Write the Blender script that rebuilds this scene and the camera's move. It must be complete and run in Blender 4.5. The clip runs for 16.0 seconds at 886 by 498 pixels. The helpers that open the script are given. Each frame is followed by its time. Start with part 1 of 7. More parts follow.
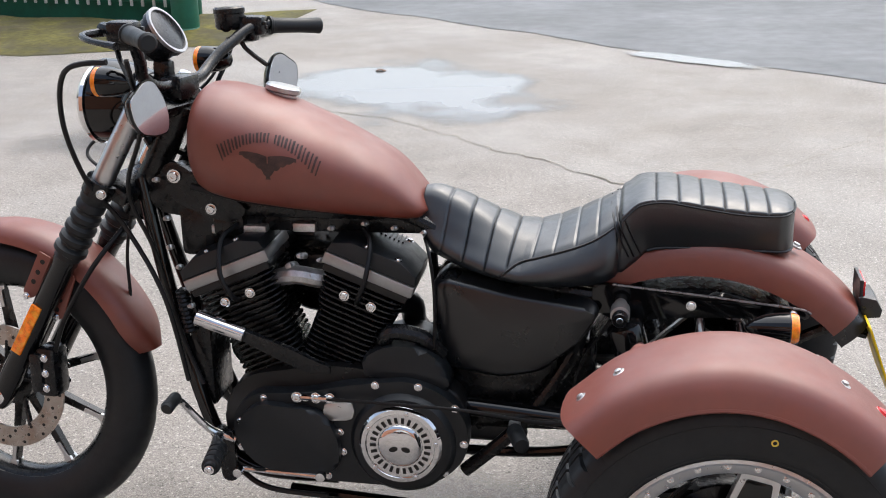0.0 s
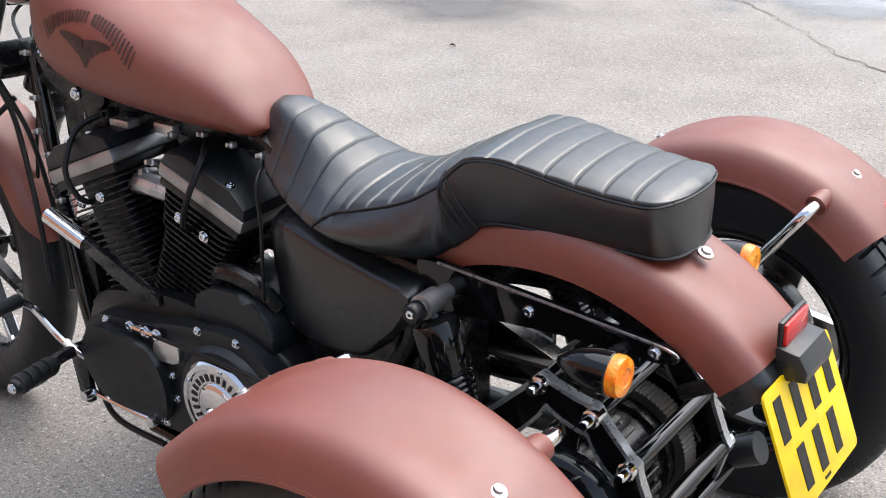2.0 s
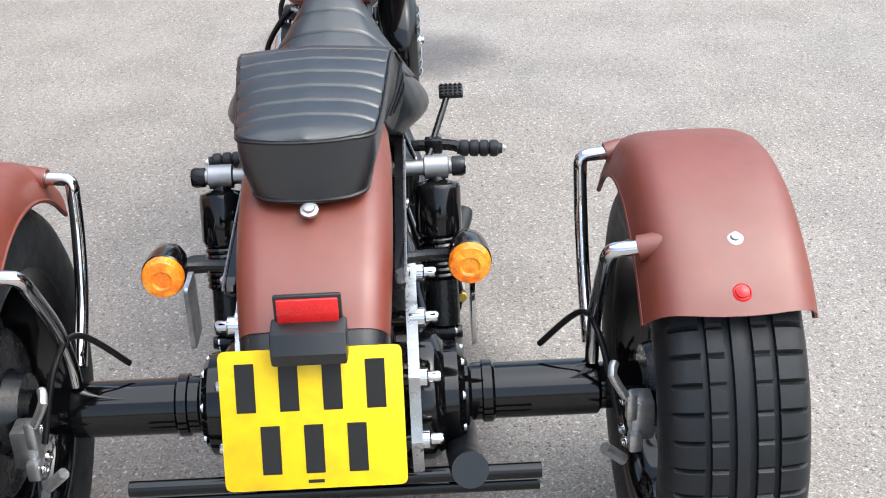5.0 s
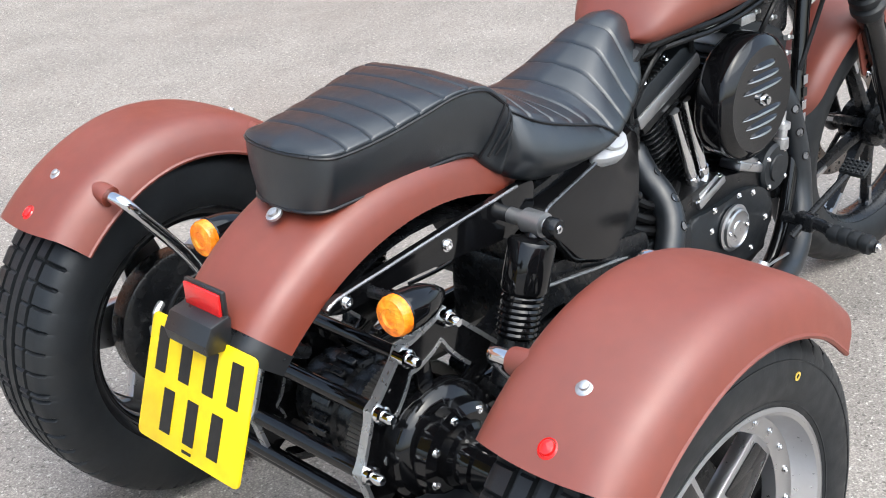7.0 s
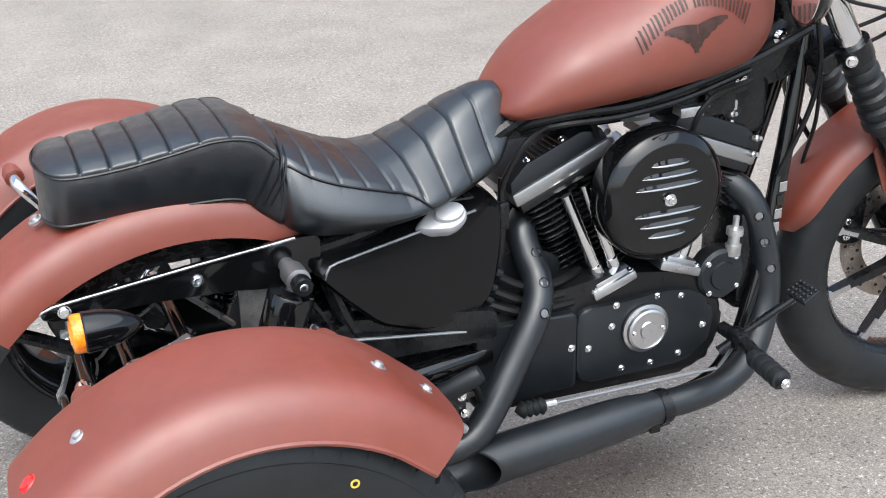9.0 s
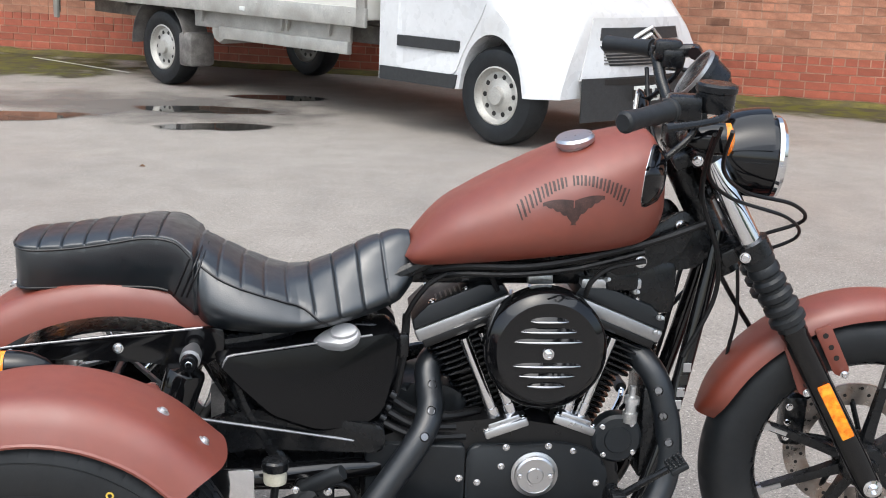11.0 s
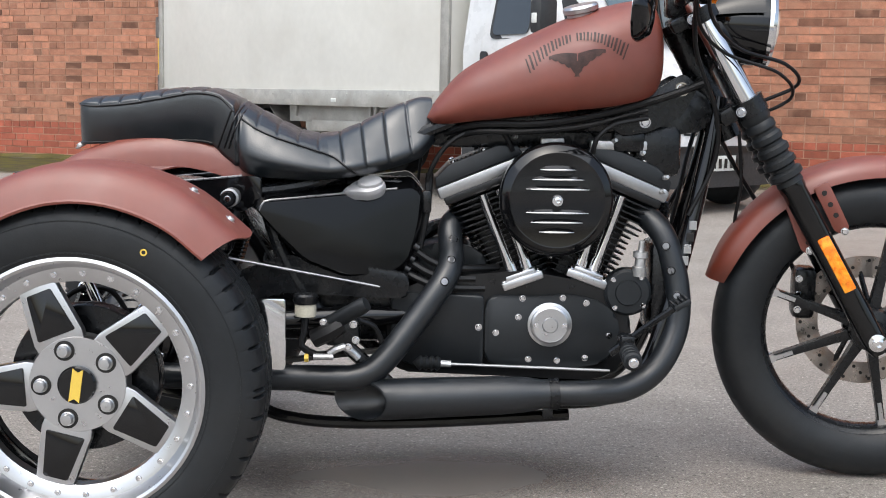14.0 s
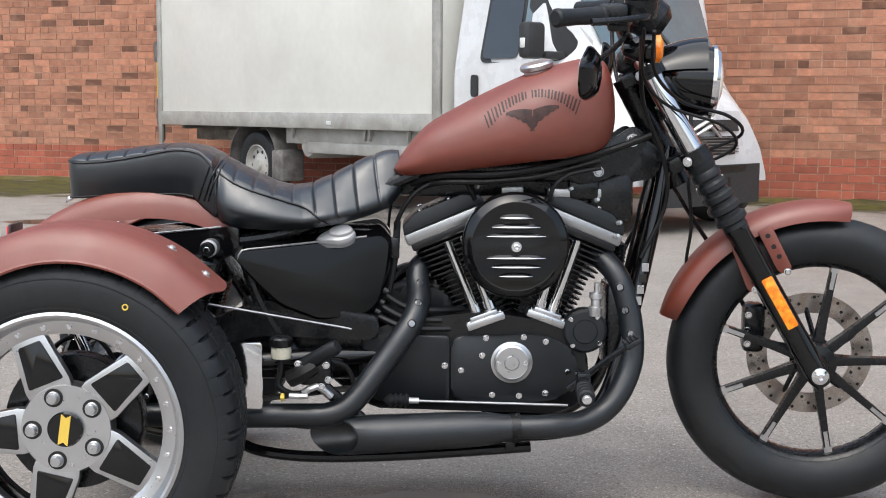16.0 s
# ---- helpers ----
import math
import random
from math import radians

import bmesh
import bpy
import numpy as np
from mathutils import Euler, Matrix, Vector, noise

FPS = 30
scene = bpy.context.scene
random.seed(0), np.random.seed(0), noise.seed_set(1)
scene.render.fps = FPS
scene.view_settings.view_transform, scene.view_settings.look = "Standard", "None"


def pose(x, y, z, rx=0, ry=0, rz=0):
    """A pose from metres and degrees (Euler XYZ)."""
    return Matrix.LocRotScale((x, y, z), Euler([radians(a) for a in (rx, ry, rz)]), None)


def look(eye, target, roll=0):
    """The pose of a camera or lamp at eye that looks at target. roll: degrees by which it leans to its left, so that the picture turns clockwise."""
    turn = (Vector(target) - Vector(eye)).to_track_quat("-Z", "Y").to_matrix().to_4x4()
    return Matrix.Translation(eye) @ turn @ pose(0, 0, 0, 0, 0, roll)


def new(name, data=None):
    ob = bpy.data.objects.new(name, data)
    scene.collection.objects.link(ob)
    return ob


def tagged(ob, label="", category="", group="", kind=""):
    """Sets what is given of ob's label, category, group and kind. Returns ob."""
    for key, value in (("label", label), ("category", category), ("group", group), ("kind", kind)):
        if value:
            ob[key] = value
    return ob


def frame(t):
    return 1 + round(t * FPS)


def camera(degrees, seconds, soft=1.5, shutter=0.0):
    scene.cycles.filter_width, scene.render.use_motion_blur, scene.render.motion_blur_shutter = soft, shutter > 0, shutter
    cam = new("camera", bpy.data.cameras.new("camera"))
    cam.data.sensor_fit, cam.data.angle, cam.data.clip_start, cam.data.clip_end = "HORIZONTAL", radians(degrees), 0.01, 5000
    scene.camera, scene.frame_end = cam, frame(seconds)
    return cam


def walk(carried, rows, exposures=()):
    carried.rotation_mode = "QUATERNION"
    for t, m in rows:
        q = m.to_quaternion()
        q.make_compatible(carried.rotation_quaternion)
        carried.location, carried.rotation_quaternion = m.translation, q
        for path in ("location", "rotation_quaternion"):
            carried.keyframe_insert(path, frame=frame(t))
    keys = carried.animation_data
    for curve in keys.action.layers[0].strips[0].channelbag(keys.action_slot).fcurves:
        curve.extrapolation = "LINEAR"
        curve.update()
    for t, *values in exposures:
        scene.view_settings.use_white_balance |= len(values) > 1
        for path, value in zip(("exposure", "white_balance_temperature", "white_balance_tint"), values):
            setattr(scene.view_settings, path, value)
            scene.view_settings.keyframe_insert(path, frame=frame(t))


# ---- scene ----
cam = camera(38.6, 16.0, soft=1.0)
PATH = [
    (0, (0.159, 2.494, 1.505), (0.47, 0.618, 0.883), -1.5),
    (0.5, (-0.066, 2.25, 1.507), (0.396, 0.411, 0.87), -1.4),
    (1, (-0.37, 2.016, 1.461), (0.347, 0.274, 0.789), -2.3),
    (1.5, (-0.586, 1.722, 1.409), (0.324, 0.095, 0.683), -2.3),
    (2, (-0.784, 1.463, 1.397), (0.304, -0.016, 0.604), -2.3),
    (2.5, (-1.106, 1.314, 1.384), (0.205, 0.055, 0.55), -2.5),
    (3, (-1.242, 1.053, 1.342), (0.183, -0.046, 0.469), -1.6),
    (3.5, (-1.318, 0.754, 1.35), (0.223, -0.156, 0.457), -1.0),
    (4, (-1.507, 0.459, 1.363), (0.136, -0.232, 0.454), -0.4),
    (4.2, (-1.556, 0.34, 1.377), (0.129, -0.23, 0.463), -1.2),
    (5.25, (-1.634, -0.325, 1.376), (0.170, -0.148, 0.493), -2.3),
    (6.3, (-1.313, -0.927, 1.365), (0.27, -0.04, 0.523), -3.3),
    (6.5, (-1.239, -1.02, 1.361), (0.267, -0.006, 0.523), -4.1),
    (7, (-1.093, -1.286, 1.36), (0.181, 0.012, 0.526), -3.9),
    (7.5, (-0.903, -1.416, 1.343), (0.214, 0.019, 0.51), -2.8),
    (8, (-0.658, -1.487, 1.361), (0.343, 0.031, 0.528), -1.8),
    (8.5, (-0.461, -1.65, 1.363), (0.377, -0.034, 0.536), -2.3),
    (9, (-0.249, -1.842, 1.406), (0.446, -0.148, 0.602), -1.4),
    (9.5, (-0.038, -1.883, 1.408), (0.561, -0.125, 0.666), -0.5),
    (9.7, (0.044, -1.923, 1.417), (0.583, -0.124, 0.727), 0.2),
    (11.8, (0.511, -2.618, 1.181), (0.622, -0.657, 0.807), 1.8),
    (12, (0.521, -2.643, 1.111), (0.619, -0.676, 0.767), 1.7),
    (12.5, (0.545, -2.716, 0.988), (0.591, -0.732, 0.737), 1.1),
    (13, (0.572, -2.749, 0.919), (0.609, -0.76, 0.712), 1.2),
    (13.5, (0.572, -2.751, 0.887), (0.608, -0.764, 0.657), 1.2),
    (14, (0.58, -2.724, 0.821), (0.618, -0.738, 0.582), 1.0),
    (14.5, (0.618, -2.775, 0.811), (0.657, -0.789, 0.57), 0.9),
    (15, (0.648, -2.85, 0.854), (0.687, -0.866, 0.609), 0.7),
    (15.5, (0.662, -2.881, 0.895), (0.701, -0.897, 0.651), 0.5),
    (16, (0.659, -2.89, 0.915), (0.69, -0.902, 0.693), 0.3),
]
walk(cam, [(t, look(eye, target, roll)) for t, eye, target, roll in PATH], exposures=[(0, 0.97, 6350, 8), (1.5, 1.22, 6300, 8), (4, 1.27, 6250, 7), (6.3, 1.34, 6100, 5), (9.7, 1.30, 6100, 5), (11.8, 0.90, 6250, 7), (16, 0.86, 6250, 7)])

# ---- world, light ----
world = bpy.data.worlds.new("overcast")
scene.world = world
world.use_nodes = True
wn, wl = world.node_tree.nodes, world.node_tree.links
sky = wn.new("ShaderNodeTexSky")
sky.sky_type, sky.sun_disc = "NISHITA", False
sky.sun_elevation, sky.sun_rotation = radians(58), radians(200)
sky.air_density, sky.dust_density, sky.ozone_density = 1.0, 4.0, 1.0
pale = wn.new("ShaderNodeHueSaturation")
pale.inputs["Saturation"].default_value = 0.72
wl.new(sky.outputs["Color"], pale.inputs["Color"])
wl.new(pale.outputs["Color"], wn["Background"].inputs["Color"])
wn["Background"].inputs["Strength"].default_value = 0.145

sun_data = bpy.data.lights.new("sun", "SUN")
sun_data.energy, sun_data.angle, sun_data.color = 1.25, radians(95), (1.0, 0.98, 0.96)
sun = new("sun", sun_data)
sun.matrix_world = look((-0.4, -2.4, 8), (0, 0, 0))


# ---- materials ----
def material(name, base, rough=0.5, metal=0.0, vary=0.12, scale=8.0, bump=0.0, bump_scale=200.0, coat=0.0,
             dirt=None, blotch_amount=0.0, blotch_scale=3.0, rough_vary=0.08, rand=0.0, transmission=0.0, ior=1.45, island=False, burnt=0.0):
    """A procedural surface: base colour with two scales of variation, gloss variation, fine relief and optional dirt,
    or painted highlights on the amber lens.
    """
    m = bpy.data.materials.new(name)
    m.use_nodes = True
    n, l = m.node_tree.nodes, m.node_tree.links
    b = n["Principled BSDF"]
    b.inputs["Metallic"].default_value = metal
    b.inputs["IOR"].default_value = ior
    b.inputs["Coat Weight"].default_value = coat
    b.inputs["Coat Roughness"].default_value = 0.08
    b.inputs["Transmission Weight"].default_value = transmission
    co = n.new("ShaderNodeTexCoord").outputs["Object"]

    def noise_tex(s, detail=4.0):
        t = n.new("ShaderNodeTexNoise")
        t.inputs["Scale"].default_value, t.inputs["Detail"].default_value = s, detail
        l.new(co, t.inputs["Vector"])
        return t.outputs["Fac"]

    def ranged(src, lo, hi, a=0.3, z=0.7):
        r = n.new("ShaderNodeMapRange")
        r.inputs["From Min"].default_value, r.inputs["From Max"].default_value = a, z
        r.inputs["To Min"].default_value, r.inputs["To Max"].default_value = lo, hi
        l.new(src, r.inputs["Value"])
        return r.outputs["Result"]

    def times(a, f):
        x = n.new("ShaderNodeMixRGB")
        x.blend_type = "MULTIPLY"
        x.inputs["Fac"].default_value = 1.0
        l.new(a, x.inputs["Color1"])
        l.new(f, x.inputs["Color2"])
        return x.outputs["Color"]

    rgb = n.new("ShaderNodeRGB")
    rgb.outputs[0].default_value = (*base, 1)
    col = rgb.outputs[0]
    if vary:
        col = times(col, ranged(noise_tex(scale), 1 - vary, 1 + vary))
        col = times(col, ranged(noise_tex(scale * 9), 1 - vary * 0.6, 1 + vary * 0.6))
    if rand:
        if island:
            src = n.new("ShaderNodeNewGeometry").outputs["Random Per Island"]
        else:
            src = n.new("ShaderNodeObjectInfo").outputs["Random"]
        col = times(col, ranged(src, 1 - rand, 1 + rand, 0, 1))
        if burnt:
            col = times(col, ranged(src, 1.0, 0.28, 1 - burnt, 1 - burnt + 0.002))
    if dirt:
        mix = n.new("ShaderNodeMixRGB")
        mix.inputs["Color2"].default_value = (*dirt, 1)
        l.new(ranged(noise_tex(blotch_scale, 8), 0, blotch_amount, 0.48, 0.68), mix.inputs["Fac"])
        l.new(col, mix.inputs["Color1"])
        col = mix.outputs["Color"]
    l.new(col, b.inputs["Base Color"])
    l.new(ranged(noise_tex(scale * 3), max(0.02, rough - rough_vary), min(1, rough + rough_vary)), b.inputs["Roughness"])
    if bump:
        bp = n.new("ShaderNodeBump")
        bp.inputs["Strength"].default_value, bp.inputs["Distance"].default_value = bump, 0.002
        l.new(noise_tex(bump_scale), bp.inputs["Height"])
        l.new(bp.outputs["Normal"], b.inputs["Normal"])
    return m


PAINT = material("matte_copper_red_paint", (0.156, 0.0240, 0.0086), 0.51, 0.0, 0.09, 5, bump=0.08, bump_scale=900, ior=1.80)
SATIN = material("satin_black_metal", (0.005, 0.0055, 0.0065), 0.26, 0.0, 0.2, 20, bump=0.05, bump_scale=600, dirt=(0.016, 0.015, 0.014), blotch_amount=0.12, blotch_scale=9, ior=1.42)
WRINKLE = material("wrinkle_black_coating", (0.0065, 0.0065, 0.007), 0.34, 0.0, 0.15, 12, bump=0.14, bump_scale=700, ior=1.42)
GLOSS = material("gloss_black_paint", (0.0035, 0.0035, 0.004), 0.07, 0.0, 0.1, 10, rough_vary=0.03, ior=1.48)
PLASTIC = material("dark_grey_plastic", (0.011, 0.0115, 0.0125), 0.34, 0.0, 0.1, 20, bump=0.1, bump_scale=900, ior=1.55)
CHROME = material("chrome", (0.72, 0.72, 0.73), 0.06, 1.0, 0.04, 20, rough_vary=0.03)
STEEL = material("brushed_aluminium", (0.54, 0.54, 0.55), 0.3, 1.0, 0.02, 25, rough_vary=0.03)
BAND = material("dull_cast_aluminium", (0.36, 0.36, 0.365), 0.40, 0.9, 0.06, 20, rough_vary=0.05)
PIPE = material("satin_black_exhaust", (0.0092, 0.0112, 0.0138), 0.36, 0.0, 0.15, 12, bump=0.08, bump_scale=500, ior=1.55)
DULL = material("dull_zinc", (0.56, 0.56, 0.56), 0.38, 0.85, 0.2, 40, dirt=(0.16, 0.14, 0.12), blotch_amount=0.35, blotch_scale=30)
PLATE = material("polished_plate_metal", (0.48, 0.49, 0.50), 0.30, 0.85, 0.08, 30, rough_vary=0.06)
COVER = material("satin_black_casting", (0.0075, 0.0094, 0.0115), 0.44, 0.0, 0.15, 14, bump=0.1, bump_scale=700, ior=1.45)
RUBBER = material("tyre_rubber", (0.0078, 0.0092, 0.0108), 0.48, 0.0, 0.2, 14, bump=0.1, bump_scale=300, dirt=(0.028, 0.027, 0.025), blotch_amount=0.25, blotch_scale=6, ior=1.42)
HOSE = material("black_hose", (0.006, 0.006, 0.0065), 0.4, 0.0, 0.1, 30, ior=1.36)
VINYL = material("black_seat_vinyl", (0.0038, 0.0066, 0.0094), 0.36, 0.0, 0.12, 18, bump=0.14, bump_scale=500, rough_vary=0.07, ior=1.80)
PIPING = material("black_piping", (0.008, 0.008, 0.009), 0.35, 0.0, 0.1, 30)
YELLOW = material("yellow_plate", (0.86, 0.58, 0.004), 0.35, 0.0, 0.05, 6, dirt=(0.35, 0.2, 0.02), blotch_amount=0.25, blotch_scale=20)
INK = material("black_ink", (0.01, 0.009, 0.008), 0.5, 0.0, 0.05, 20)
FADED = material("dark_tank_graphic", (0.042, 0.019, 0.015), 0.5, 0.0, 0.45, 60)
# yellow blotches paint the bright highlights of the patterned lens
ORANGE = material("amber_lens", (0.95, 0.21, 0.004), 0.15, 0.0, 0.3, 90, bump=0.9, bump_scale=260, coat=0.5, dirt=(1.0, 0.46, 0.03), blotch_amount=0.75, blotch_scale=55)
RED = material("red_lens", (0.62, 0.012, 0.012), 0.18, 0.0, 0.1, 60, bump=0.4, bump_scale=300, coat=0.5)
LAMP = material("lamp_glass", (0.85, 0.82, 0.72), 0.08, 0.0, 0.08, 30, coat=0.6)
RESERVOIR = material("milky_reservoir", (0.55, 0.52, 0.42), 0.3, 0.0, 0.1, 30)
DISC = material("brake_disc_steel", (0.4, 0.36, 0.33), 0.32, 1.0, 0.1, 40, dirt=(0.22, 0.12, 0.07), blotch_amount=0.5, blotch_scale=30)
GOLD = material("gold_badge", (0.75, 0.52, 0.09), 0.4, 0.3, 0.05, 30)
OILTANK = material("smooth_gloss_black", (0.003, 0.003, 0.0035), 0.16, 0.0, 0.1, 8, rough_vary=0.04, ior=1.36)
SIDE = material("smooth_satin_black", (0.0045, 0.0055, 0.0068), 0.30, 0.0, 0.05, 6, rough_vary=0.04, ior=1.6)
CAST = material("matt_cast_aluminium", (0.46, 0.46, 0.47), 0.45, 0.4, 0.05, 30)
# pale grey that puts edge highlights and dimple reflections into the colour
GLINT = material("grey_metal_glint", (0.22, 0.22, 0.23), 0.3, 0.7, 0.2, 30)
BELT = material("ribbed_belt", (0.05, 0.047, 0.043), 0.6, 0.0, 0.1, 40)

# ---- mesh helpers ----
def finish(bm, angle=34):
    bmesh.ops.remove_doubles(bm, verts=bm.verts[:], dist=1e-6)
    bmesh.ops.recalc_face_normals(bm, faces=bm.faces[:])
    for f in bm.faces:
        f.smooth = True
    lim = radians(angle)
    for e in bm.edges:
        e.smooth = len(e.link_faces) == 2 and e.calc_face_angle(0) < lim


def mesh_of(name, bm, mat, angle=34):
    finish(bm, angle)
    me = bpy.data.meshes.new(name)
    bm.to_mesh(me)
    bm.free()
    me.materials.append(mat)
    return me


def part(name, bm, mat, parent=None, label="", angle=34):
    ob = new(name, mesh_of(name, bm, mat, angle))
    if parent is not None:
        ob.parent = parent
    if label:
        tagged(ob, label)
    return ob


def shared(name, me, m, parent):
    ob = new(name, me)
    ob.parent = parent
    ob.matrix_basis = m
    return ob


def turn_to(direction):
    """Turns local z to the direction."""
    return Vector(direction).to_track_quat("Z", "Y").to_matrix().to_4x4()


def spline(pts, step=0.012):
    """A smooth line through the points."""
    p = [Vector(q) for q in pts]
    if len(p) < 3:
        return p
    out = []
    for i in range(len(p) - 1):
        a, b, c, d = p[max(i - 1, 0)], p[i], p[i + 1], p[min(i + 2, len(p) - 1)]
        n = max(2, min(14, int((c - b).length / step)))
        for k in range(n):
            t = k / n
            out.append(0.5 * ((2 * b) + (c - a) * t + (2 * a - 5 * b + 4 * c - d) * t * t + (3 * b - 3 * c + d - a) * t ** 3))
    out.append(p[-1])
    return out


def tube(bm, pts, r, n=10, smooth=True, caps=True):
    """A round tube along the points; r is a number or a list for the given points' ends."""
    line = spline(pts) if smooth else [Vector(q) for q in pts]
    rings, up = [], None
    for i, p in enumerate(line):
        d = (line[min(i + 1, len(line) - 1)] - line[max(i - 1, 0)]).normalized()
        if up is None:
            up = d.orthogonal().normalized()
        up = (up - d * up.dot(d)).normalized()
        side = d.cross(up)
        f = i / (len(line) - 1)
        rr = r if not isinstance(r, (list, tuple)) else float(np.interp(f, np.linspace(0, 1, len(r)), r))
        rings.append([bm.verts.new(p + (up * math.cos(a) + side * math.sin(a)) * rr) for a in (2 * math.pi * k / n for k in range(n))])
    for a, b in zip(rings, rings[1:]):
        for k in range(n):
            bm.faces.new((a[k], a[(k + 1) % n], b[(k + 1) % n], b[k]))
    if caps:
        bm.faces.new(rings[0][::-1])
        bm.faces.new(rings[-1])
    return bm


def lathe(bm, profile, origin=(0, 0, 0), axis=(0, 0, 1), n=32, closed=False, wave=None):
    """Turns rows of (radius, height) round the axis. wave(row, angle) changes the radius."""
    m = Matrix.Translation(origin) @ turn_to(axis)
    rings = []
    for i, (r, h) in enumerate(profile):
        if r < 1e-6:
            rings.append([bm.verts.new(m @ Vector((0, 0, h)))] * n)
        else:
            rings.append([bm.verts.new(m @ Vector(((r + (wave(i, k) if wave else 0)) * math.cos(2 * math.pi * k / n), (r + (wave(i, k) if wave else 0)) * math.sin(2 * math.pi * k / n), h))) for k in range(n)])
    pairs = list(zip(rings, rings[1:])) + ([(rings[-1], rings[0])] if closed else [])
    for a, b in pairs:
        for k in range(n):
            vs = []
            for v in (a[k], a[(k + 1) % n], b[(k + 1) % n], b[k]):
                if v not in vs:
                    vs.append(v)
            if len(vs) > 2:
                bm.faces.new(vs)
    if not closed:
        for ring in (rings[0], rings[-1]):
            if ring[0] is not ring[1]:
                bm.faces.new(ring)
    return bm


def box(bm, centre, size, bevel=0.0, m=None, seg=2):
    q = (m or Matrix.Identity(4)) @ Matrix.Translation(centre) @ Matrix.Diagonal((*size, 1))
    made = bmesh.ops.create_cube(bm, size=1.0, matrix=q)["verts"]
    if bevel:
        edges = list({e for v in made for e in v.link_edges})
        bmesh.ops.bevel(bm, geom=edges, offset=bevel, segments=seg, profile=0.5, affect="EDGES")
    return bm


def plate(bm, outline, thick, m=None, bevel=0.0, hole=None):
    """A flat outline in local xy, thickened along local z both ways."""
    m = m or Matrix.Identity(4)
    lo = [bm.verts.new(m @ Vector((x, y, -thick / 2))) for x, y in outline]
    hi = [bm.verts.new(m @ Vector((x, y, thick / 2))) for x, y in outline]
    n = len(outline)
    faces = [bm.faces.new(lo[::-1]), bm.faces.new(hi)]
    for k in range(n):
        faces.append(bm.faces.new((lo[k], lo[(k + 1) % n], hi[(k + 1) % n], hi[k])))
    if bevel:
        edges = [e for e in faces[0].edges] + [e for e in faces[1].edges]
        bmesh.ops.bevel(bm, geom=edges, offset=bevel, segments=2, profile=0.5, affect="EDGES")
    return bm


def side_plane(y):
    """Maps local (x, y, z) to world (x, -, z) at that y: outlines are given in x and z."""
    return Matrix.Translation((0, y, 0)) @ Matrix(((1, 0, 0, 0), (0, 0, -1, 0), (0, 1, 0, 0), (0, 0, 0, 1)))


def rounded(pts, r=0.01, n=4):
    """An outline with its corners rounded."""
    out, k = [], len(pts)
    for i in range(k):
        p, a, b = Vector(pts[i]), Vector(pts[i - 1]), Vector(pts[(i + 1) % k])
        rr = min(r, (a - p).length * 0.45, (b - p).length * 0.45)
        s, e = p + (a - p).normalized() * rr, p + (b - p).normalized() * rr
        for j in range(n + 1):
            t = j / n
            out.append(tuple(s * (1 - t) ** 2 + p * 2 * t * (1 - t) + e * t * t))
    return out


def oval(cx, cy, rx, ry, n=24):
    return [(cx + rx * math.cos(2 * math.pi * k / n), cy + ry * math.sin(2 * math.pi * k / n)) for k in range(n)]


def loft(bm, sections, caps=True):
    rings = [[bm.verts.new(p) for p in s] for s in sections]
    n = len(rings[0])
    for a, b in zip(rings, rings[1:]):
        for k in range(n):
            bm.faces.new((a[k], a[(k + 1) % n], b[(k + 1) % n], b[k]))
    if caps:
        bm.faces.new(rings[0][::-1])
        bm.faces.new(rings[-1])
    return bm


def shell(bm, fn, nu, nv, thick):
    """A curved sheet fn(u, v), u and v from 0 to 1, with thickness inwards."""
    pts = [[Vector(fn(i / nu, j / nv)) for j in range(nv + 1)] for i in range(nu + 1)]
    nrm = [[None] * (nv + 1) for _ in range(nu + 1)]
    for i in range(nu + 1):
        for j in range(nv + 1):
            du = pts[min(i + 1, nu)][j] - pts[max(i - 1, 0)][j]
            dv = pts[i][min(j + 1, nv)] - pts[i][max(j - 1, 0)]
            nrm[i][j] = du.cross(dv).normalized()
    a = [[bm.verts.new(pts[i][j]) for j in range(nv + 1)] for i in range(nu + 1)]
    b = [[bm.verts.new(pts[i][j] - nrm[i][j] * thick) for j in range(nv + 1)] for i in range(nu + 1)]
    for i in range(nu):
        for j in range(nv):
            bm.faces.new((a[i][j], a[i + 1][j], a[i + 1][j + 1], a[i][j + 1]))
            bm.faces.new((b[i][j], b[i][j + 1], b[i + 1][j + 1], b[i + 1][j]))
    rim = [(i, 0) for i in range(nu)] + [(nu, j) for j in range(nv)] + [(i, nv) for i in range(nu, 0, -1)] + [(0, j) for j in range(nv, 0, -1)]
    for (i, j), (k, q) in zip(rim, rim[1:] + rim[:1]):
        bm.faces.new((a[i][j], a[k][q], b[k][q], b[i][j]))
    return bm


def ramp(x, xs, ys):
    """Smooth values between given places."""
    x = min(max(x, xs[0]), xs[-1])
    for i in range(len(xs) - 1):
        if x <= xs[i + 1]:
            t = (x - xs[i]) / (xs[i + 1] - xs[i])
            d0 = (ys[i + 1] - ys[max(i - 1, 0)]) / (xs[i + 1] - xs[max(i - 1, 0)])
            d1 = (ys[min(i + 2, len(ys) - 1)] - ys[i]) / (xs[min(i + 2, len(xs) - 1)] - xs[i])
            h = xs[i + 1] - xs[i]
            return (2 * t ** 3 - 3 * t * t + 1) * ys[i] + (t ** 3 - 2 * t * t + t) * h * d0 + (-2 * t ** 3 + 3 * t * t) * ys[i + 1] + (t ** 3 - t * t) * h * d1
    return ys[-1]


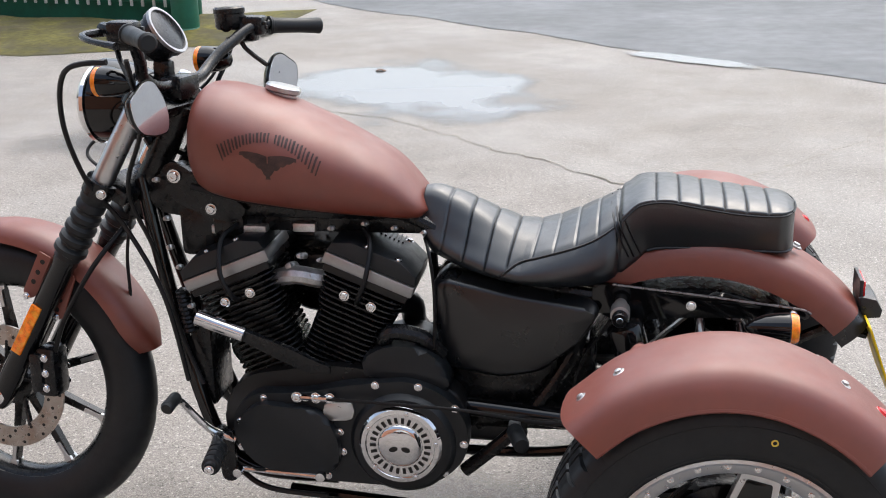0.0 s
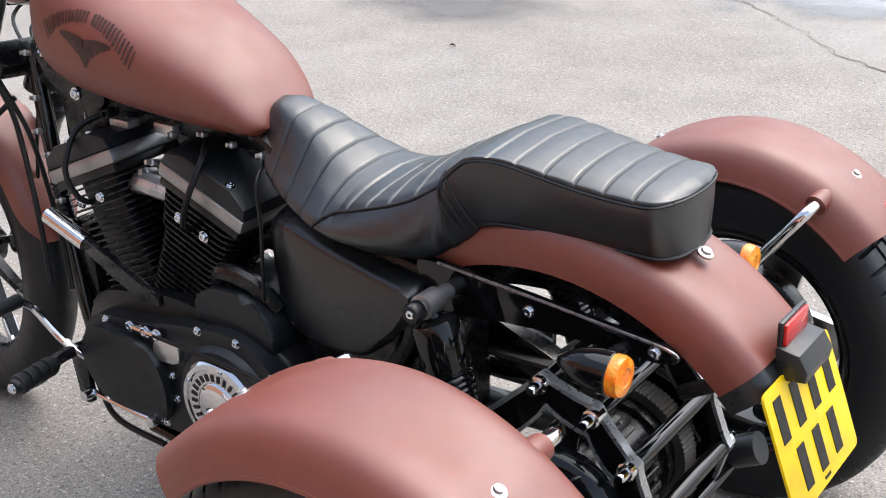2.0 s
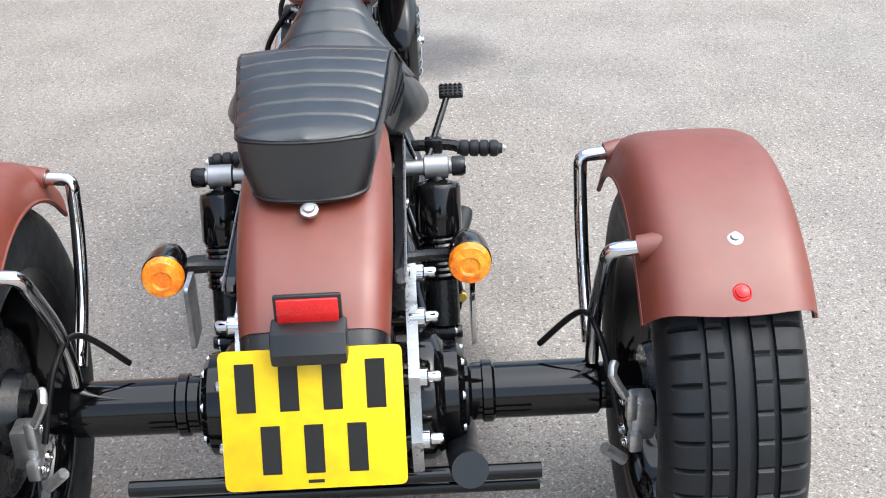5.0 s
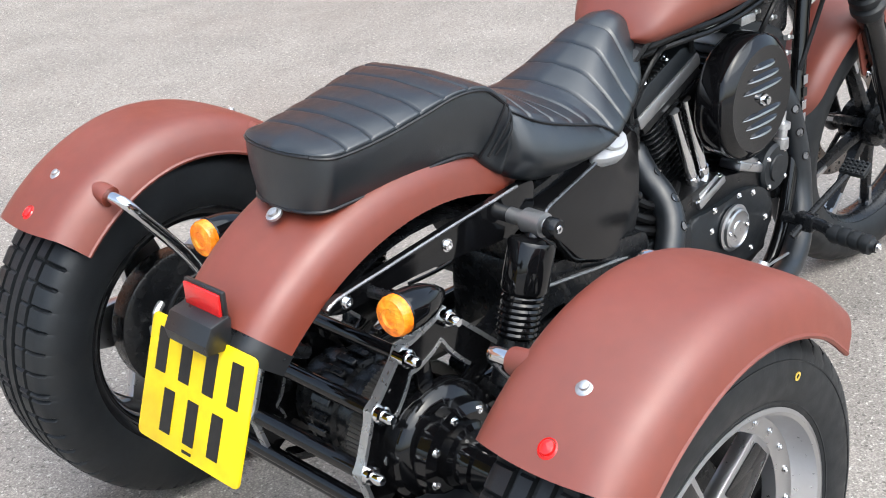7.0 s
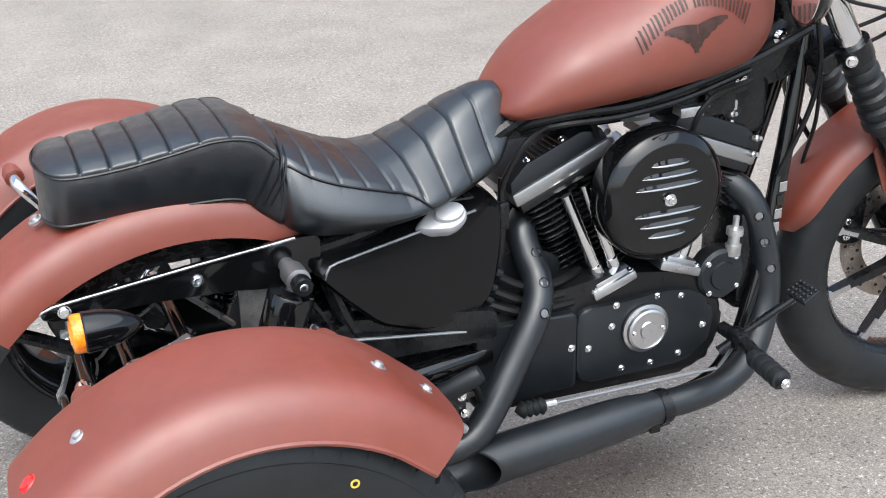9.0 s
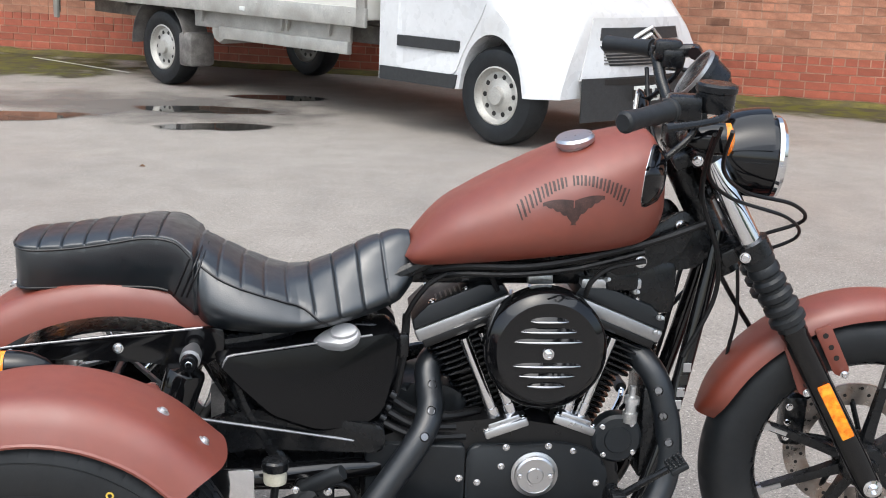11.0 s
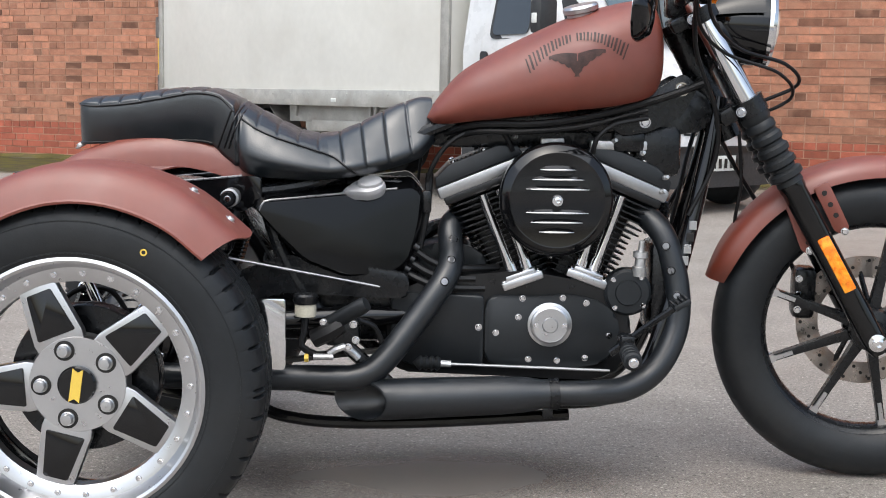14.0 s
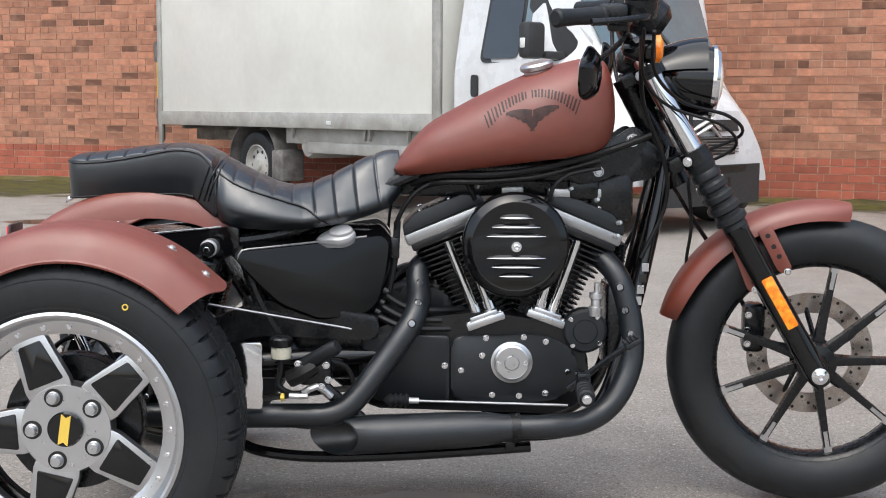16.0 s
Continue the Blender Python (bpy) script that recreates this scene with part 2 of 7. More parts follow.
def bolt_mesh(name, mat, head=0.6):
    bm = bmesh.new()
    lathe(bm, [(1.35, 0), (1.35, 0.18), (1.0, 0.18), (1.0, head), (0.82, head + 0.2), (0.4, head + 0.2), (0.4, head), (0, head)], n=12)
    return mesh_of(name, bm, mat)


BOLT = bolt_mesh("bolt", CHROME)


def bolt(parent, at, direction, r=0.006, me=None, name="bolt"):
    m = Matrix.Translation(at) @ turn_to(direction) @ Matrix.Diagonal((r, r, r, 1))
    return shared(name, me or BOLT, m, parent)

# ---- the trike ----
trike = new("motor_trike")
tagged(trike, "matte copper-red motor trike with black engine and wide rear tyres", "motor trike")

HUB_Z, REAR_R, REAR_Y = 0.322, 0.322, 0.542
FRONT_X, FRONT_R = 1.567, 0.338


def rear_wheel(s):
    y = s * REAR_Y
    # five-spoke centre
    bm = bmesh.new()
    face = y + s * 0.052
    lathe(bm, [(0.0, 0.0), (0.082, 0.0), (0.086, -0.006), (0.086, -0.03), (0.0, -0.03)], (0, face, HUB_Z), (0, s, 0), 48)
    wheel = part("rear_wheel", bm, STEEL, trike, "five-spoke alloy wheel with black spoke insets")
    spoke, inset, = bmesh.new(), bmesh.new()
    plate(spoke, [(0.06, -0.040), (0.086, -0.044), (0.186, -0.032), (0.186, 0.032), (0.086, 0.044), (0.06, 0.040)], 0.022, bevel=0.003)
    plate(inset, rounded([(0.090, -0.034), (0.170, -0.0215), (0.170, 0.0215), (0.090, 0.034)], 0.004), 0.006, bevel=0.001)
    spoke_me, inset_me = mesh_of("spoke", spoke, STEEL), mesh_of("spoke_inset", inset, GLOSS)
    base = Matrix.Translation((0, face - s * 0.012, HUB_Z)) @ Matrix(((1, 0, 0, 0), (0, 0, s, 0), (0, -s, 0, 0), (0, 0, 0, 1)))
    for k in range(5):
        r = Matrix.Rotation(radians(72 * k + (112 if s < 0 else 40)), 4, "Z")
        shared("spoke", spoke_me, base @ r, wheel)
        shared("spoke_inset", inset_me, base @ r @ Matrix.Translation((0, 0, 0.0105)), wheel)
    # polished barrel and lip
    bm = bmesh.new()
    rows = [(0.222, 0.084), (0.2245, 0.088), (0.2245, 0.092), (0.219, 0.094), (0.214, 0.091), (0.211, 0.08), (0.203, 0.058), (0.184, 0.054), (0.178, 0.05), (0.176, 0.03), (0.205, 0.03)]
    lathe(bm, rows, (0, y, HUB_Z), (0, s, 0), 72, closed=True)
    part("rim", bm, STEEL, wheel, "polished aluminium rim with a ring of small bolts")
    bm = bmesh.new()
    rows = [(0.178, 0.028), (0.186, -0.05), (0.2, -0.078), (0.217, -0.088), (0.2235, -0.088), (0.2235, -0.082), (0.206, -0.07), (0.2, 0.028)]
    lathe(bm, rows, (0, y, HUB_Z), (0, s, 0), 72, closed=True)
    part("inner_barrel", bm, GLOSS, wheel, "black inner rim barrel")
    # ring bolts
    for k in range(25):
        a = 2 * math.pi * k / 25
        bolt(wheel, (0.193 * math.cos(a), y + s * 0.056, HUB_Z + 0.193 * math.sin(a)), (0, s, 0), 0.0042, name="rim_bolt")
    for k in range(5):
        a = radians(72 * k + (110 if s < 0 else -40))
        bm = bmesh.new()
        lathe(bm, [(0.0175, -0.002), (0.0175, 0.0015), (0.0, 0.0015)], (0.062 * math.cos(a), face, HUB_Z + 0.062 * math.sin(a)), (0, s, 0), 20)
        part("lug_recess", bm, INK, wheel)
        bm = bmesh.new()
        at = (0.062 * math.cos(a), face + s * 0.0, HUB_Z + 0.062 * math.sin(a))
        lathe(bm, [(0.0125, 0.001), (0.0122, 0.005), (0.0108, 0.006), (0.0102, 0.012), (0.009, 0.016), (0.0, 0.017)], at, (0, s, 0), 18)
        part("lug_nut", bm, STEEL, wheel)
    bm = bmesh.new()
    lathe(bm, [(0.033, 0), (0.033, 0.006), (0.030, 0.009), (0.0, 0.010)], (0, face, HUB_Z), (0, s, 0), 32)
    part("hub_cap", bm, GLOSS, wheel, "black hub cap with a gold mark")
    bm = bmesh.new()
    plate(bm, [(-0.009, -0.029), (0.0, -0.023), (0.009, -0.029), (0.009, 0.029), (0.0, 0.023), (-0.009, 0.029)], 0.003, Matrix.Translation((0, face + s * 0.011, HUB_Z)) @ Matrix(((1, 0, 0, 0), (0, 0, s, 0), (0, -s, 0, 0), (0, 0, 0, 1))) @ Matrix.Rotation(radians(-8), 4, "Z"))
    part("hub_mark", bm, GOLD, wheel)
    # tyre with grooved tread and notched shoulders
    bm = bmesh.new()
    R = REAR_R
    prof = [(0.214, -0.082), (0.224, -0.091), (0.245, -0.097), (0.272, -0.0985), (0.293, -0.0945), (0.307, -0.087), (0.3145, -0.078), (0.3180, -0.067),
            (0.3200, -0.0505), (0.3205, -0.049), (0.3125, -0.048), (0.3125, -0.041), (0.3212, -0.040), (R, -0.019), (0.3135, -0.018), (0.3135, -0.009), (R, -0.008)]
    prof = prof + [(r, -h) for r, h in prof[::-1]]
    notch = {5: 0.004, 6: 0.008, 7: 0.0085, 8: 0.006, 9: 0.005, 12: 0.0045, 13: 0.003}
    nn = len(prof)

    def wave(i, k):
        j = min(i, nn - 1 - i)
        return -notch.get(j, 0) if k % 9 == 0 else 0
    lathe(bm, prof, (0, y, HUB_Z), (0, s, 0), 480, closed=True, wave=wave)
    tyre = part("tyre", bm, RUBBER, wheel, "wide black car tyre with grooved tread", angle=28)
    # sidewall beads and raised marks
    bm = bmesh.new()
    for rr, hh in ((0.232, 0.0925), (0.285, 0.0955)):
        lathe(bm, [(rr - 0.002, hh - 0.003), (rr - 0.001, hh + 0.0015), (rr + 0.001, hh + 0.0015), (rr + 0.002, hh - 0.003)], (0, y, HUB_Z), (0, s, 0), 120, closed=True)
    part("sidewall_rib", bm, RUBBER, wheel)
    # paint dots on the sidewall
    for ang, mat, rr in ((62.0 if s < 0 else 102.0, GOLD, 0.266), ):
        a = radians(ang)
        bm = bmesh.new()
        lathe(bm, [(0.0035, 0), (0.0035, 0.001), (0.006, 0.001), (0.006, 0)], (rr * math.cos(a), y + s * 0.0986, HUB_Z + rr * math.sin(a)), (0, s, 0), 16, closed=True)
        part("paint_dot", bm, mat, wheel)
    # brake drum and disc inside
    bm = bmesh.new()
    lathe(bm, [(0.0, 0.02), (0.07, 0.02), (0.075, 0.0), (0.128, 0.0), (0.130, -0.006), (0.130, -0.04), (0.122, -0.046), (0.07, -0.05), (0.06, -0.075), (0.0, -0.075)], (0, y, HUB_Z), (0, s, 0), 48)
    part("brake_drum", bm, SATIN, wheel, "dark brake drum")
    return wheel


for side in (-1, 1):
    rear_wheel(side)


def brake_caliper(s):
    bm = bmesh.new()
    y = s * 0.452
    box(bm, (-0.075, y, HUB_Z - 0.005), (0.045, 0.035, 0.065), 0.006)
    box(bm, (-0.10, y - s * 0.012, HUB_Z - 0.035), (0.022, 0.02, 0.03), 0.004)
    box(bm, (-0.105, y - s * 0.02, HUB_Z + 0.03), (0.018, 0.016, 0.045), 0.004)
    tube(bm, [(-0.11, y - s * 0.03, HUB_Z + 0.05), (-0.115, y - s * 0.05, HUB_Z + 0.09), (-0.10, y - s * 0.045, HUB_Z + 0.10)], 0.007)
    tube(bm, [(-0.11, y - s * 0.03, HUB_Z - 0.06), (-0.12, y - s * 0.06, HUB_Z - 0.03)], 0.009, smooth=False)
    cal = part("brake_caliper", bm, DULL, trike, "bare zinc brake caliper with a lever")
    for dx, dz in ((-0.075, 0.02), (-0.075, -0.03), (-0.10, -0.035), (-0.105, 0.045)):
        bolt(cal, (dx, y - s * 0.026, HUB_Z + dz), (-0.3, -s, 0), 0.007)
    bm = bmesh.new()
    tube(bm, [(-0.115, y - s * 0.04, HUB_Z + 0.02), (-0.07, y - s * 0.06, HUB_Z + 0.12), (0.0, y - s * 0.08, HUB_Z + 0.13), (0.03, y - s * 0.14, HUB_Z + 0.06)], 0.005)
    part("brake_hose", bm, HOSE, cal)


for side in (-1, 1):
    brake_caliper(side)


# wide rear mudguards
def guard_point(s, ang, v, extra=0.0):
    """ang degrees from ahead over the top, v from -1 (inner edge) to 1 (outer edge)."""
    w = 0.113
    q = abs(v)
    drop = 0.005 * q * q + 0.057 * q ** 8
    yy = s * 0.540 + s * v * w
    r = ramp(ang, [38, 48, 60, 90, 117, 129, 140], [0.384, 0.379, 0.382, 0.380, 0.366, 0.3605, 0.357]) - drop + extra
    a = radians(ang)
    return Vector((r * math.cos(a), yy, HUB_Z - 0.002 + r * math.sin(a)))


def rear_mudguard(s):
    bm = bmesh.new()
    lo, hi = 41.5, 134.5
    shell(bm, lambda u, v: guard_point(s, lo + 4 * abs(2 * v - 1) ** 2 + (hi - lo - 6 * abs(2 * v - 1) ** 2) * u, 2 * v - 1), 40, 26, 0.003 * s)
    guard = part("rear_mudguard", bm, PAINT, trike, "matte copper-red rounded mudguard", angle=50)
    # rolled edge
    for v in (-1, 1):
        bm = bmesh.new()
        tube(bm, [guard_point(s, lo + 4 + (hi - lo - 6) * k / 24, v * 0.995) for k in range(25)], 0.0042, 6, smooth=False)
        part("rolled_edge", bm, PAINT, guard)
    # bolts and rear lamp
    for ang in (48.2, 60.0, 117.3):
        p = guard_point(s, ang, 0.07)
        d = (p - Vector((0, p.y, HUB_Z))).normalized()
        bm = bmesh.new()
        lathe(bm, [(0.0125, -0.002), (0.0125, 0.0015), (0.0105, 0.003), (0.0065, 0.0035), (0.006, 0.007), (0.004, 0.008), (0.0, 0.008)], p, d, 20)
        part("guard_bolt", bm, DULL, guard)
    p = guard_point(s, 129.5, 0.05)
    d = (p - Vector((0, p.y, HUB_Z))).normalized()
    bm = bmesh.new()
    lathe(bm, [(0.0135, -0.002), (0.0135, 0.002), (0.011, 0.0045), (0.010, 0.003)], p, d, 20)
    lens_ring = part("marker_lamp", bm, RED, guard, "small round red marker lamp")
    bm = bmesh.new()
    lathe(bm, [(0.0095, 0.003), (0.0085, 0.006), (0.004, 0.008), (0, 0.0085)], p, d, 16)
    part("marker_lens", bm, RED, lens_ring)
    # pressed horns where the chrome stays enter
    for ang, dirn in ((63.5, 1), (115.5, -1)):
        tip = guard_point(s, ang, -1.0, 0.034)
        base = guard_point(s, ang, -0.10, -0.002)
        bm = bmesh.new()
        tube(bm, [tip, tip.lerp(base, 0.2), tip.lerp(base, 0.5), base], [0.0175, 0.0175, 0.0115, 0.001], 18, smooth=False)
        part("stay_boss", bm, PAINT, guard)
        y1 = s * 0.388
        bend = Vector((tip.x, y1 + s * 0.014, tip.z))
        low = [Vector((-0.05, y1, 0.50)), Vector((-0.012, y1, 0.42)), Vector((-0.004, y1, 0.37))] if dirn < 0 else [Vector((0.140, y1, 0.55)), Vector((0.10, y1, 0.46)), Vector((0.03, y1, 0.38))]
        knee = Vector((tip.x, y1, tip.z)).lerp(low[0], 0.16)
        line = [tip.lerp(base, 0.1), bend] + [bend * (1 - t) ** 2 + Vector((tip.x, y1, tip.z)) * 2 * t * (1 - t) + knee * t * t for t in (0.3, 0.6)] + [knee] + spline([knee] + low)[1:]
        bm = bmesh.new()
        tube(bm, line, 0.0105, 14, smooth=False)
        part("mudguard_stay", bm, CHROME, guard, "bent chrome stay")
    return guard


for side in (-1, 1):
    rear_mudguard(side)


# axle and carrier
def carrier_edge(deg):
    """Outer radius of the carrier plate, with a lobe at each bolt."""
    corners = [(20, 0.182), (79, 0.190), (108, 0.167), (142.5, 0.143), (180, 0.145), (220, 0.152)]
    for (d0, r0), (d1, r1) in zip(corners, corners[1:]):
        if deg <= d1:
            break
    chord = r0 * r1 * math.sin(radians(d1 - d0)) / (r0 * math.sin(radians(deg - d0)) + r1 * math.sin(radians(d1 - deg)))
    return chord + 0.0045 * max(math.exp(-((deg - b) / 4.0) ** 2) for b in (79, 108, 142.5, 180))


for s in (-1, 1):
    bm = bmesh.new()
    lathe(bm, [(0.0, 0.50), (0.034, 0.50), (0.036, 0.40), (0.043, 0.395), (0.043, 0.24), (0.048, 0.236), (0.048, 0.222), (0.044, 0.22), (0.044, 0.205), (0.052, 0.2), (0.052, 0.185), (0.0, 0.18)], (0, 0, HUB_Z), (0, s, 0), 32)
    part("axle_tube", bm, GLOSS, trike, "gloss black axle tube")
for s in (-1, 1):
    bm = bmesh.new()
    lathe(bm, [(0.0, 0.195), (0.066, 0.195), (0.078, 0.185), (0.080, 0.165), (0.095, 0.155), (0.1, 0.145), (0.1, 0.128), (0.0, 0.128)], (0, 0, HUB_Z), (0, s, 0), 40)
    hub = part("bearing_housing", bm, GLOSS, trike, "gloss black bearing housing with a ring of bolts")
    for k in range(8):
        a = 2 * math.pi * k / 8 + 0.3
        bolt(hub, (0.067 * math.cos(a), s * 0.191, HUB_Z + 0.067 * math.sin(a)), (0, s, 0), 0.006)
    # arched carrier plate
    bm = bmesh.new()
    outer, inner = [], []
    for k in range(64):
        a = radians(25 + 190 * k / 63)
        ro = carrier_edge(math.degrees(a))
        outer.append((ro * math.cos(a), HUB_Z + 0.012 + ro * math.sin(a)))
        inner.append(((ro - 0.046) * math.cos(a), HUB_Z + 0.012 + (ro - 0.046) * math.sin(a)))
    plate(bm, outer + inner[::-1], 0.012, side_plane(s * 0.122))
    carrier = part("carrier_plate", bm, GLOSS, trike, "scalloped black carrier plate with polished edge")
    for a0 in (30, 95, 160, 205):
        a = radians(a0)
        c, d = Vector((math.cos(a), 0, math.sin(a))), Vector((-math.sin(a), 0, math.cos(a)))
        mid = Vector((0, s * 0.122, HUB_Z + 0.012)) + c * (carrier_edge(a0) - 0.06)
        bm = bmesh.new()
        box(bm, (0, 0, 0), (0.085, 0.011, 0.030), 0.003, Matrix.Translation(mid) @ Matrix.Rotation(-a, 4, "Y"))
        part("carrier_spoke", bm, GLOSS, carrier)
    bm = bmesh.new()
    edge = [((v + 0.004 / math.hypot(v, w - HUB_Z) * v), (w + 0.004 / math.hypot(v, w - HUB_Z) * (w - HUB_Z))) for v, w in outer]
    inn = [(v * 0.983, HUB_Z + (w - HUB_Z) * 0.983) for v, w in outer]
    plate(bm, edge + inn[::-1], 0.016, side_plane(s * 0.122))
    part("polished_edge", bm, PLATE, carrier)
    bm = bmesh.new()
    out2 = [(v + 0.0015 * v / math.hypot(v, w - HUB_Z), w + 0.0015 * (w - HUB_Z) / math.hypot(v, w - HUB_Z)) for v, w in inner]
    in2 = [(v * 0.965, HUB_Z + (w - HUB_Z) * 0.965) for v, w in inner]
    plate(bm, out2[6:-6] + in2[6:-6][::-1], 0.015, side_plane(s * 0.122))
    part("polished_edge", bm, PLATE, carrier)
    for x, z in ((0.035, 0.512), (-0.05, 0.484), (-0.106, 0.418), (-0.136, 0.333)):
        bm = bmesh.new()
        lathe(bm, [(0.0, -0.012), (0.014, -0.012), (0.014, 0.010), (0.011, 0.012), (0.0085, 0.012), (0.0085, 0.026), (0.006, 0.03), (0.0, 0.03)], (x, s * 0.13, z), (0, s, 0), 18)
        part("carrier_bolt", bm, CHROME, carrier)
for x, z, r in ((0.035, 0.512, 0.011), (-0.05, 0.484, 0.011), (-0.106, 0.418, 0.013), (-0.136, 0.333, 0.013)):
    bm = bmesh.new()
    tube(bm, [(x, -0.125, z), (x, 0.125, z)], r, 16, smooth=False)
    part("cross_tube", bm, GLOSS, trike)
# differential drum and pulley
bm = bmesh.new()
lathe(bm, [(0.0, -0.115), (0.075, -0.115), (0.08, -0.105), (0.08, -0.06), (0.092, -0.058), (0.092, -0.03), (0.083, -0.028), (0.083, 0.0), (0.09, 0.005), (0.09, 0.05), (0.07, 0.06), (0.07, 0.11), (0.0, 0.115)], (0, 0, HUB_Z), (0, 1, 0), 40)
diff = part("differential", bm, SATIN, trike, "black differential drum with stepped rings")
for k in range(24):
    a = 2 * math.pi * k / 24
    bm = bmesh.new()
    box(bm, (0, 0, 0), (0.006, 0.04, 0.012), 0.0015, Matrix.Translation((0.095 * math.cos(a), 0.028, HUB_Z + 0.095 * math.sin(a))) @ Matrix.Rotation(-a, 4, "Y"), 1)
    part("drive_lug", bm, SATIN, diff)
bm = bmesh.new()
lathe(bm, [(0.090, -0.090), (0.109, -0.090), (0.109, -0.052), (0.090, -0.052)], (0, 0, HUB_Z), (0, 1, 0), 180, closed=True, wave=lambda i, k: -0.003 if k % 2 and i in (1, 2) else 0)
part("drive_pulley", bm, BELT, diff)
# belt to the engine
bm = bmesh.new()
for z0, z1 in ((HUB_Z + 0.1, 0.41), (HUB_Z - 0.1, 0.29)):
    plate(bm, [(0.0, z0 - 0.004), (0.56, z1 - 0.004), (0.56, z1 + 0.004), (0.0, z0 + 0.004)], 0.030, side_plane(-0.071))
part("drive_belt", bm, BELT, trike, "ribbed black drive belt")
# swing arms, lower loop and skid rails
for s in (-1, 1):
    bm = bmesh.new()
    tube(bm, [(0.03, s * 0.135, 0.34), (0.2, s * 0.13, 0.35), (0.42, s * 0.105, 0.36), (0.55, s * 0.08, 0.36)], 0.021, 12)
    part("swing_arm", bm, GLOSS, trike)
    bm = bmesh.new()
    tube(bm, [(-0.10, s * 0.10, 0.25), (0.05, s * 0.115, 0.20), (0.22, s * 0.135, 0.182), (0.30, s * 0.14, 0.155), (0.42, s * 0.14, 0.142), (0.62, s * 0.135, 0.145), (0.9, s * 0.12, 0.16)], 0.0125, 10)
    part("lower_rail", bm, GLOSS, trike)
for x, z in ((-0.125, 0.262), (-0.09, 0.215)):
    bm = bmesh.new()
    tube(bm, [(x, -0.30, z), (x, 0.30, z)], 0.012, 12, smooth=False)
    part("cross_tube", bm, GLOSS, trike)
bm = bmesh.new()
plate(bm, rounded([(0.22, 0.27), (0.315, 0.27), (0.315, 0.415), (0.22, 0.415)], 0.008), 0.008, side_plane(-0.22), bevel=0.001)
part("mounting_plate", bm, CHROME, trike, "polished metal mounting plate")
bm = bmesh.new()
plate(bm, rounded([(0.20, 0.30), (0.27, 0.30), (0.27, 0.415), (0.20, 0.415)], 0.008), 0.008, side_plane(0.25), bevel=0.001)
part("mounting_plate", bm, DULL, trike)


# shock absorbers
def shock(s):
    top, foot = Vector((0.198, s * 0.168, 0.612)), Vector((0.118, s * 0.168, 0.36))
    d = (foot - top).normalized()
    L = (foot - top).length
    bm = bmesh.new()
    lathe(bm, [(0.0, 0.012), (0.012, 0.012), (0.014, 0.02), (0.034, 0.026), (0.0365, 0.032), (0.0365, 0.098), (0.034, 0.104), (0.0, 0.104)], top, d, 28)
    body = part("shock_absorber", bm, GLOSS, trike, "black coil-over shock absorber")
    bm = bmesh.new()
    lathe(bm, [(0.0, 0.10), (0.020, 0.10), (0.020, L - 0.09), (0.027, L - 0.088), (0.027, L - 0.015), (0.0, L - 0.012)], top, d, 20)
    part("shock_body", bm, SATIN, body)
    q = Matrix.Translation(top) @ turn_to(d)
    bm = bmesh.new()
    turns = 8
    tube(bm, [q @ Vector((0.0285 * math.cos(2 * math.pi * t / 14), 0.0285 * math.sin(2 * math.pi * t / 14), 0.102 + (L - 0.19) * t / (14 * turns))) for t in range(14 * turns + 1)], 0.0048, 7, smooth=False)
    part("coil_spring", bm, GLOSS, body)
    for p, out in ((top, 0.045), (foot, 0.03)):
        bm = bmesh.new()
        lathe(bm, [(0.0, -0.085 if p is top else -0.05), (0.0125, -0.085 if p is top else -0.05), (0.0125, -0.02), (0.019, -0.018), (0.019, 0.018), (0.012, 0.02), (0.012, out - 0.012), (0.010, out), (0.0, out)], p, (0, s, 0), 20)
        part("shock_mount", bm, BAND if p is top else SATIN, body)
        if p is top:
            bm = bmesh.new()
            lathe(bm, [(0.0125, 0.024), (0.0155, 0.025), (0.016, 0.040), (0.0135, 0.0455), (0.010, 0.0455), (0.0, 0.0455)], p, (0, s, 0), 20)
            part("end_cap", bm, SATIN, body)
        bolt(body, (p.x, p.y + s * (out - (0.004 if p is top else 0.01)), p.z), (0, s, 0), 0.007 if p is top else 0.009)


for side in (-1, 1):
    shock(side)


# rear mudguard over the middle
FC = Vector((0.055, 0, 0.30))


def tail_point(ang, v, extra=0.0, width=None):
    q = abs(v)
    w = width or ramp(ang, [60, 90, 120, 150], [0.093, 0.1, 0.1, 0.088])
    low = 0.060
    drop = 0.005 * q * q + low * max(0, (q - 0.70) / 0.30) ** 2.0
    yy = v * w * (1 if q < 0.70 else (0.70 + 0.30 * (1 - (1 - (q - 0.70) / 0.30) ** 2)) / q)
    r = 0.434 - drop + extra
    a = radians(ang)
    return Vector((FC.x + r * math.cos(a), yy, FC.z + r * math.sin(a)))


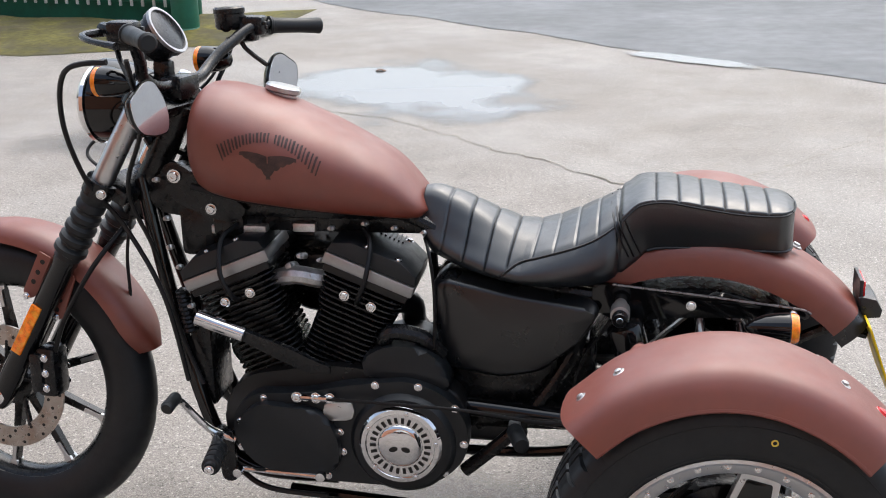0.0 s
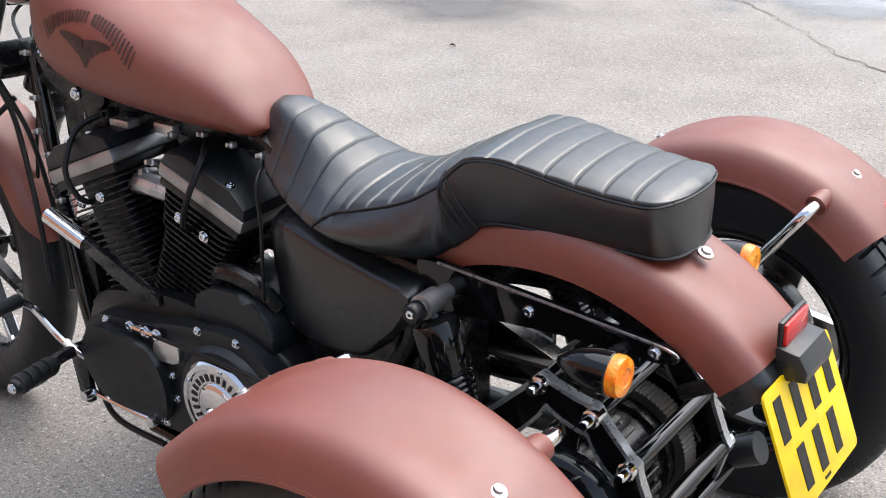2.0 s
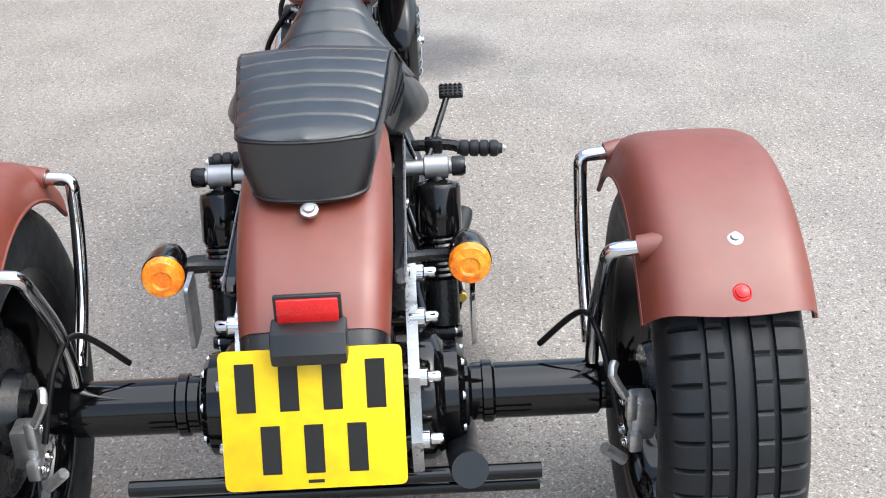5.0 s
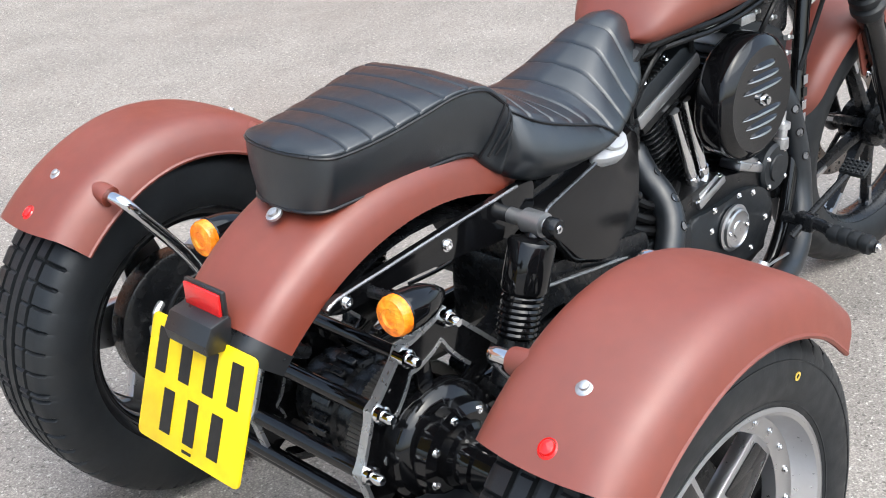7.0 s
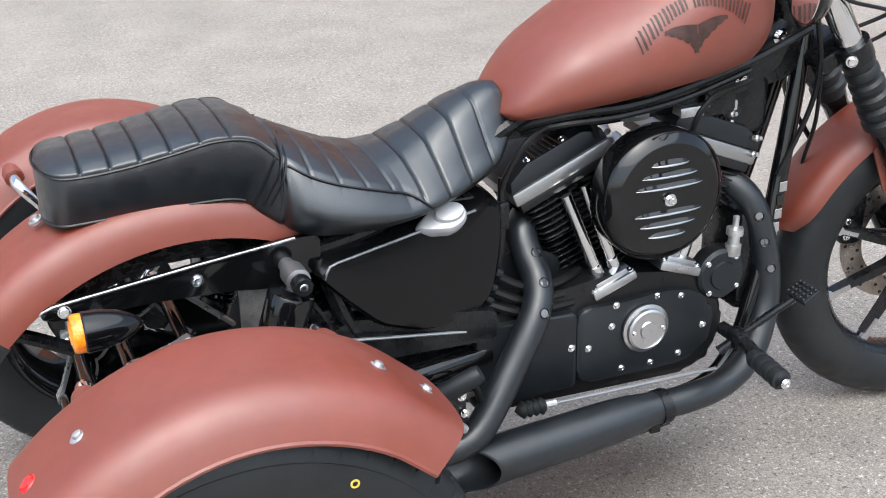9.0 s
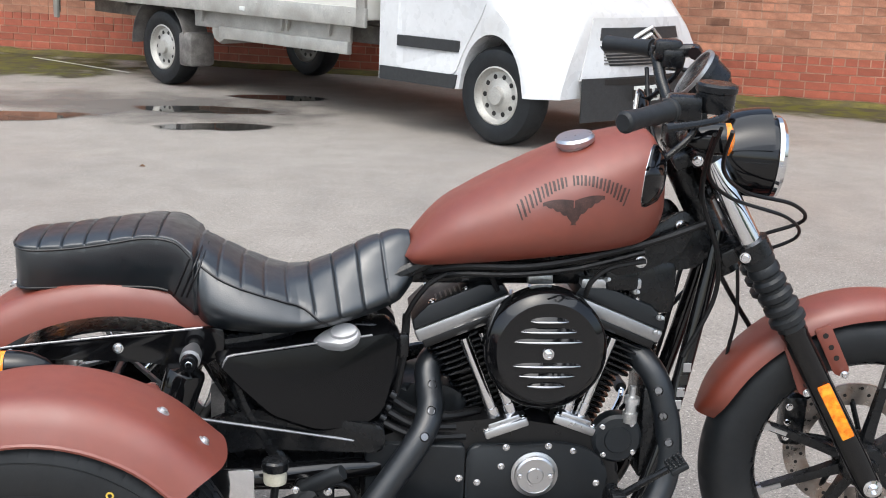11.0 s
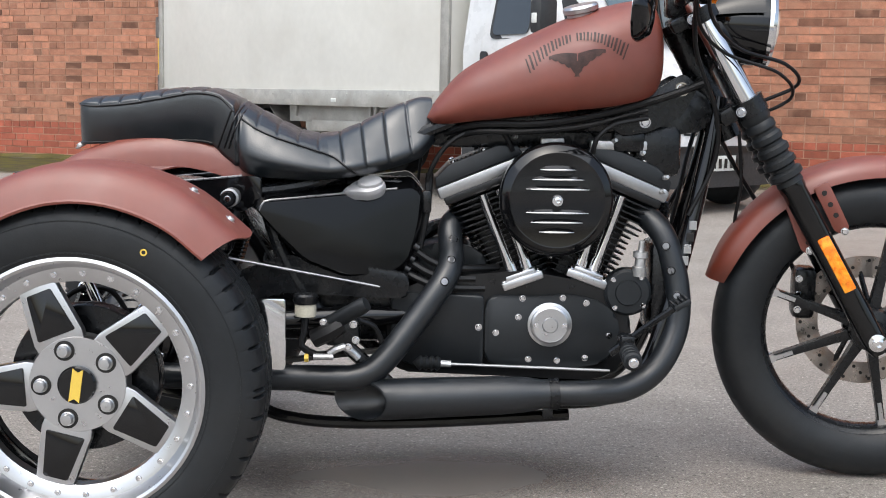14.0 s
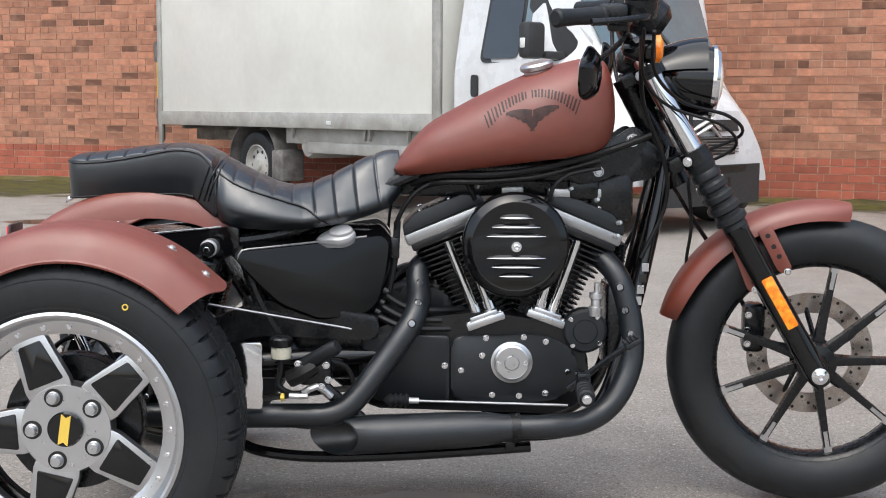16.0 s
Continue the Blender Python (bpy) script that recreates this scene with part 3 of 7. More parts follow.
bm = bmesh.new()
shell(bm, lambda u, v: tail_point(62 + 75.5 * u, 2 * v - 1), 34, 24, 0.003)
tail = part("tail_mudguard", bm, PAINT, trike, "matte copper-red narrow tail mudguard", angle=50)
bm = bmesh.new()
shell(bm, lambda u, v: tail_point(137.2 + 4.8 * u, 2 * v - 1, -0.003), 8, 24, 0.003)
part("tail_tip", bm, PLASTIC, tail, "dark grey plastic tail tip")
bm = bmesh.new()
plate(bm, [(0.0, 0.024), (0.004, 0.028), (0.034, 0.022), (0.047, 0.0), (0.044, -0.016), (0.005, -0.02)], 0.094, Matrix.Translation((-0.268, 0, 0.588)) @ Matrix.Rotation(radians(180), 4, "Z") @ Matrix(((1, 0, 0, 0), (0, 0, -1, 0), (0, 1, 0, 0), (0, 0, 0, 1))), bevel=0.004)
plate_lamp = part("plate_lamp", bm, PLASTIC, trike, "dark grey plastic lamp housing above the plate")
bm = bmesh.new()
box(bm, (-0.272, 0, 0.628), (0.008, 0.084, 0.042), 0.003, seg=2)
frame_ob = part("reflector_mount", bm, PLASTIC, trike)
bm = bmesh.new()
box(bm, (-0.2775, 0, 0.628), (0.006, 0.076, 0.034), 0.002)
part("red_reflector", bm, RED, frame_ob, "red rectangular reflector")
# number plate with its characters as plain bars
PM = Matrix(((0, 0.334, -0.942, -0.311), (-1, 0, 0, 0.002), (0, 0.942, 0.334, 0.494), (0, 0, 0, 1)))
bm = bmesh.new()
plate(bm, rounded([(-0.114, -0.089), (0.114, -0.089), (0.114, 0.089), (-0.114, 0.089)], 0.009), 0.004, PM, bevel=0.0008)
number_plate = part("number_plate", bm, YELLOW, trike, "yellow number plate with two rows of dark bars")
for cx, cy in ((-0.082, 0.042), (-0.028, 0.042), (0.026, 0.042), (0.080, 0.042), (-0.054, -0.038), (0.0, -0.038), (0.054, -0.038)):
    bm = bmesh.new()
    box(bm, (cx, cy, 0.0026), (0.024, 0.062, 0.0012), 0.0004, PM, 1)
    part("character_bar", bm, INK, number_plate)
bm = bmesh.new()
box(bm, (0.0, -0.0795, 0.0026), (0.02, 0.004, 0.001), 0, PM)
part("maker_bar", bm, INK, number_plate)
bm = bmesh.new()
tube(bm, [(-0.296, 0.0, 0.52), (-0.22, 0.0, 0.53), (-0.12, 0.0, 0.48)], 0.012, 8)
part("plate_bracket", bm, SATIN, trike)

# seat bolt tab
bm = bmesh.new()
lathe(bm, [(0.012, -0.003), (0.012, 0.001), (0.008, 0.002), (0.007, 0.006), (0, 0.007)], (-0.146, 0, 0.704), (-0.45, 0, 0.89), 16)
part("seat_bolt", bm, DULL, trike)

# frame struts beside the tail
for s in (-1, 1):
    bm = bmesh.new()
    top = [(0.255, 0.652), (0.215, 0.652), (0.16, 0.646), (0.06, 0.636), (-0.06, 0.622), (-0.15, 0.611), (-0.168, 0.602), (-0.165, 0.592), (-0.14, 0.587), (0.0, 0.59), (0.11, 0.585), (0.16, 0.578), (0.215, 0.578), (0.255, 0.6)]
    plate(bm, rounded(top, 0.01, 2), 0.014, side_plane(s * 0.112), bevel=0.003)
    strut = part("frame_strut", bm, GLOSS, trike, "gloss black frame strut")
    # highlight along the strut's top bevel, drawn as a thin grey tube
    bm = bmesh.new()
    tube(bm, [(x, s * 0.1195, z + 0.001) for x, z in top[1:7]], 0.0024, 6)
    part("bright_edge", bm, GLINT, strut)
    bolt(strut, (0.061, s * 0.119, 0.613), (0, s, 0), 0.0075)
    bolt(strut, (-0.134, s * 0.119, 0.602), (0, s, 0), 0.0075)
    # indicator
    c = Vector((-0.118, s * 0.205, 0.606))
    bm = bmesh.new()
    lathe(bm, [(0.0, -0.082), (0.006, -0.079), (0.016, -0.066), (0.0245, -0.046), (0.029, -0.022), (0.030, 0.0), (0.028, 0.003), (0.0, 0.003)], c, (-1, 0, 0.0), 28)
    ind = part("indicator", bm, GLOSS, trike, "black bullet indicator with an amber lens")
    bm = bmesh.new()
    lathe(bm, [(0.0285, 0.002), (0.0285, 0.012), (0.026, 0.017), (0.014, 0.0195), (0.011, 0.017), (0.0, 0.018)], c, (-1, 0, 0.0), 28)
    part("lens", bm, ORANGE, ind, "amber lens")
    bm = bmesh.new()
    tube(bm, [(-0.09, s * 0.118, 0.600), (-0.085, s * 0.15, 0.60), (-0.092, s * 0.18, 0.604)], [0.009, 0.0085, 0.008], 10)
    part("stalk", bm, SATIN, ind)
# inner frame tubes under the seat
for s in (-1, 1):
    bm = bmesh.new()
    tube(bm, [(0.24, s * 0.10, 0.62), (0.36, s * 0.09, 0.64), (0.5, s * 0.07, 0.70), (0.62, s * 0.05, 0.76), (0.85, s * 0.03, 0.84), (1.05, s * 0.02, 0.90)], 0.015, 10)
    part("frame_tube", bm, SATIN, trike)
    bm = bmesh.new()
    tube(bm, [(0.26, s * 0.10, 0.6), (0.30, s * 0.10, 0.48), (0.40, s * 0.10, 0.33), (0.52, s * 0.11, 0.22)], 0.015, 10)
    part("frame_tube", bm, SATIN, trike)
# dark inner guard between the carrier and the tail
bm = bmesh.new()
shell(bm, lambda u, v: (FC.x + 0.335 * math.cos(radians(30 + 95 * u)), (2 * v - 1) * 0.085, FC.z + 0.335 * math.sin(radians(30 + 95 * u))), 16, 4, 0.004)
part("inner_guard", bm, SATIN, trike)

# dark bulk in the middle: transmission tail, inner walls, belt guard
bm = bmesh.new()
box(bm, (0.40, 0.0, 0.40), (0.30, 0.15, 0.20), 0.02)
box(bm, (0.52, 0.0, 0.53), (0.12, 0.14, 0.20), 0.02)
part("transmission_tail", bm, SATIN, trike)
bm = bmesh.new()
plate(bm, rounded([(0.08, 0.40), (0.30, 0.49), (0.56, 0.455), (0.56, 0.40), (0.30, 0.41), (0.10, 0.36)], 0.02), 0.035, side_plane(-0.095), bevel=0.004)
part("belt_guard", bm, SATIN, trike, "black belt guard")
bm = bmesh.new()
shell(bm, lambda u, v: (0.24 + 0.05 * math.cos(math.pi * u), (2 * v - 1) * 0.09, 0.40 + 0.25 * u), 10, 4, 0.006)
part("inner_guard", bm, SATIN, trike)


# ---- seat ----
def seat_top(x):
    return ramp(x, [-0.14, -0.117, -0.04, 0.025, 0.088, 0.15, 0.195, 0.24, 0.29, 0.34, 0.39, 0.43, 0.47, 0.52, 0.57, 0.60], [0.797, 0.807, 0.816, 0.825, 0.832, 0.830, 0.812, 0.790, 0.764, 0.744, 0.742, 0.755, 0.774, 0.799, 0.817, 0.820])


def seat_bottom(x):
    return ramp(x, [-0.14, 0.0, 0.10, 0.15, 0.175, 0.225, 0.29, 0.37, 0.47, 0.55, 0.60], [0.709, 0.716, 0.719, 0.713, 0.690, 0.658, 0.648, 0.648, 0.664, 0.690, 0.722])


def seat_half(x):
    if x < 0.205:
        w = ramp(x, [-0.14, -0.098, -0.05, 0.05, 0.12, 0.18, 0.205], [0.086, 0.090, 0.095, 0.103, 0.108, 0.116, 0.128])
        return w * (1 - min(0.99, max(0.0, (-0.098 - x) / 0.040)) ** 2.6) ** 0.5
    return ramp(x, [0.205, 0.23, 0.28, 0.34, 0.42, 0.50, 0.56, 0.60], [0.128, 0.146, 0.160, 0.160, 0.142, 0.110, 0.082, 0.058])


def seat_seam(x):
    """Height of the piped seam on the side."""
    if x < 0.205:
        return ramp(x, [-0.14, -0.09, -0.02, 0.05, 0.115, 0.165, 0.19, 0.205], [0.793, 0.790, 0.796, 0.808, 0.819, 0.813, 0.792, 0.776])
    return ramp(x, [0.205, 0.26, 0.35, 0.395, 0.43], [0.774, 0.742, 0.710, 0.692, 0.655])


PLEATS = [-0.082, -0.040, 0.002, 0.046, 0.090, 0.134, 0.245, 0.285, 0.325, 0.365, 0.408, 0.452, 0.498, 0.545]


def seat_half_ring(x, n=24):
    """Rows of (x, y, z) from the crown down one side to the base."""
    top, low, w, seam = seat_top(x), seat_bottom(x), seat_half(x), seat_seam(x)
    rear = [(0, top), (0.6 * w, top - 0.004), (0.91 * w, top + (seam - top) * 0.5 - 0.001), (w, seam), (0.975 * w, (seam + low) / 2), (0.83 * w, low)]
    sm = max(seam, low + 0.05)
    front = [(0, top), (0.42 * w, top - 0.008), (0.66 * w, top + (sm - top) * 0.55), (0.84 * w, sm), (w, low + 0.4 * (sm - low)), (0.80 * w, low)]
    m = min(1.0, max(0.0, (x - 0.197) / 0.016))
    pts = [(a[0] * (1 - m) + b[0] * m, a[1] * (1 - m) + b[1] * m) for a, b in zip(rear, front)]
    k = [0, 1, 2, 3, 4, 5]
    lean = 0.024 * min(1.0, max(0.0, (x - 0.24) / 0.16)) * min(1.0, max(0.0, (0.62 - x) / 0.06))
    out = []
    for i in range(n + 1):
        t = 5 * i / n
        y, z = ramp(t, k, [p[0] for p in pts]), ramp(t, k, [p[1] for p in pts])
        out.append((x + lean * (i / n) ** 1.3, y, z))
    return out


def seat_ring(x):
    half = seat_half_ring(x)
    top, low, seam = seat_top(x), seat_bottom(x), seat_seam(x)
    near = min(abs(x - p) for p in PLEATS)
    ends = min(1.0, max(0.0, (0.606 - x) / 0.02)) ** 0.5
    side = []
    for i, (px, y, z) in enumerate(half):
        a, b = half[max(i - 1, 0)], half[min(i + 1, len(half) - 1)]
        nrm = Vector((0, -(b[2] - a[2]), b[1] - a[1])).normalized()
        over = min(1, max(0, (z - seam + 0.002) / 0.010)) if x < 0.43 else min(1, max(0, (z - low) / 0.02))
        g = over * (-0.0040 * math.exp(-(near / 0.0020) ** 2) + 0.0011 * (1 - math.exp(-(near / 0.012) ** 2)))
        g -= 0.006 * math.exp(-((x - 0.205) / 0.004) ** 2)
        g -= 0.0022 * math.exp(-((z - seam) / 0.003) ** 2) if x < 0.43 else 0
        cz = (top + low) / 2
        side.append(Vector((px, (y + nrm.y * g) * (0.95 + 0.05 * ends), cz + (z + nrm.z * g - cz) * (0.90 + 0.10 * ends))))
    return [Vector((p.x, -p.y, p.z)) for p in side[:0:-1]] + side


bm = bmesh.new()
loft(bm, [seat_ring(v) for v in [*np.arange(-0.1374, -0.10, 0.0008), *np.arange(-0.10, 0.604, 0.002)]])
seat = part("seat", bm, VINYL, trike, "black pleated vinyl two-up seat with piped seams", angle=80)


def seat_side(x, z, s, out=0.0):
    """The place on the flank at that height."""
    h = seat_half_ring(x)[::-1]
    zs = [p[2] for p in h]
    return Vector((float(np.interp(z, zs, [p[0] for p in h])), s * (float(np.interp(z, zs, [p[1] for p in h])) + out), z))


for s in (-1, 1):
    bm = bmesh.new()
    tube(bm, [seat_side(v, seat_seam(v), s, 0.0008) for v in np.linspace(-0.128, 0.198, 34)], 0.0024, 6)
    part("piping", bm, PIPING, seat)
    bm = bmesh.new()
    tube(bm, [seat_side(v, seat_seam(v), s, 0.0008) for v in np.linspace(0.214, 0.425, 22)], 0.0024, 6)
    part("piping", bm, PIPING, seat)
    for off in (-0.008, 0.006, 0.016):
        bm = bmesh.new()
        tube(bm, [seat_side(0.205 + off - 0.036 * f, seat_seam(0.205) + 0.022 - f * 0.088, s, 0.0006) for f in np.linspace(0, 1, 10)], 0.0022, 6)
        part("piping", bm, PIPING, seat)
bm = bmesh.new()
tube(bm, [Vector((-0.098 - 0.040 * (1 - (y / 0.0875) ** 2) ** (1 / 2.6) - 0.0006, y, 0.793)) for y in np.linspace(-0.066, 0.066, 14)], 0.0024, 6)
part("piping", bm, PIPING, seat)
bm = bmesh.new()
tube(bm, [seat_side(v, seat_bottom(v) + 0.003, s0, 0.0) for s0, vals in ((-1, np.linspace(0.15, -0.134, 28)), (1, np.linspace(-0.134, 0.15, 28))) for v in vals], 0.003, 6)
part("bottom_edge", bm, PIPING, seat)


# ---- fuel tank ----
def tank_top(x):
    return ramp(x, [0.592, 0.61, 0.66, 0.72, 0.80, 0.90, 0.97, 1.03, 1.065, 1.085], [0.780, 0.812, 0.871, 0.910, 0.952, 0.997, 1.018, 1.029, 1.018, 0.955])


def tank_low(x):
    return ramp(x, [0.592, 0.61, 0.70, 0.80, 0.90, 1.0, 1.06, 1.085], [0.776, 0.764, 0.773, 0.785, 0.798, 0.812, 0.832, 0.868])


def tank_half(x):
    return ramp(x, [0.592, 0.61, 0.66, 0.72, 0.80, 0.90, 1.0, 1.05, 1.075, 1.085], [0.050, 0.082, 0.110, 0.130, 0.147, 0.157, 0.149, 0.134, 0.107, 0.061])


def tank_prof(t):
    if t < 0.36:
        return 0.70 + 0.30 * math.sin(math.pi / 2 * min(1, t / 0.36)) ** 0.7 if t > 0 else 0.70
    q = (t - 0.36) / 0.64
    return (1 - q ** 3.3) ** 0.48


def tank_side(x, z, s, out=0.0):
    lo, hi = tank_low(x), tank_top(x)
    t = min(1, max(0, (z - lo) / (hi - lo)))
    return Vector((x, s * (tank_half(x) * tank_prof(t) + out), z))


bm = bmesh.new()
ts = [0, 0.02, 0.06, 0.12, 0.2, 0.28, 0.36, 0.46, 0.56, 0.66, 0.75, 0.83, 0.89, 0.94, 0.975, 0.995]
secs = []
for x in list(np.linspace(0.592, 0.64, 8)) + list(np.linspace(0.65, 1.03, 34)) + list(np.linspace(1.035, 1.085, 12)):
    lo, hi = tank_low(x), tank_top(x)
    secs.append([tank_side(x, lo + (hi - lo) * t, 1) for t in ts] + [tank_side(x, lo + (hi - lo) * t, -1) for t in ts[::-1]])
loft(bm, secs)
tank = part("fuel_tank", bm, PAINT, trike, "matte copper-red teardrop fuel tank with dark graphic", angle=60)
bm = bmesh.new()
lathe(bm, [(0.0, -0.012), (0.030, -0.012), (0.031, 0.0), (0.037, 0.003), (0.038, 0.012), (0.034, 0.017), (0.0, 0.018)], (0.912, -0.044, 1.0), (-0.22, -0.14, 0.95), 32)
part("fuel_cap", bm, STEEL, tank, "brushed metal fuel cap")


def decal(outline_fn, nu, nv, s, out=0.0012):
    """A thin layer on the tank's flank: outline_fn(u, v) gives x and z."""
    bm = bmesh.new()

    def at(u, v, o):
        x, z = outline_fn(u, v)
        return tank_side(x, z, s, o)
    a = [[bm.verts.new(at(i / nu, j / nv, out)) for j in range(nv + 1)] for i in range(nu + 1)]
    b = [[bm.verts.new(at(i / nu, j / nv, out - 0.002)) for j in range(nv + 1)] for i in range(nu + 1)]
    for g in (a, b):
        for i in range(nu):
            for j in range(nv):
                bm.faces.new((g[i][j], g[i + 1][j], g[i + 1][j + 1], g[i][j + 1]))
    return bm


GX, GZ = 0.893, 0.918
for s in (-1, 1):
    # the word on the tank as a bowed row of plain bars
    for k in range(29):
        u = (k - 14) / 14
        if k == 13:
            continue
        x0, z0 = GX + u * 0.098, GZ + 0.028 + 0.016 * u - 0.044 * u * u
        h, lean = 0.0085 + 0.0075 * u * u, 0.34 * u

        def bar(a, b, x0=x0, z0=z0, h=h, lean=lean, k=k):
            zz = (2 * b - 1) * h * (1.0 if k % 3 else 0.88)
            return x0 + (a - 0.5) * (0.0046 if k % 2 else 0.0032) + lean * zz, z0 + zz
        part("graphic_bar", decal(bar, 1, 3, s), FADED, tank)

    # winged shape under it: two swept wings with ragged lower edges, a body and a tail
    for sx in (-1, 1):
        def wing(a, b, sx=sx):
            zt = GZ + 0.001 - 0.007 * (1 - a) ** 2 - 0.006 * a ** 3 + 0.008 * sx * a
            zb = zt - 0.032 * (1 - a) ** 1.0 - 0.004 - 0.0045 * abs(math.sin(a * 14)) * (1 - a * 0.5)
            return GX + sx * (0.001 + 0.056 * a), zb + (zt - zb) * b
        part("graphic_wing", decal(wing, 40, 3, s), FADED, tank)

    def body(a, b):
        w = 0.012 - 0.007 * b + 0.0025 * math.sin(b * 13)
        return GX + (2 * a - 1) * w, GZ - 0.020 - b * 0.032
    part("graphic_body", decal(body, 4, 10, s), FADED, tank)


# ---- front wheel, fork, bars; all of it stands turned a little to the right ----
BEFORE_STEER = set(trike.children)
NECK_T, NECK_B = Vector((1.115, 0, 0.985)), Vector((1.245, 0, 0.745))
NECK_DIR = (NECK_T - NECK_B).normalized()
STEER = Matrix.Translation(NECK_B) @ Matrix.Rotation(radians(-8), 4, NECK_DIR) @ Matrix.Translation(-NECK_B)


def unsteered(x, y, z):
    return STEER.inverted() @ Vector((x, y, z))


def front_wheel():
    c = Vector((FRONT_X, 0, FRONT_R))
    bm = bmesh.new()
    lathe(bm, [(0.0, -0.055), (0.022, -0.055), (0.026, -0.045), (0.045, -0.04), (0.048, -0.02), (0.034, -0.01), (0.034, 0.02), (0.05, 0.03), (0.05, 0.045), (0.024, 0.05), (0.0, 0.055)], c, (0, 1, 0), 32)
    wheel = part("front_wheel", bm, SATIN, trike, "black cast nine-spoke front wheel")
    bm = bmesh.new()
    rows = [(0.241, -0.034), (0.2445, -0.034), (0.2445, -0.030), (0.236, -0.024), (0.229, -0.014), (0.226, 0.0), (0.229, 0.014), (0.236, 0.024), (0.2445, 0.030), (0.2445, 0.034), (0.241, 0.034), (0.231, 0.027), (0.223, 0.017), (0.221, 0.0), (0.223, -0.017), (0.231, -0.027)]
    lathe(bm, rows, c, (0, 1, 0), 72, closed=True)
    part("rim", bm, SATIN, wheel, "satin black rim")
    # spokes
    bm = bmesh.new()
    loft(bm, [[(r, y * w, z * w * 0.8) for y, z in ((-0.011, -0.012), (0.011, -0.012), (0.013, 0.0), (0.011, 0.012), (-0.011, 0.012), (-0.013, 0.0))] for r, w in ((0.035, 1.25), (0.09, 1.0), (0.16, 0.85), (0.224, 0.8))])
    spoke_me = mesh_of("spoke", bm, SATIN)
    bm = bmesh.new()
    for s in (-1, 1):
        loft(bm, [[(r, s * 0.0095 + y, z) for y, z in ((-0.004, -w), (0.004, -w), (0.004, w), (-0.004, w))] for r, w in ((0.172, 0.0042), (0.210, 0.0048), (0.213, 0.0085), (0.226, 0.0095))])
    tip_me = mesh_of("spoke_tip", bm, STEEL)
    for k in range(9):
        m = Matrix.Translation(c) @ Matrix.Rotation(radians(40 * k - 1), 4, "Y")
        shared("spoke", spoke_me, m, wheel)
        shared("spoke_tip", tip_me, m, wheel)
    bm = bmesh.new()
    prof = [(0.236, -0.034), (0.247, -0.043), (0.272, -0.0515), (0.294, -0.0515), (0.311, -0.046), (0.3245, -0.035), (0.3335, -0.020), (0.3378, -0.006)]
    prof = prof + [(r, -h) for r, h in prof[::-1]]
    n = len(prof)

    def wave(i, k):
        j = min(i, n - 1 - i)
        kk = (k + 3 * (j - 4) * (1 if i < n / 2 else -1)) % 12
        return -0.0035 if j in (4, 5, 6) and kk in (0, 1) else 0
    lathe(bm, prof, c, (0, 1, 0), 192, closed=True, wave=wave)
    part("tyre", bm, RUBBER, wheel, "black motorcycle tyre with slanted tread grooves", angle=28)
    # brake disc on the left
    bm = bmesh.new()
    lathe(bm, [(0.098, 0.0), (0.146, 0.0), (0.146, 0.005), (0.098, 0.005)], c + Vector((0, 0.062, 0)), (0, 1, 0), 60, closed=True)
    disc = part("brake_disc", bm, DISC, wheel, "drilled steel brake disc")
    hole = bmesh.new()
    lathe(hole, [(0.004, 0), (0.004, 0.0064), (0, 0.0064)], (0, 0, 0), (0, 1, 0), 8)
    hole_me = mesh_of("disc_hole", hole, INK)
    for k in range(45):
        a = 2 * math.pi * k / 45
        r = (0.108, 0.122, 0.136)[k % 3]
        shared("disc_hole", hole_me, Matrix.Translation(c + Vector((r * math.cos(a), 0.0613, r * math.sin(a)))), wheel)
    for k in range(5):
        a = radians(72 * k + 10)
        bm = bmesh.new()
        tube(bm, [c + Vector((0.045 * math.cos(a), 0.05, 0.045 * math.sin(a))), c + Vector((0.105 * math.cos(a + 0.25), 0.064, 0.105 * math.sin(a + 0.25)))], 0.006, 8, smooth=False)
        part("disc_arm", bm, SATIN, wheel)


front_wheel()
RAKE = Vector((0.505, 0, -0.863)).normalized()
AX = Vector((FRONT_X - 0.012, 0, FRONT_R - 0.003))


def fork_at(s, up, ahead=0.0):
    """A place on the fork leg, up metres from the axle along it."""
    return AX + Vector((0, s * 0.092, 0)) - RAKE * up + Vector((0.863, 0, 0.505)) * ahead


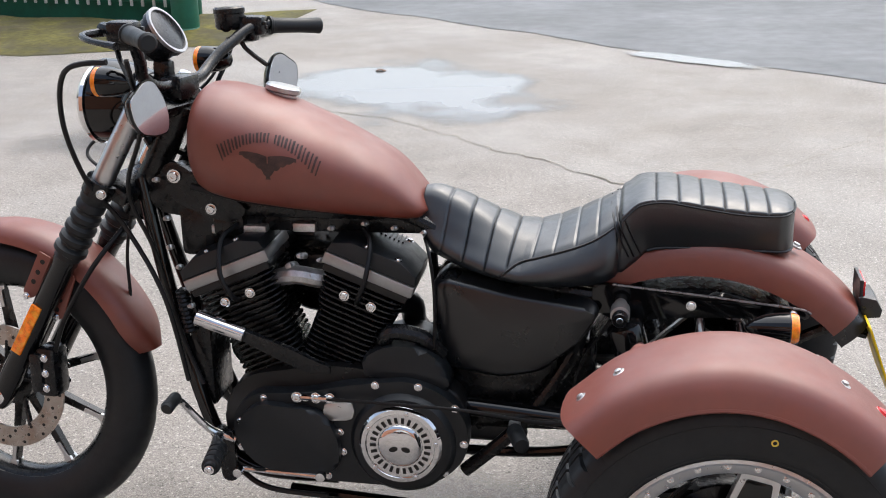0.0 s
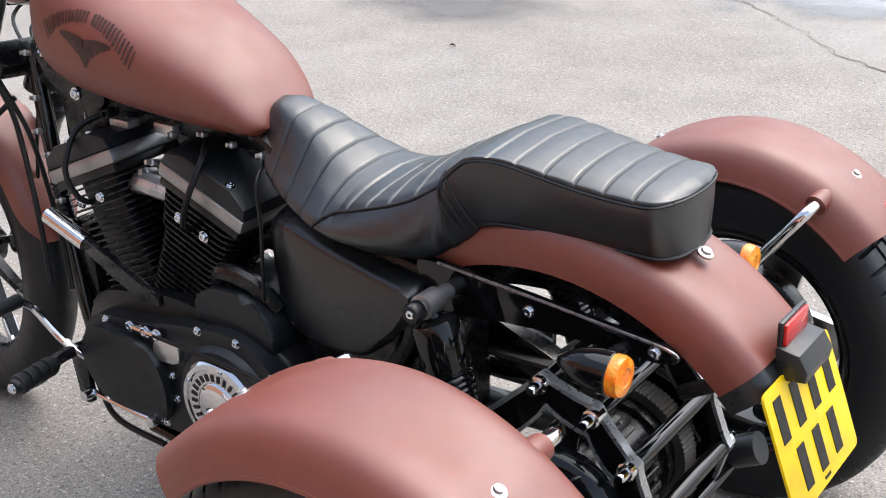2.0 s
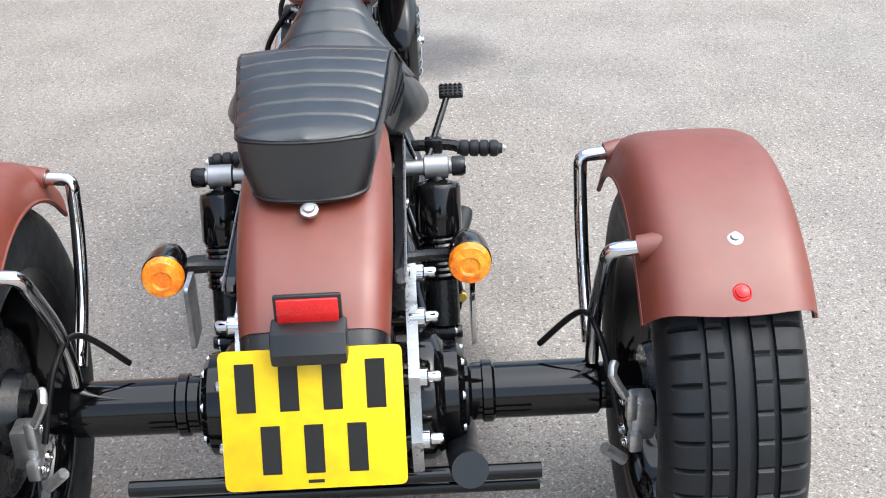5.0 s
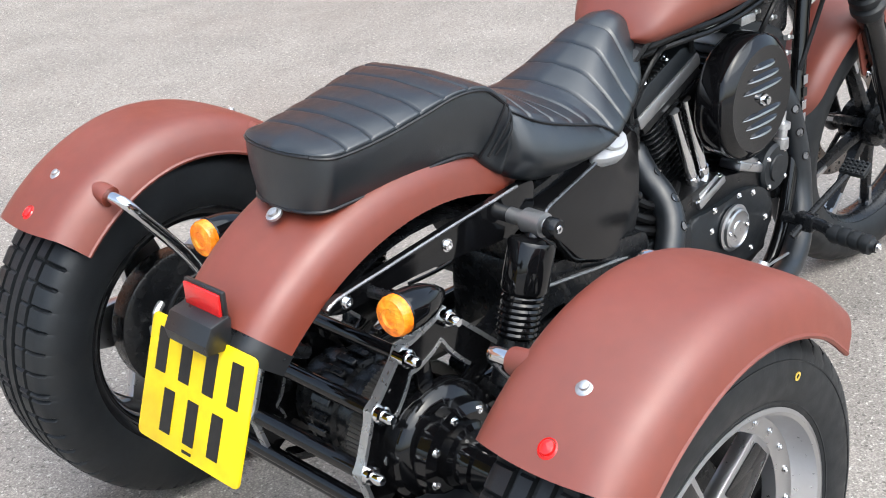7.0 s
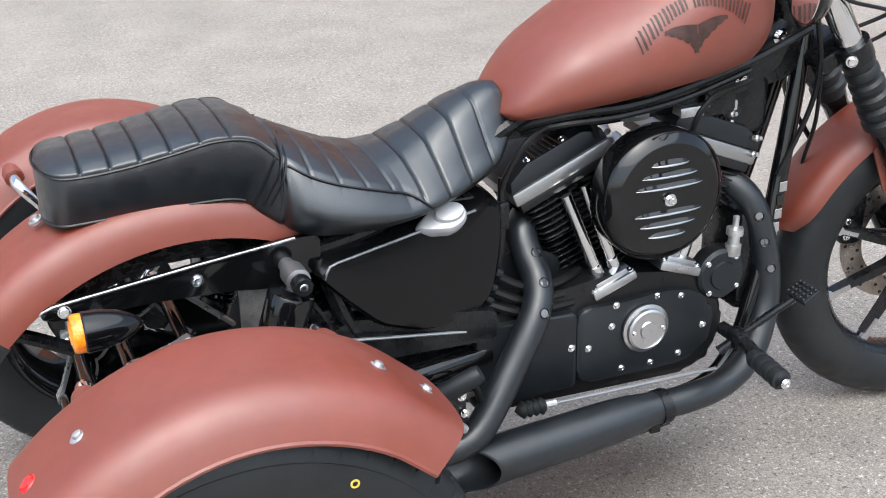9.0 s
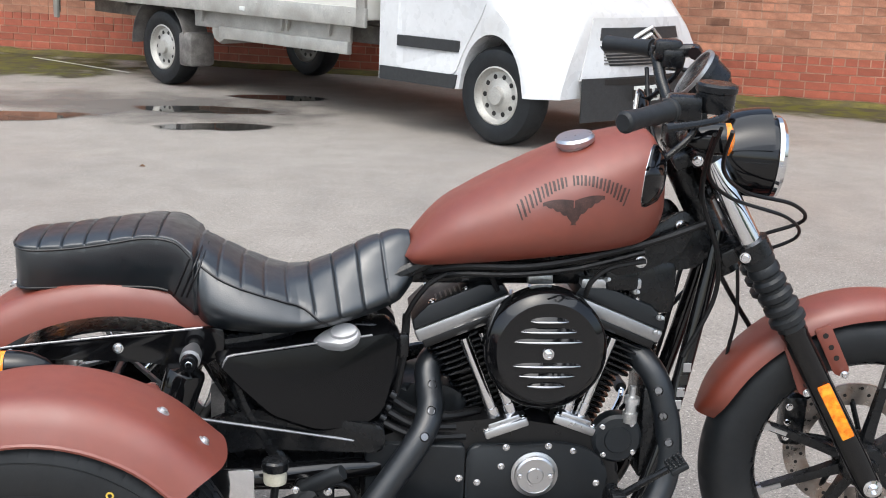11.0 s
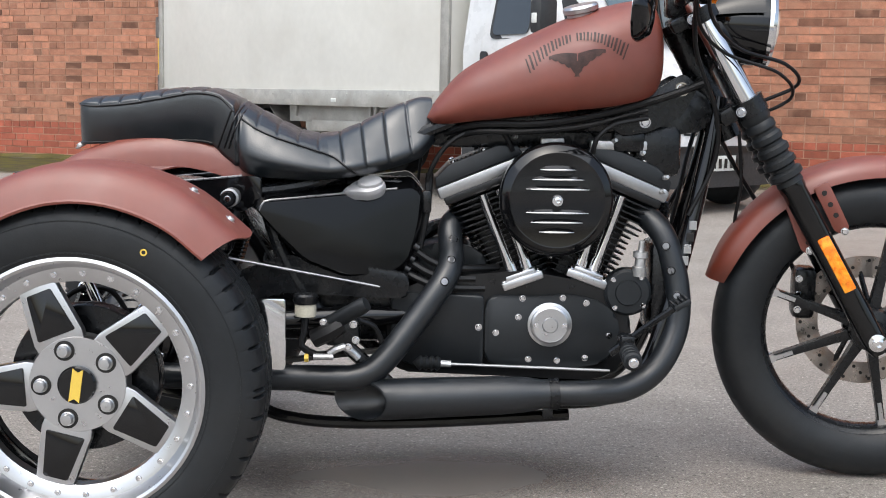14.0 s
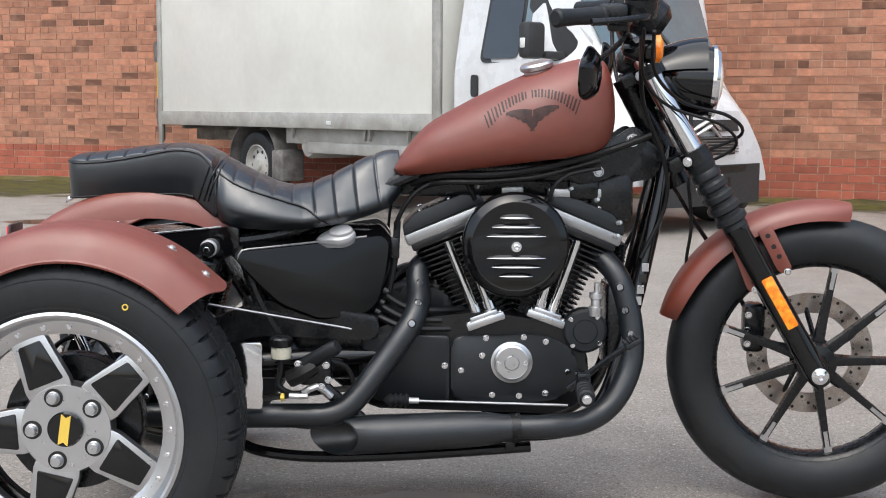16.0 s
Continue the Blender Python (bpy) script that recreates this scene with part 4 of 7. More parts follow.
for s in (-1, 1):
    d = -RAKE
    bm = bmesh.new()
    lathe(bm, [(0.0, -0.035), (0.018, -0.035), (0.024, -0.02), (0.0255, 0.0), (0.0265, 0.06), (0.026, 0.36), (0.028, 0.365), (0.028, 0.38), (0.0, 0.385)], fork_at(s, 0), d, 24)
    leg = part("fork_leg", bm, GLOSS, trike, "gloss black fork slider with amber reflector")
    bm = bmesh.new()
    rows = [(0.0, 0.375), (0.029, 0.378)]
    for k in range(5):
        h = 0.385 + k * 0.028
        w = 0.0365 - 0.0012 * k
        rows += [(0.028, h), (0.028, h + 0.004), (w, h + 0.009), (w, h + 0.020), (0.028, h + 0.026)]
    rows += [(0.029, 0.526), (0.031, 0.53), (0.031, 0.545), (0.0, 0.547)]
    lathe(bm, rows, fork_at(s, 0), d, 24)
    part("fork_gaiter", bm, RUBBER, leg, "ribbed black rubber gaiter")
    bm = bmesh.new()
    lathe(bm, [(0.0, 0.54), (0.0235, 0.54), (0.0235, 0.80), (0.021, 0.81), (0.0, 0.81)], fork_at(s, 0), d, 24)
    part("fork_tube", bm, CHROME if s < 0 else STEEL, leg, "bright metal fork tube")
    # amber reflector
    bm = bmesh.new()
    q = Matrix.Translation(fork_at(s, 0.185) + Vector((0, s * 0.027, 0))) @ Matrix.Rotation(radians(-30.3), 4, "Y")
    box(bm, (0.004, 0, 0), (0.026, 0.008, 0.128), 0.003, q)
    part("reflector", bm, ORANGE, leg, "long amber reflector")
    bm = bmesh.new()
    lathe(bm, [(0.0, 0.0), (0.019, 0.0), (0.019, 0.018), (0.012, 0.020), (0.012, 0.026), (0.007, 0.028), (0.007, 0.02), (0.0, 0.02)], AX + Vector((0.006, s * 0.10, -0.004)), (0, s, 0), 20)
    part("axle_nut", bm, CHROME, leg)
    # fender bracket with holes
    bm = bmesh.new()
    plate(bm, rounded([(1.360, 0.609), (1.393, 0.629), (1.432, 0.524), (1.415, 0.509), (1.400, 0.514)], 0.006, 3), 0.005, side_plane(s * 0.073), bevel=0.001)
    plate(bm, rounded([(1.415, 0.649), (1.445, 0.664), (1.495, 0.569), (1.483, 0.554), (1.465, 0.559)], 0.006, 3), 0.005, side_plane(s * 0.073), bevel=0.001)
    bracket = part("mudguard_bracket", bm, PAINT, trike, "copper-red drilled mudguard bracket")
    for bx, bz in ((1.382, 0.601), (1.392, 0.579), (1.402, 0.556), (1.412, 0.534), (1.438, 0.640), (1.452, 0.616), (1.465, 0.594)):
        bm = bmesh.new()
        lathe(bm, [(0.0058, 0), (0.0058, 0.0008), (0, 0.0008)], (bx, s * 0.0757, bz), (0, s, 0), 10)
        part("bracket_hole", bm, INK, bracket)
    bolt(bracket, (1.416, s * 0.077, 0.517), (0, s, 0), 0.0065)
    bolt(bracket, (1.485, s * 0.077, 0.560), (0, s, 0), 0.0065)


# front mudguard
def nose_point(ang, v, r0=0.368):
    q = abs(v)
    w = ramp(ang, [76, 82, 92, 110, 150, 158, 165], [0.012, 0.042, 0.060, 0.066, 0.066, 0.054, 0.020])
    drop = 0.007 * q * q + 0.030 * max(0, (q - 0.45) / 0.55) ** 2
    yy = v * w if q < 0.45 else math.copysign(w * (0.45 + 0.55 * math.sin((q - 0.45) / 0.55 * math.pi / 2)), v)
    a = radians(ang)
    return Vector((FRONT_X + (r0 - drop) * math.cos(a), yy, FRONT_R + 0.004 + (r0 - drop) * math.sin(a)))


bm = bmesh.new()
shell(bm, lambda u, v: nose_point(80.5 + 84 * u, 2 * v - 1), 36, 18, 0.003)
part("front_mudguard", bm, PAINT, trike, "matte copper-red front mudguard", angle=50)

# caliper on the left leg
bm = bmesh.new()
box(bm, (1.435, 0.078, 0.395), (0.05, 0.06, 0.115), 0.012, Matrix.Identity(4))
box(bm, (1.455, 0.105, 0.395), (0.03, 0.02, 0.09), 0.006)
caliper = part("front_caliper", bm, SATIN, trike, "black front brake caliper")
for dz in (-0.035, 0.0, 0.035):
    bolt(caliper, (1.435, 0.108, 0.395 + dz), (0, 1, 0), 0.007)
    bolt(caliper, (1.42, 0.047, 0.395 + dz), (0, -1, 0), 0.006)

# yokes, steering head
for up, ht in ((0.56, 0.034), (0.775, 0.03)):
    bm = bmesh.new()
    for s in (-1, 1):
        lathe(bm, [(0.0, up - ht / 2), (0.034, up - ht / 2), (0.034, up + ht / 2), (0.0, up + ht / 2)], fork_at(s, 0), -RAKE, 20)
    a, b = fork_at(-1, up), fork_at(1, up)
    mid = (a + b) / 2
    q = Matrix.Translation(mid + Vector((-0.025, 0, -0.012))) @ Matrix.Rotation(radians(-30.3), 4, "Y")
    box(bm, (0, 0, 0), (0.075, 0.185, ht), 0.008, q)
    part("fork_yoke", bm, SATIN, trike, "black fork yoke")
for up in (0.56, 0.775):
    bolt(trike, fork_at(-1, up) + Vector((-0.02, -0.03, -0.01)), (-0.4, -1, 0), 0.008, name="yoke_bolt")
    bolt(trike, fork_at(1, up) + Vector((-0.02, 0.03, -0.01)), (-0.4, 1, 0), 0.008, name="yoke_bolt")
bm = bmesh.new()
tube(bm, [NECK_T, NECK_B], 0.03, 20, smooth=False)
part("steering_head", bm, SATIN, trike)
for s in (-1, 1):
    bm = bmesh.new()
    tube(bm, [(1.215, s * 0.02, 0.83), (1.19, s * 0.035, 0.70), (1.15, s * 0.055, 0.52), (1.105, s * 0.075, 0.36), (1.06, s * 0.085, 0.25), (0.98, s * 0.09, 0.19), (0.8, s * 0.09, 0.18)], 0.0165, 12)
    tube_ob = part("front_down_tube", bm, GLOSS, trike, "gloss black frame down tube with a sticker")
    if s < 0:
        for k, (h0, mat) in enumerate(((0.56, STEEL), (0.535, INK), (0.51, STEEL), (0.485, STEEL))):
            bm = bmesh.new()
            c = Vector((1.146 + (h0 - 0.50) * 0.22, s * (0.058 - (h0 - 0.50) * 0.11) - 0.0175, h0))
            box(bm, c, (0.016, 0.002, 0.019), 0.0005, None, 1)
            part("sticker_bar", bm, mat, tube_ob)
bm = bmesh.new()
plate(bm, rounded([(1.02, 0.80), (1.14, 0.86), (1.20, 0.82), (1.19, 0.76), (1.10, 0.745), (1.03, 0.72), (0.95, 0.73), (0.94, 0.78)], 0.02), 0.07, side_plane(0), bevel=0.006)
part("frame_gusset", bm, SATIN, trike)
for s in (-1, 1):
    bm = bmesh.new()
    plate(bm, rounded([(1.05, 0.83), (1.13, 0.88), (1.16, 0.85), (1.13, 0.79), (1.06, 0.755), (1.0, 0.745), (0.97, 0.775)], 0.015), 0.008, side_plane(s * 0.06), bevel=0.002)
    gusset = part("tank_bracket", bm, SATIN, trike)
    bolt(gusset, (1.125, s * 0.066, 0.845), (0, s, 0), 0.011)
    bolt(gusset, (1.05, s * 0.066, 0.775), (0, s, 0), 0.009)

# headlamp
HL = Vector((1.232, 0, 0.982))
bm = bmesh.new()
lathe(bm, [(0.0, -0.085), (0.03, -0.082), (0.055, -0.065), (0.072, -0.03), (0.079, 0.01), (0.080, 0.055), (0.078, 0.075), (0.0, 0.075)], HL, (1, 0, -0.06), 40)
lamp = part("headlamp", bm, GLOSS, trike, "round headlamp with black bucket and chrome rim")
bm = bmesh.new()
lathe(bm, [(0.076, 0.073), (0.083, 0.072), (0.0838, 0.080), (0.078, 0.088), (0.070, 0.083)], HL, (1, 0, -0.06), 40, closed=True)
part("rim", bm, CHROME, lamp, "chrome headlamp rim")
bm = bmesh.new()
lathe(bm, [(0.072, 0.078), (0.06, 0.090), (0.035, 0.099), (0.0, 0.102)], HL, (1, 0, -0.06), 40)
part("lens", bm, LAMP, lamp)
bm = bmesh.new()
shell(bm, lambda u, v: (HL.x - 0.05 + 0.112 * u, 0.086 * math.cos(math.pi * (0.08 + 0.84 * v)), HL.z + (0.088 - 0.028 * (1 - u) ** 2) * math.sin(math.pi * (0.08 + 0.84 * v)) + 0.006), 8, 20, -0.003)
part("visor", bm, GLOSS, lamp, "gloss black headlamp visor")
bm = bmesh.new()
tube(bm, [(HL.x - 0.03, 0, HL.z - 0.07), (HL.x - 0.05, 0, HL.z - 0.11), (HL.x - 0.02, 0, HL.z - 0.14)], 0.014, 10)
part("lamp_mount", bm, SATIN, lamp)

# handlebar
GR, GL = unsteered(0.918, -0.392, 1.09), unsteered(1.048, 0.325, 1.163)
bm = bmesh.new()
tube(bm, [GR, GR + Vector((0.054, 0.055, 0.006)), GR + Vector((0.108, 0.125, 0.006)), (1.105, -0.20, 1.085), (1.12, -0.15, 1.055), (1.12, -0.09, 1.03), (1.12, 0, 1.028), (1.12, 0.09, 1.03), (1.12, 0.15, 1.055), (1.108, 0.18, 1.09), GL + Vector((0.085, -0.095, 0.004)), GL + Vector((0.048, -0.05, 0.006)), GL], 0.0125, 12)
bars = part("handlebar", bm, SATIN, trike, "black handlebar with rubber grips")
for s, g in ((-1, GR), (1, GL)):
    d = Vector((0.70, -s * 0.713, 0.05)).normalized()
    bm = bmesh.new()
    lathe(bm, [(0.0, -0.006), (0.014, -0.006), (0.0185, -0.002), (0.019, 0.003), (0.018, 0.01), (0.0165, 0.05), (0.0175, 0.09), (0.018, 0.116), (0.021, 0.118), (0.021, 0.124), (0.0, 0.124)], g, d, 22)
    part("grip", bm, RUBBER, bars, "black rubber grip")
    # switch block, reservoir and lever
    c = g + d * 0.16
    bm = bmesh.new()
    box(bm, c, (0.06, 0.045, 0.045), 0.01)
    box(bm, c + Vector((0.01, -s * 0.01, -0.015)), (0.045, 0.035, 0.04), 0.008)
    tube(bm, [c + Vector((0.02, -s * 0.01, 0)), c + Vector((0.055, -s * 0.02, 0.004)), c + Vector((0.05, -s * 0.04, 0.0))], 0.014, 10)
    ctl = part("switch_block", bm, SATIN, bars, "black handlebar switch block")
    for k in range(3):
        bm = bmesh.new()
        box(bm, c + Vector((-0.032 + 0.002 * k, s * (-0.012 + 0.012 * k), 0.006 - 0.01 * k)), (0.008, 0.009, 0.009), 0.002)
        part("switch_button", bm, PLASTIC, ctl)
    bm = bmesh.new()
    piv = c + Vector((0.055, -s * 0.02, -0.002))
    tube(bm, [piv, piv + Vector((0.01, s * 0.06, -0.002)), piv + Vector((-0.03, s * 0.10, -0.008)), piv + Vector((-0.10, s * 0.13, -0.014))], [0.009, 0.0075, 0.006, 0.0075], 8)
    part("lever", bm, SATIN, bars)
    # mirror hung below
    bm = bmesh.new()
    tube(bm, [c + Vector((0.03, -s * 0.02, -0.01)), c + Vector((0.02, -s * 0.01, -0.05)), unsteered(1.10, 0.25, 1.03) if s > 0 else unsteered(0.992, -0.295, 0.995)], 0.0055, 8)
    part("mirror_stem", bm, SATIN, bars)
    # front indicator under the bar
    bm = bmesh.new()
    ci = unsteered(1.195, 0.172, 1.062) if s > 0 else unsteered(1.125, -0.215, 1.04)
    lathe(bm, [(0.0, -0.055), (0.014, -0.048), (0.024, -0.028), (0.030, 0.0), (0.030, 0.018), (0.0, 0.018)], ci, (1, 0, 0), 24)
    fi = part("front_indicator", bm, GLOSS, trike, "black bullet indicator with an amber lens")
    bm = bmesh.new()
    lathe(bm, [(0.029, 0.017), (0.0295, 0.028), (0.02, 0.034), (0.0, 0.035)], ci, (1, 0, 0), 24)
    part("lens", bm, ORANGE, fi, "amber lens")
# master cylinder on the right
bm = bmesh.new()
lathe(bm, [(0.0, 0.0), (0.03, 0.0), (0.034, 0.006), (0.034, 0.034), (0.036, 0.036), (0.036, 0.046), (0.031, 0.05), (0.0, 0.051)], GR + Vector((0.165, 0.125, 0.0)), (0.05, 0, 1), 28)
part("brake_reservoir", bm, SATIN, bars, "black round brake fluid reservoir")
# speedometer
bm = bmesh.new()
lathe(bm, [(0.0, -0.035), (0.03, -0.033), (0.046, -0.015), (0.05, 0.02), (0.054, 0.022), (0.054, 0.034), (0.048, 0.037), (0.0, 0.033)], (1.172, 0, 1.115), (-0.82, 0, 0.57), 32)
speedo = part("speedometer", bm, SATIN, trike, "black round speedometer")
bm = bmesh.new()
lathe(bm, [(0.049, 0.033), (0.055, 0.033), (0.055, 0.040), (0.049, 0.040)], (1.172, 0, 1.115), (-0.82, 0, 0.57), 32, closed=True)
part("bezel", bm, BAND, speedo)
bm = bmesh.new()
box(bm, (1.12, 0, 1.02), (0.05, 0.09, 0.05), 0.01)
box(bm, (1.155, 0, 1.05), (0.04, 0.03, 0.05), 0.008)
part("riser", bm, SATIN, trike)
# cables
for pts, r in (([(1.15, 0.28, 1.12), (1.24, 0.27, 1.10), (1.295, 0.19, 0.98), (1.29, 0.12, 0.84), (1.24, 0.08, 0.74), (1.15, 0.12, 0.6), (1.10, 0.15, 0.42)], 0.0055),
               ([(1.12, -0.33, 1.07), (1.14, -0.24, 0.99), (1.22, -0.14, 0.93), (1.33, -0.10, 0.90), (1.37, -0.06, 0.86), (1.30, -0.02, 0.82), (1.22, 0.0, 0.78)], 0.004),
               ([(1.10, -0.33, 1.075), (1.12, -0.22, 0.98), (1.19, -0.15, 0.92), (1.31, -0.13, 0.88), (1.35, -0.08, 0.83), (1.26, -0.04, 0.78)], 0.0036),
               ([(1.10, -0.30, 1.06), (1.13, -0.16, 0.93), (1.19, -0.10, 0.80), (1.20, -0.07, 0.70), (1.15, -0.06, 0.58)], 0.005),
               ([(1.12, 0.26, 1.12), (1.13, 0.20, 0.98), (1.20, 0.13, 0.83), (1.17, 0.09, 0.68), (1.13, 0.09, 0.5), (1.08, 0.12, 0.4)], 0.005),
               ([(1.24, 0.06, 0.74), (1.30, 0.12, 0.66), (1.38, 0.115, 0.54), (1.43, 0.09, 0.44)], 0.0055),
               ([(1.26, -0.02, 0.76), (1.275, 0.0, 0.65), (1.27, 0.02, 0.56), (1.285, 0.02, 0.52)], 0.004)):
    bm = bmesh.new()
    tube(bm, pts, r, 8)
    part("cable", bm, HOSE, trike)
for s in (-1, 1):
    # hung mirror, its glass to the rear
    nd = Vector((-0.92, 0.10, 0.08) if s > 0 else (-0.93, 0.22, 0.08)).normalized()
    rd = (-nd).cross(Vector((0, 0, 1))).normalized()
    ud = rd.cross(-nd)
    at = unsteered(1.097, 0.237, 1.022) if s > 0 else unsteered(0.99, -0.305, 0.985)
    MQ = Matrix(((rd.x, ud.x, nd.x, at.x), (rd.y, ud.y, nd.y, at.y), (rd.z, ud.z, nd.z, at.z), (0, 0, 0, 1)))
    face = [(-0.064, 0.024), (-0.004, 0.058), (0.026, 0.054), (0.052, 0.018), (0.064, -0.020), (0.056, -0.054), (0.008, -0.056), (-0.036, -0.046), (-0.056, -0.020)]
    if s < 0:
        face = [(-x, y) for x, y in face[::-1]]
    face = rounded(face, 0.016, 4)
    bm = bmesh.new()
    loft(bm, [[MQ @ Vector((x * f, y * f, d)) for x, y in face] for f, d in ((0.35, -0.026), (0.72, -0.020), (0.95, -0.006), (1.0, 0.0), (0.985, 0.004), (0.95, 0.0042))])
    part("mirror_shell", bm, GLOSS, bars, "hung black mirror with a rounded four-sided glass")
    bm = bmesh.new()
    loft(bm, [[MQ @ Vector((x * f, y * f, d)) for x, y in face] for f, d in ((0.94, 0.003), (0.93, 0.0055))])
    part("mirror_glass", bm, CHROME, bars)

FIXED = ("steering_head", "front_down_tube", "frame_gusset", "tank_bracket", "cable")
for ob in trike.children:
    if ob not in BEFORE_STEER and ob.name.split(".")[0] not in FIXED:
        ob.matrix_basis = STEER @ ob.matrix_basis


# ---- engine ----
CRANK = Vector((0.863, 0.03, 0.288))


def cylinder(s):
    """s -1: rear, 1: front."""
    lean = radians(22.5) * s
    q = Matrix.Translation(CRANK) @ Matrix.Rotation(lean, 4, "Y")

    def slab(bm, h0, h1, wx, wy, bev=0.006, off=0.0):
        box(bm, (0, off, (h0 + h1) / 2), (wx, wy, h1 - h0), bev, q, 2)
    bm = bmesh.new()
    slab(bm, 0.10, 0.385, 0.112, 0.095, 0.02, 0.012)
    cyl = part("cylinder", bm, WRINKLE, trike, "black finned engine cylinder with bright rocker cover")
    # cooling fins, one mesh each, in the barrel and in the head
    fin_me = {}
    for k in range(17):
        h = 0.158 + k * 0.0125
        wx, wy, oy = (0.150, 0.128, 0.014) if k < 11 else (0.166 + 0.003 * (k - 11), 0.158, 0.0)
        key = (wx, wy)
        if key not in fin_me:
            bm = bmesh.new()
            plate(bm, rounded([(-wx / 2, -wy / 2), (wx / 2, -wy / 2), (wx / 2, wy / 2), (-wx / 2, wy / 2)], 0.03, 5), 0.0036, bevel=0.0012)
            fin_me[key] = mesh_of("fin", bm, SATIN)
        shared("fin", fin_me[key], q @ Matrix.Translation((0, oy, h)), cyl)
    bm = bmesh.new()
    slab(bm, 0.366, 0.384, 0.186, 0.158, 0.004)
    part("head_gasket", bm, WRINKLE, cyl)
    bm = bmesh.new()
    slab(bm, 0.382, 0.409, 0.200, 0.162, 0.006)
    part("rocker_base", bm, BAND, cyl, "bare metal rocker band")
    bm = bmesh.new()
    pts = [(-0.099, 0.409), (0.099, 0.409), (0.094, 0.430), (0.055, 0.447), (-0.055, 0.447), (-0.094, 0.430)]
    plate(bm, pts, 0.158, q @ Matrix(((1, 0, 0, 0), (0, 0, -1, 0), (0, 1, 0, 0), (0, 0, 0, 1))), bevel=0.005)
    cover = part("rocker_cover", bm, COVER, cyl)
    for dx in (-0.046, 0.024):
        for dy in (-0.066, 0.066):
            bolt(cyl, q @ Vector((dx, dy, 0.446)), q.to_3x3() @ Vector((0, 0, 1)), 0.0062)
    for k in range(6):
        bm = bmesh.new()
        box(bm, (-0.036 + k * 0.01, -0.055, 0.4485), (0.004, 0.045, 0.004), 0.001, q, 1)
        part("cover_rib", bm, WRINKLE, cyl)
    # left spark plug side: dark pocket with bolts
    for dx in (-0.03, 0.03):
        bolt(cyl, q @ Vector((dx, 0.083, 0.335)), (0, 1, 0), 0.008)
    bm = bmesh.new()
    tube(bm, [q @ Vector((0.0, 0.08, 0.33)), q @ Vector((0.0, 0.105, 0.345)), q @ Vector((0.0, 0.11, 0.40)), q @ Vector((-0.02 * s, 0.07, 0.46)), q @ Vector((-0.05 * s, 0.03, 0.47))], 0.0055, 8)
    part("plug_lead", bm, HOSE, cyl)
    # push rod tubes on the right
    pairs = ((0.712, 0.605, 0.782, 0.437), (0.748, 0.618, 0.814, 0.447)) if s < 0 else ((1.006, 0.607, 0.952, 0.450), (0.968, 0.620, 0.920, 0.446))
    for xa, za, xb, zb in pairs:
        bm = bmesh.new()
        a, b = Vector((xb, -0.058, zb + 0.008)), Vector((xa, -0.056, za + 0.012))
        tube(bm, [a, a.lerp(b, 0.16)], 0.0135, 14, smooth=False)
        tube(bm, [a.lerp(b, 0.16), b], 0.0112, 14, smooth=False)
        part("push_rod_tube", bm, CHROME, cyl, "chrome push rod tube")
    tq = Matrix.Translation((0.798, -0.064, 0.444) if s < 0 else (0.937, -0.064, 0.450)) @ Matrix.Rotation(radians(-20) if s < 0 else radians(20), 4, "Y")
    bm = bmesh.new()
    box(bm, (0, 0, -0.006), (0.090, 0.048, 0.018), 0.004, tq)
    box(bm, (0, 0, 0.006), (0.066, 0.036, 0.014), 0.004, tq)
    part("tappet_cover", bm, STEEL, cyl, "bare metal tappet cover")
    for dx in (-0.038, 0.038):
        bolt(cyl, tq @ Vector((dx, -0.014, 0.002)), tq.to_3x3() @ Vector((0, -0.4, 1)), 0.006)
    bm = bmesh.new()
    box(bm, (0, 0.01, -0.04), (0.062, 0.05, 0.06), 0.006, tq)
    part("tappet_block", bm, WRINKLE, cyl)


for s in (-1, 1):
    cylinder(s)

# crankcase
bm = bmesh.new()
plate(bm, rounded([(0.52, 0.24), (0.98, 0.225), (1.03, 0.27), (1.035, 0.37), (0.98, 0.43), (0.80, 0.46), (0.60, 0.44), (0.51, 0.40)], 0.04), 0.21, side_plane(0.025), bevel=0.01)
case = part("crankcase", bm, WRINKLE, trike, "black engine crankcase")
# cam cover on the right
bm = bmesh.new()
cam_outline = rounded([(0.722, 0.258), (0.935, 0.256), (0.985, 0.27), (1.012, 0.315), (1.0, 0.37), (0.965, 0.398), (0.90, 0.412), (0.82, 0.405), (0.722, 0.408)], 0.03, 4)
plate(bm, cam_outline, 0.03, side_plane(-0.077), bevel=0.006)
camcover = part("cam_cover", bm, COVER, trike, "black cam cover with bright bolts and round badge")
for x, z in ((0.80, 0.402), (0.745, 0.328), (0.792, 0.362), (0.815, 0.272), (0.876, 0.27), (0.935, 0.276), (0.885, 0.404), (0.935, 0.394), (0.985, 0.325)):
    bolt(camcover, (x, -0.0915, z), (0, -1, 0), 0.0052)
bm = bmesh.new()
lathe(bm, [(0.0, 0.0), (0.046, 0.0), (0.047, 0.006), (0.041, 0.008), (0.040, 0.014), (0.036, 0.016), (0.036, 0.0135), (0.017, 0.0135), (0.015, 0.016), (0.0, 0.0165)], (0.858, -0.095, 0.348), (0, -1, 0), 40)
badge = part("timer_cover", bm, STEEL, camcover, "brushed round timer cover")
for dx in (-0.03, 0.03):
    bolt(camcover, (0.858 + dx, -0.110, 0.348), (0, -1, 0), 0.004)
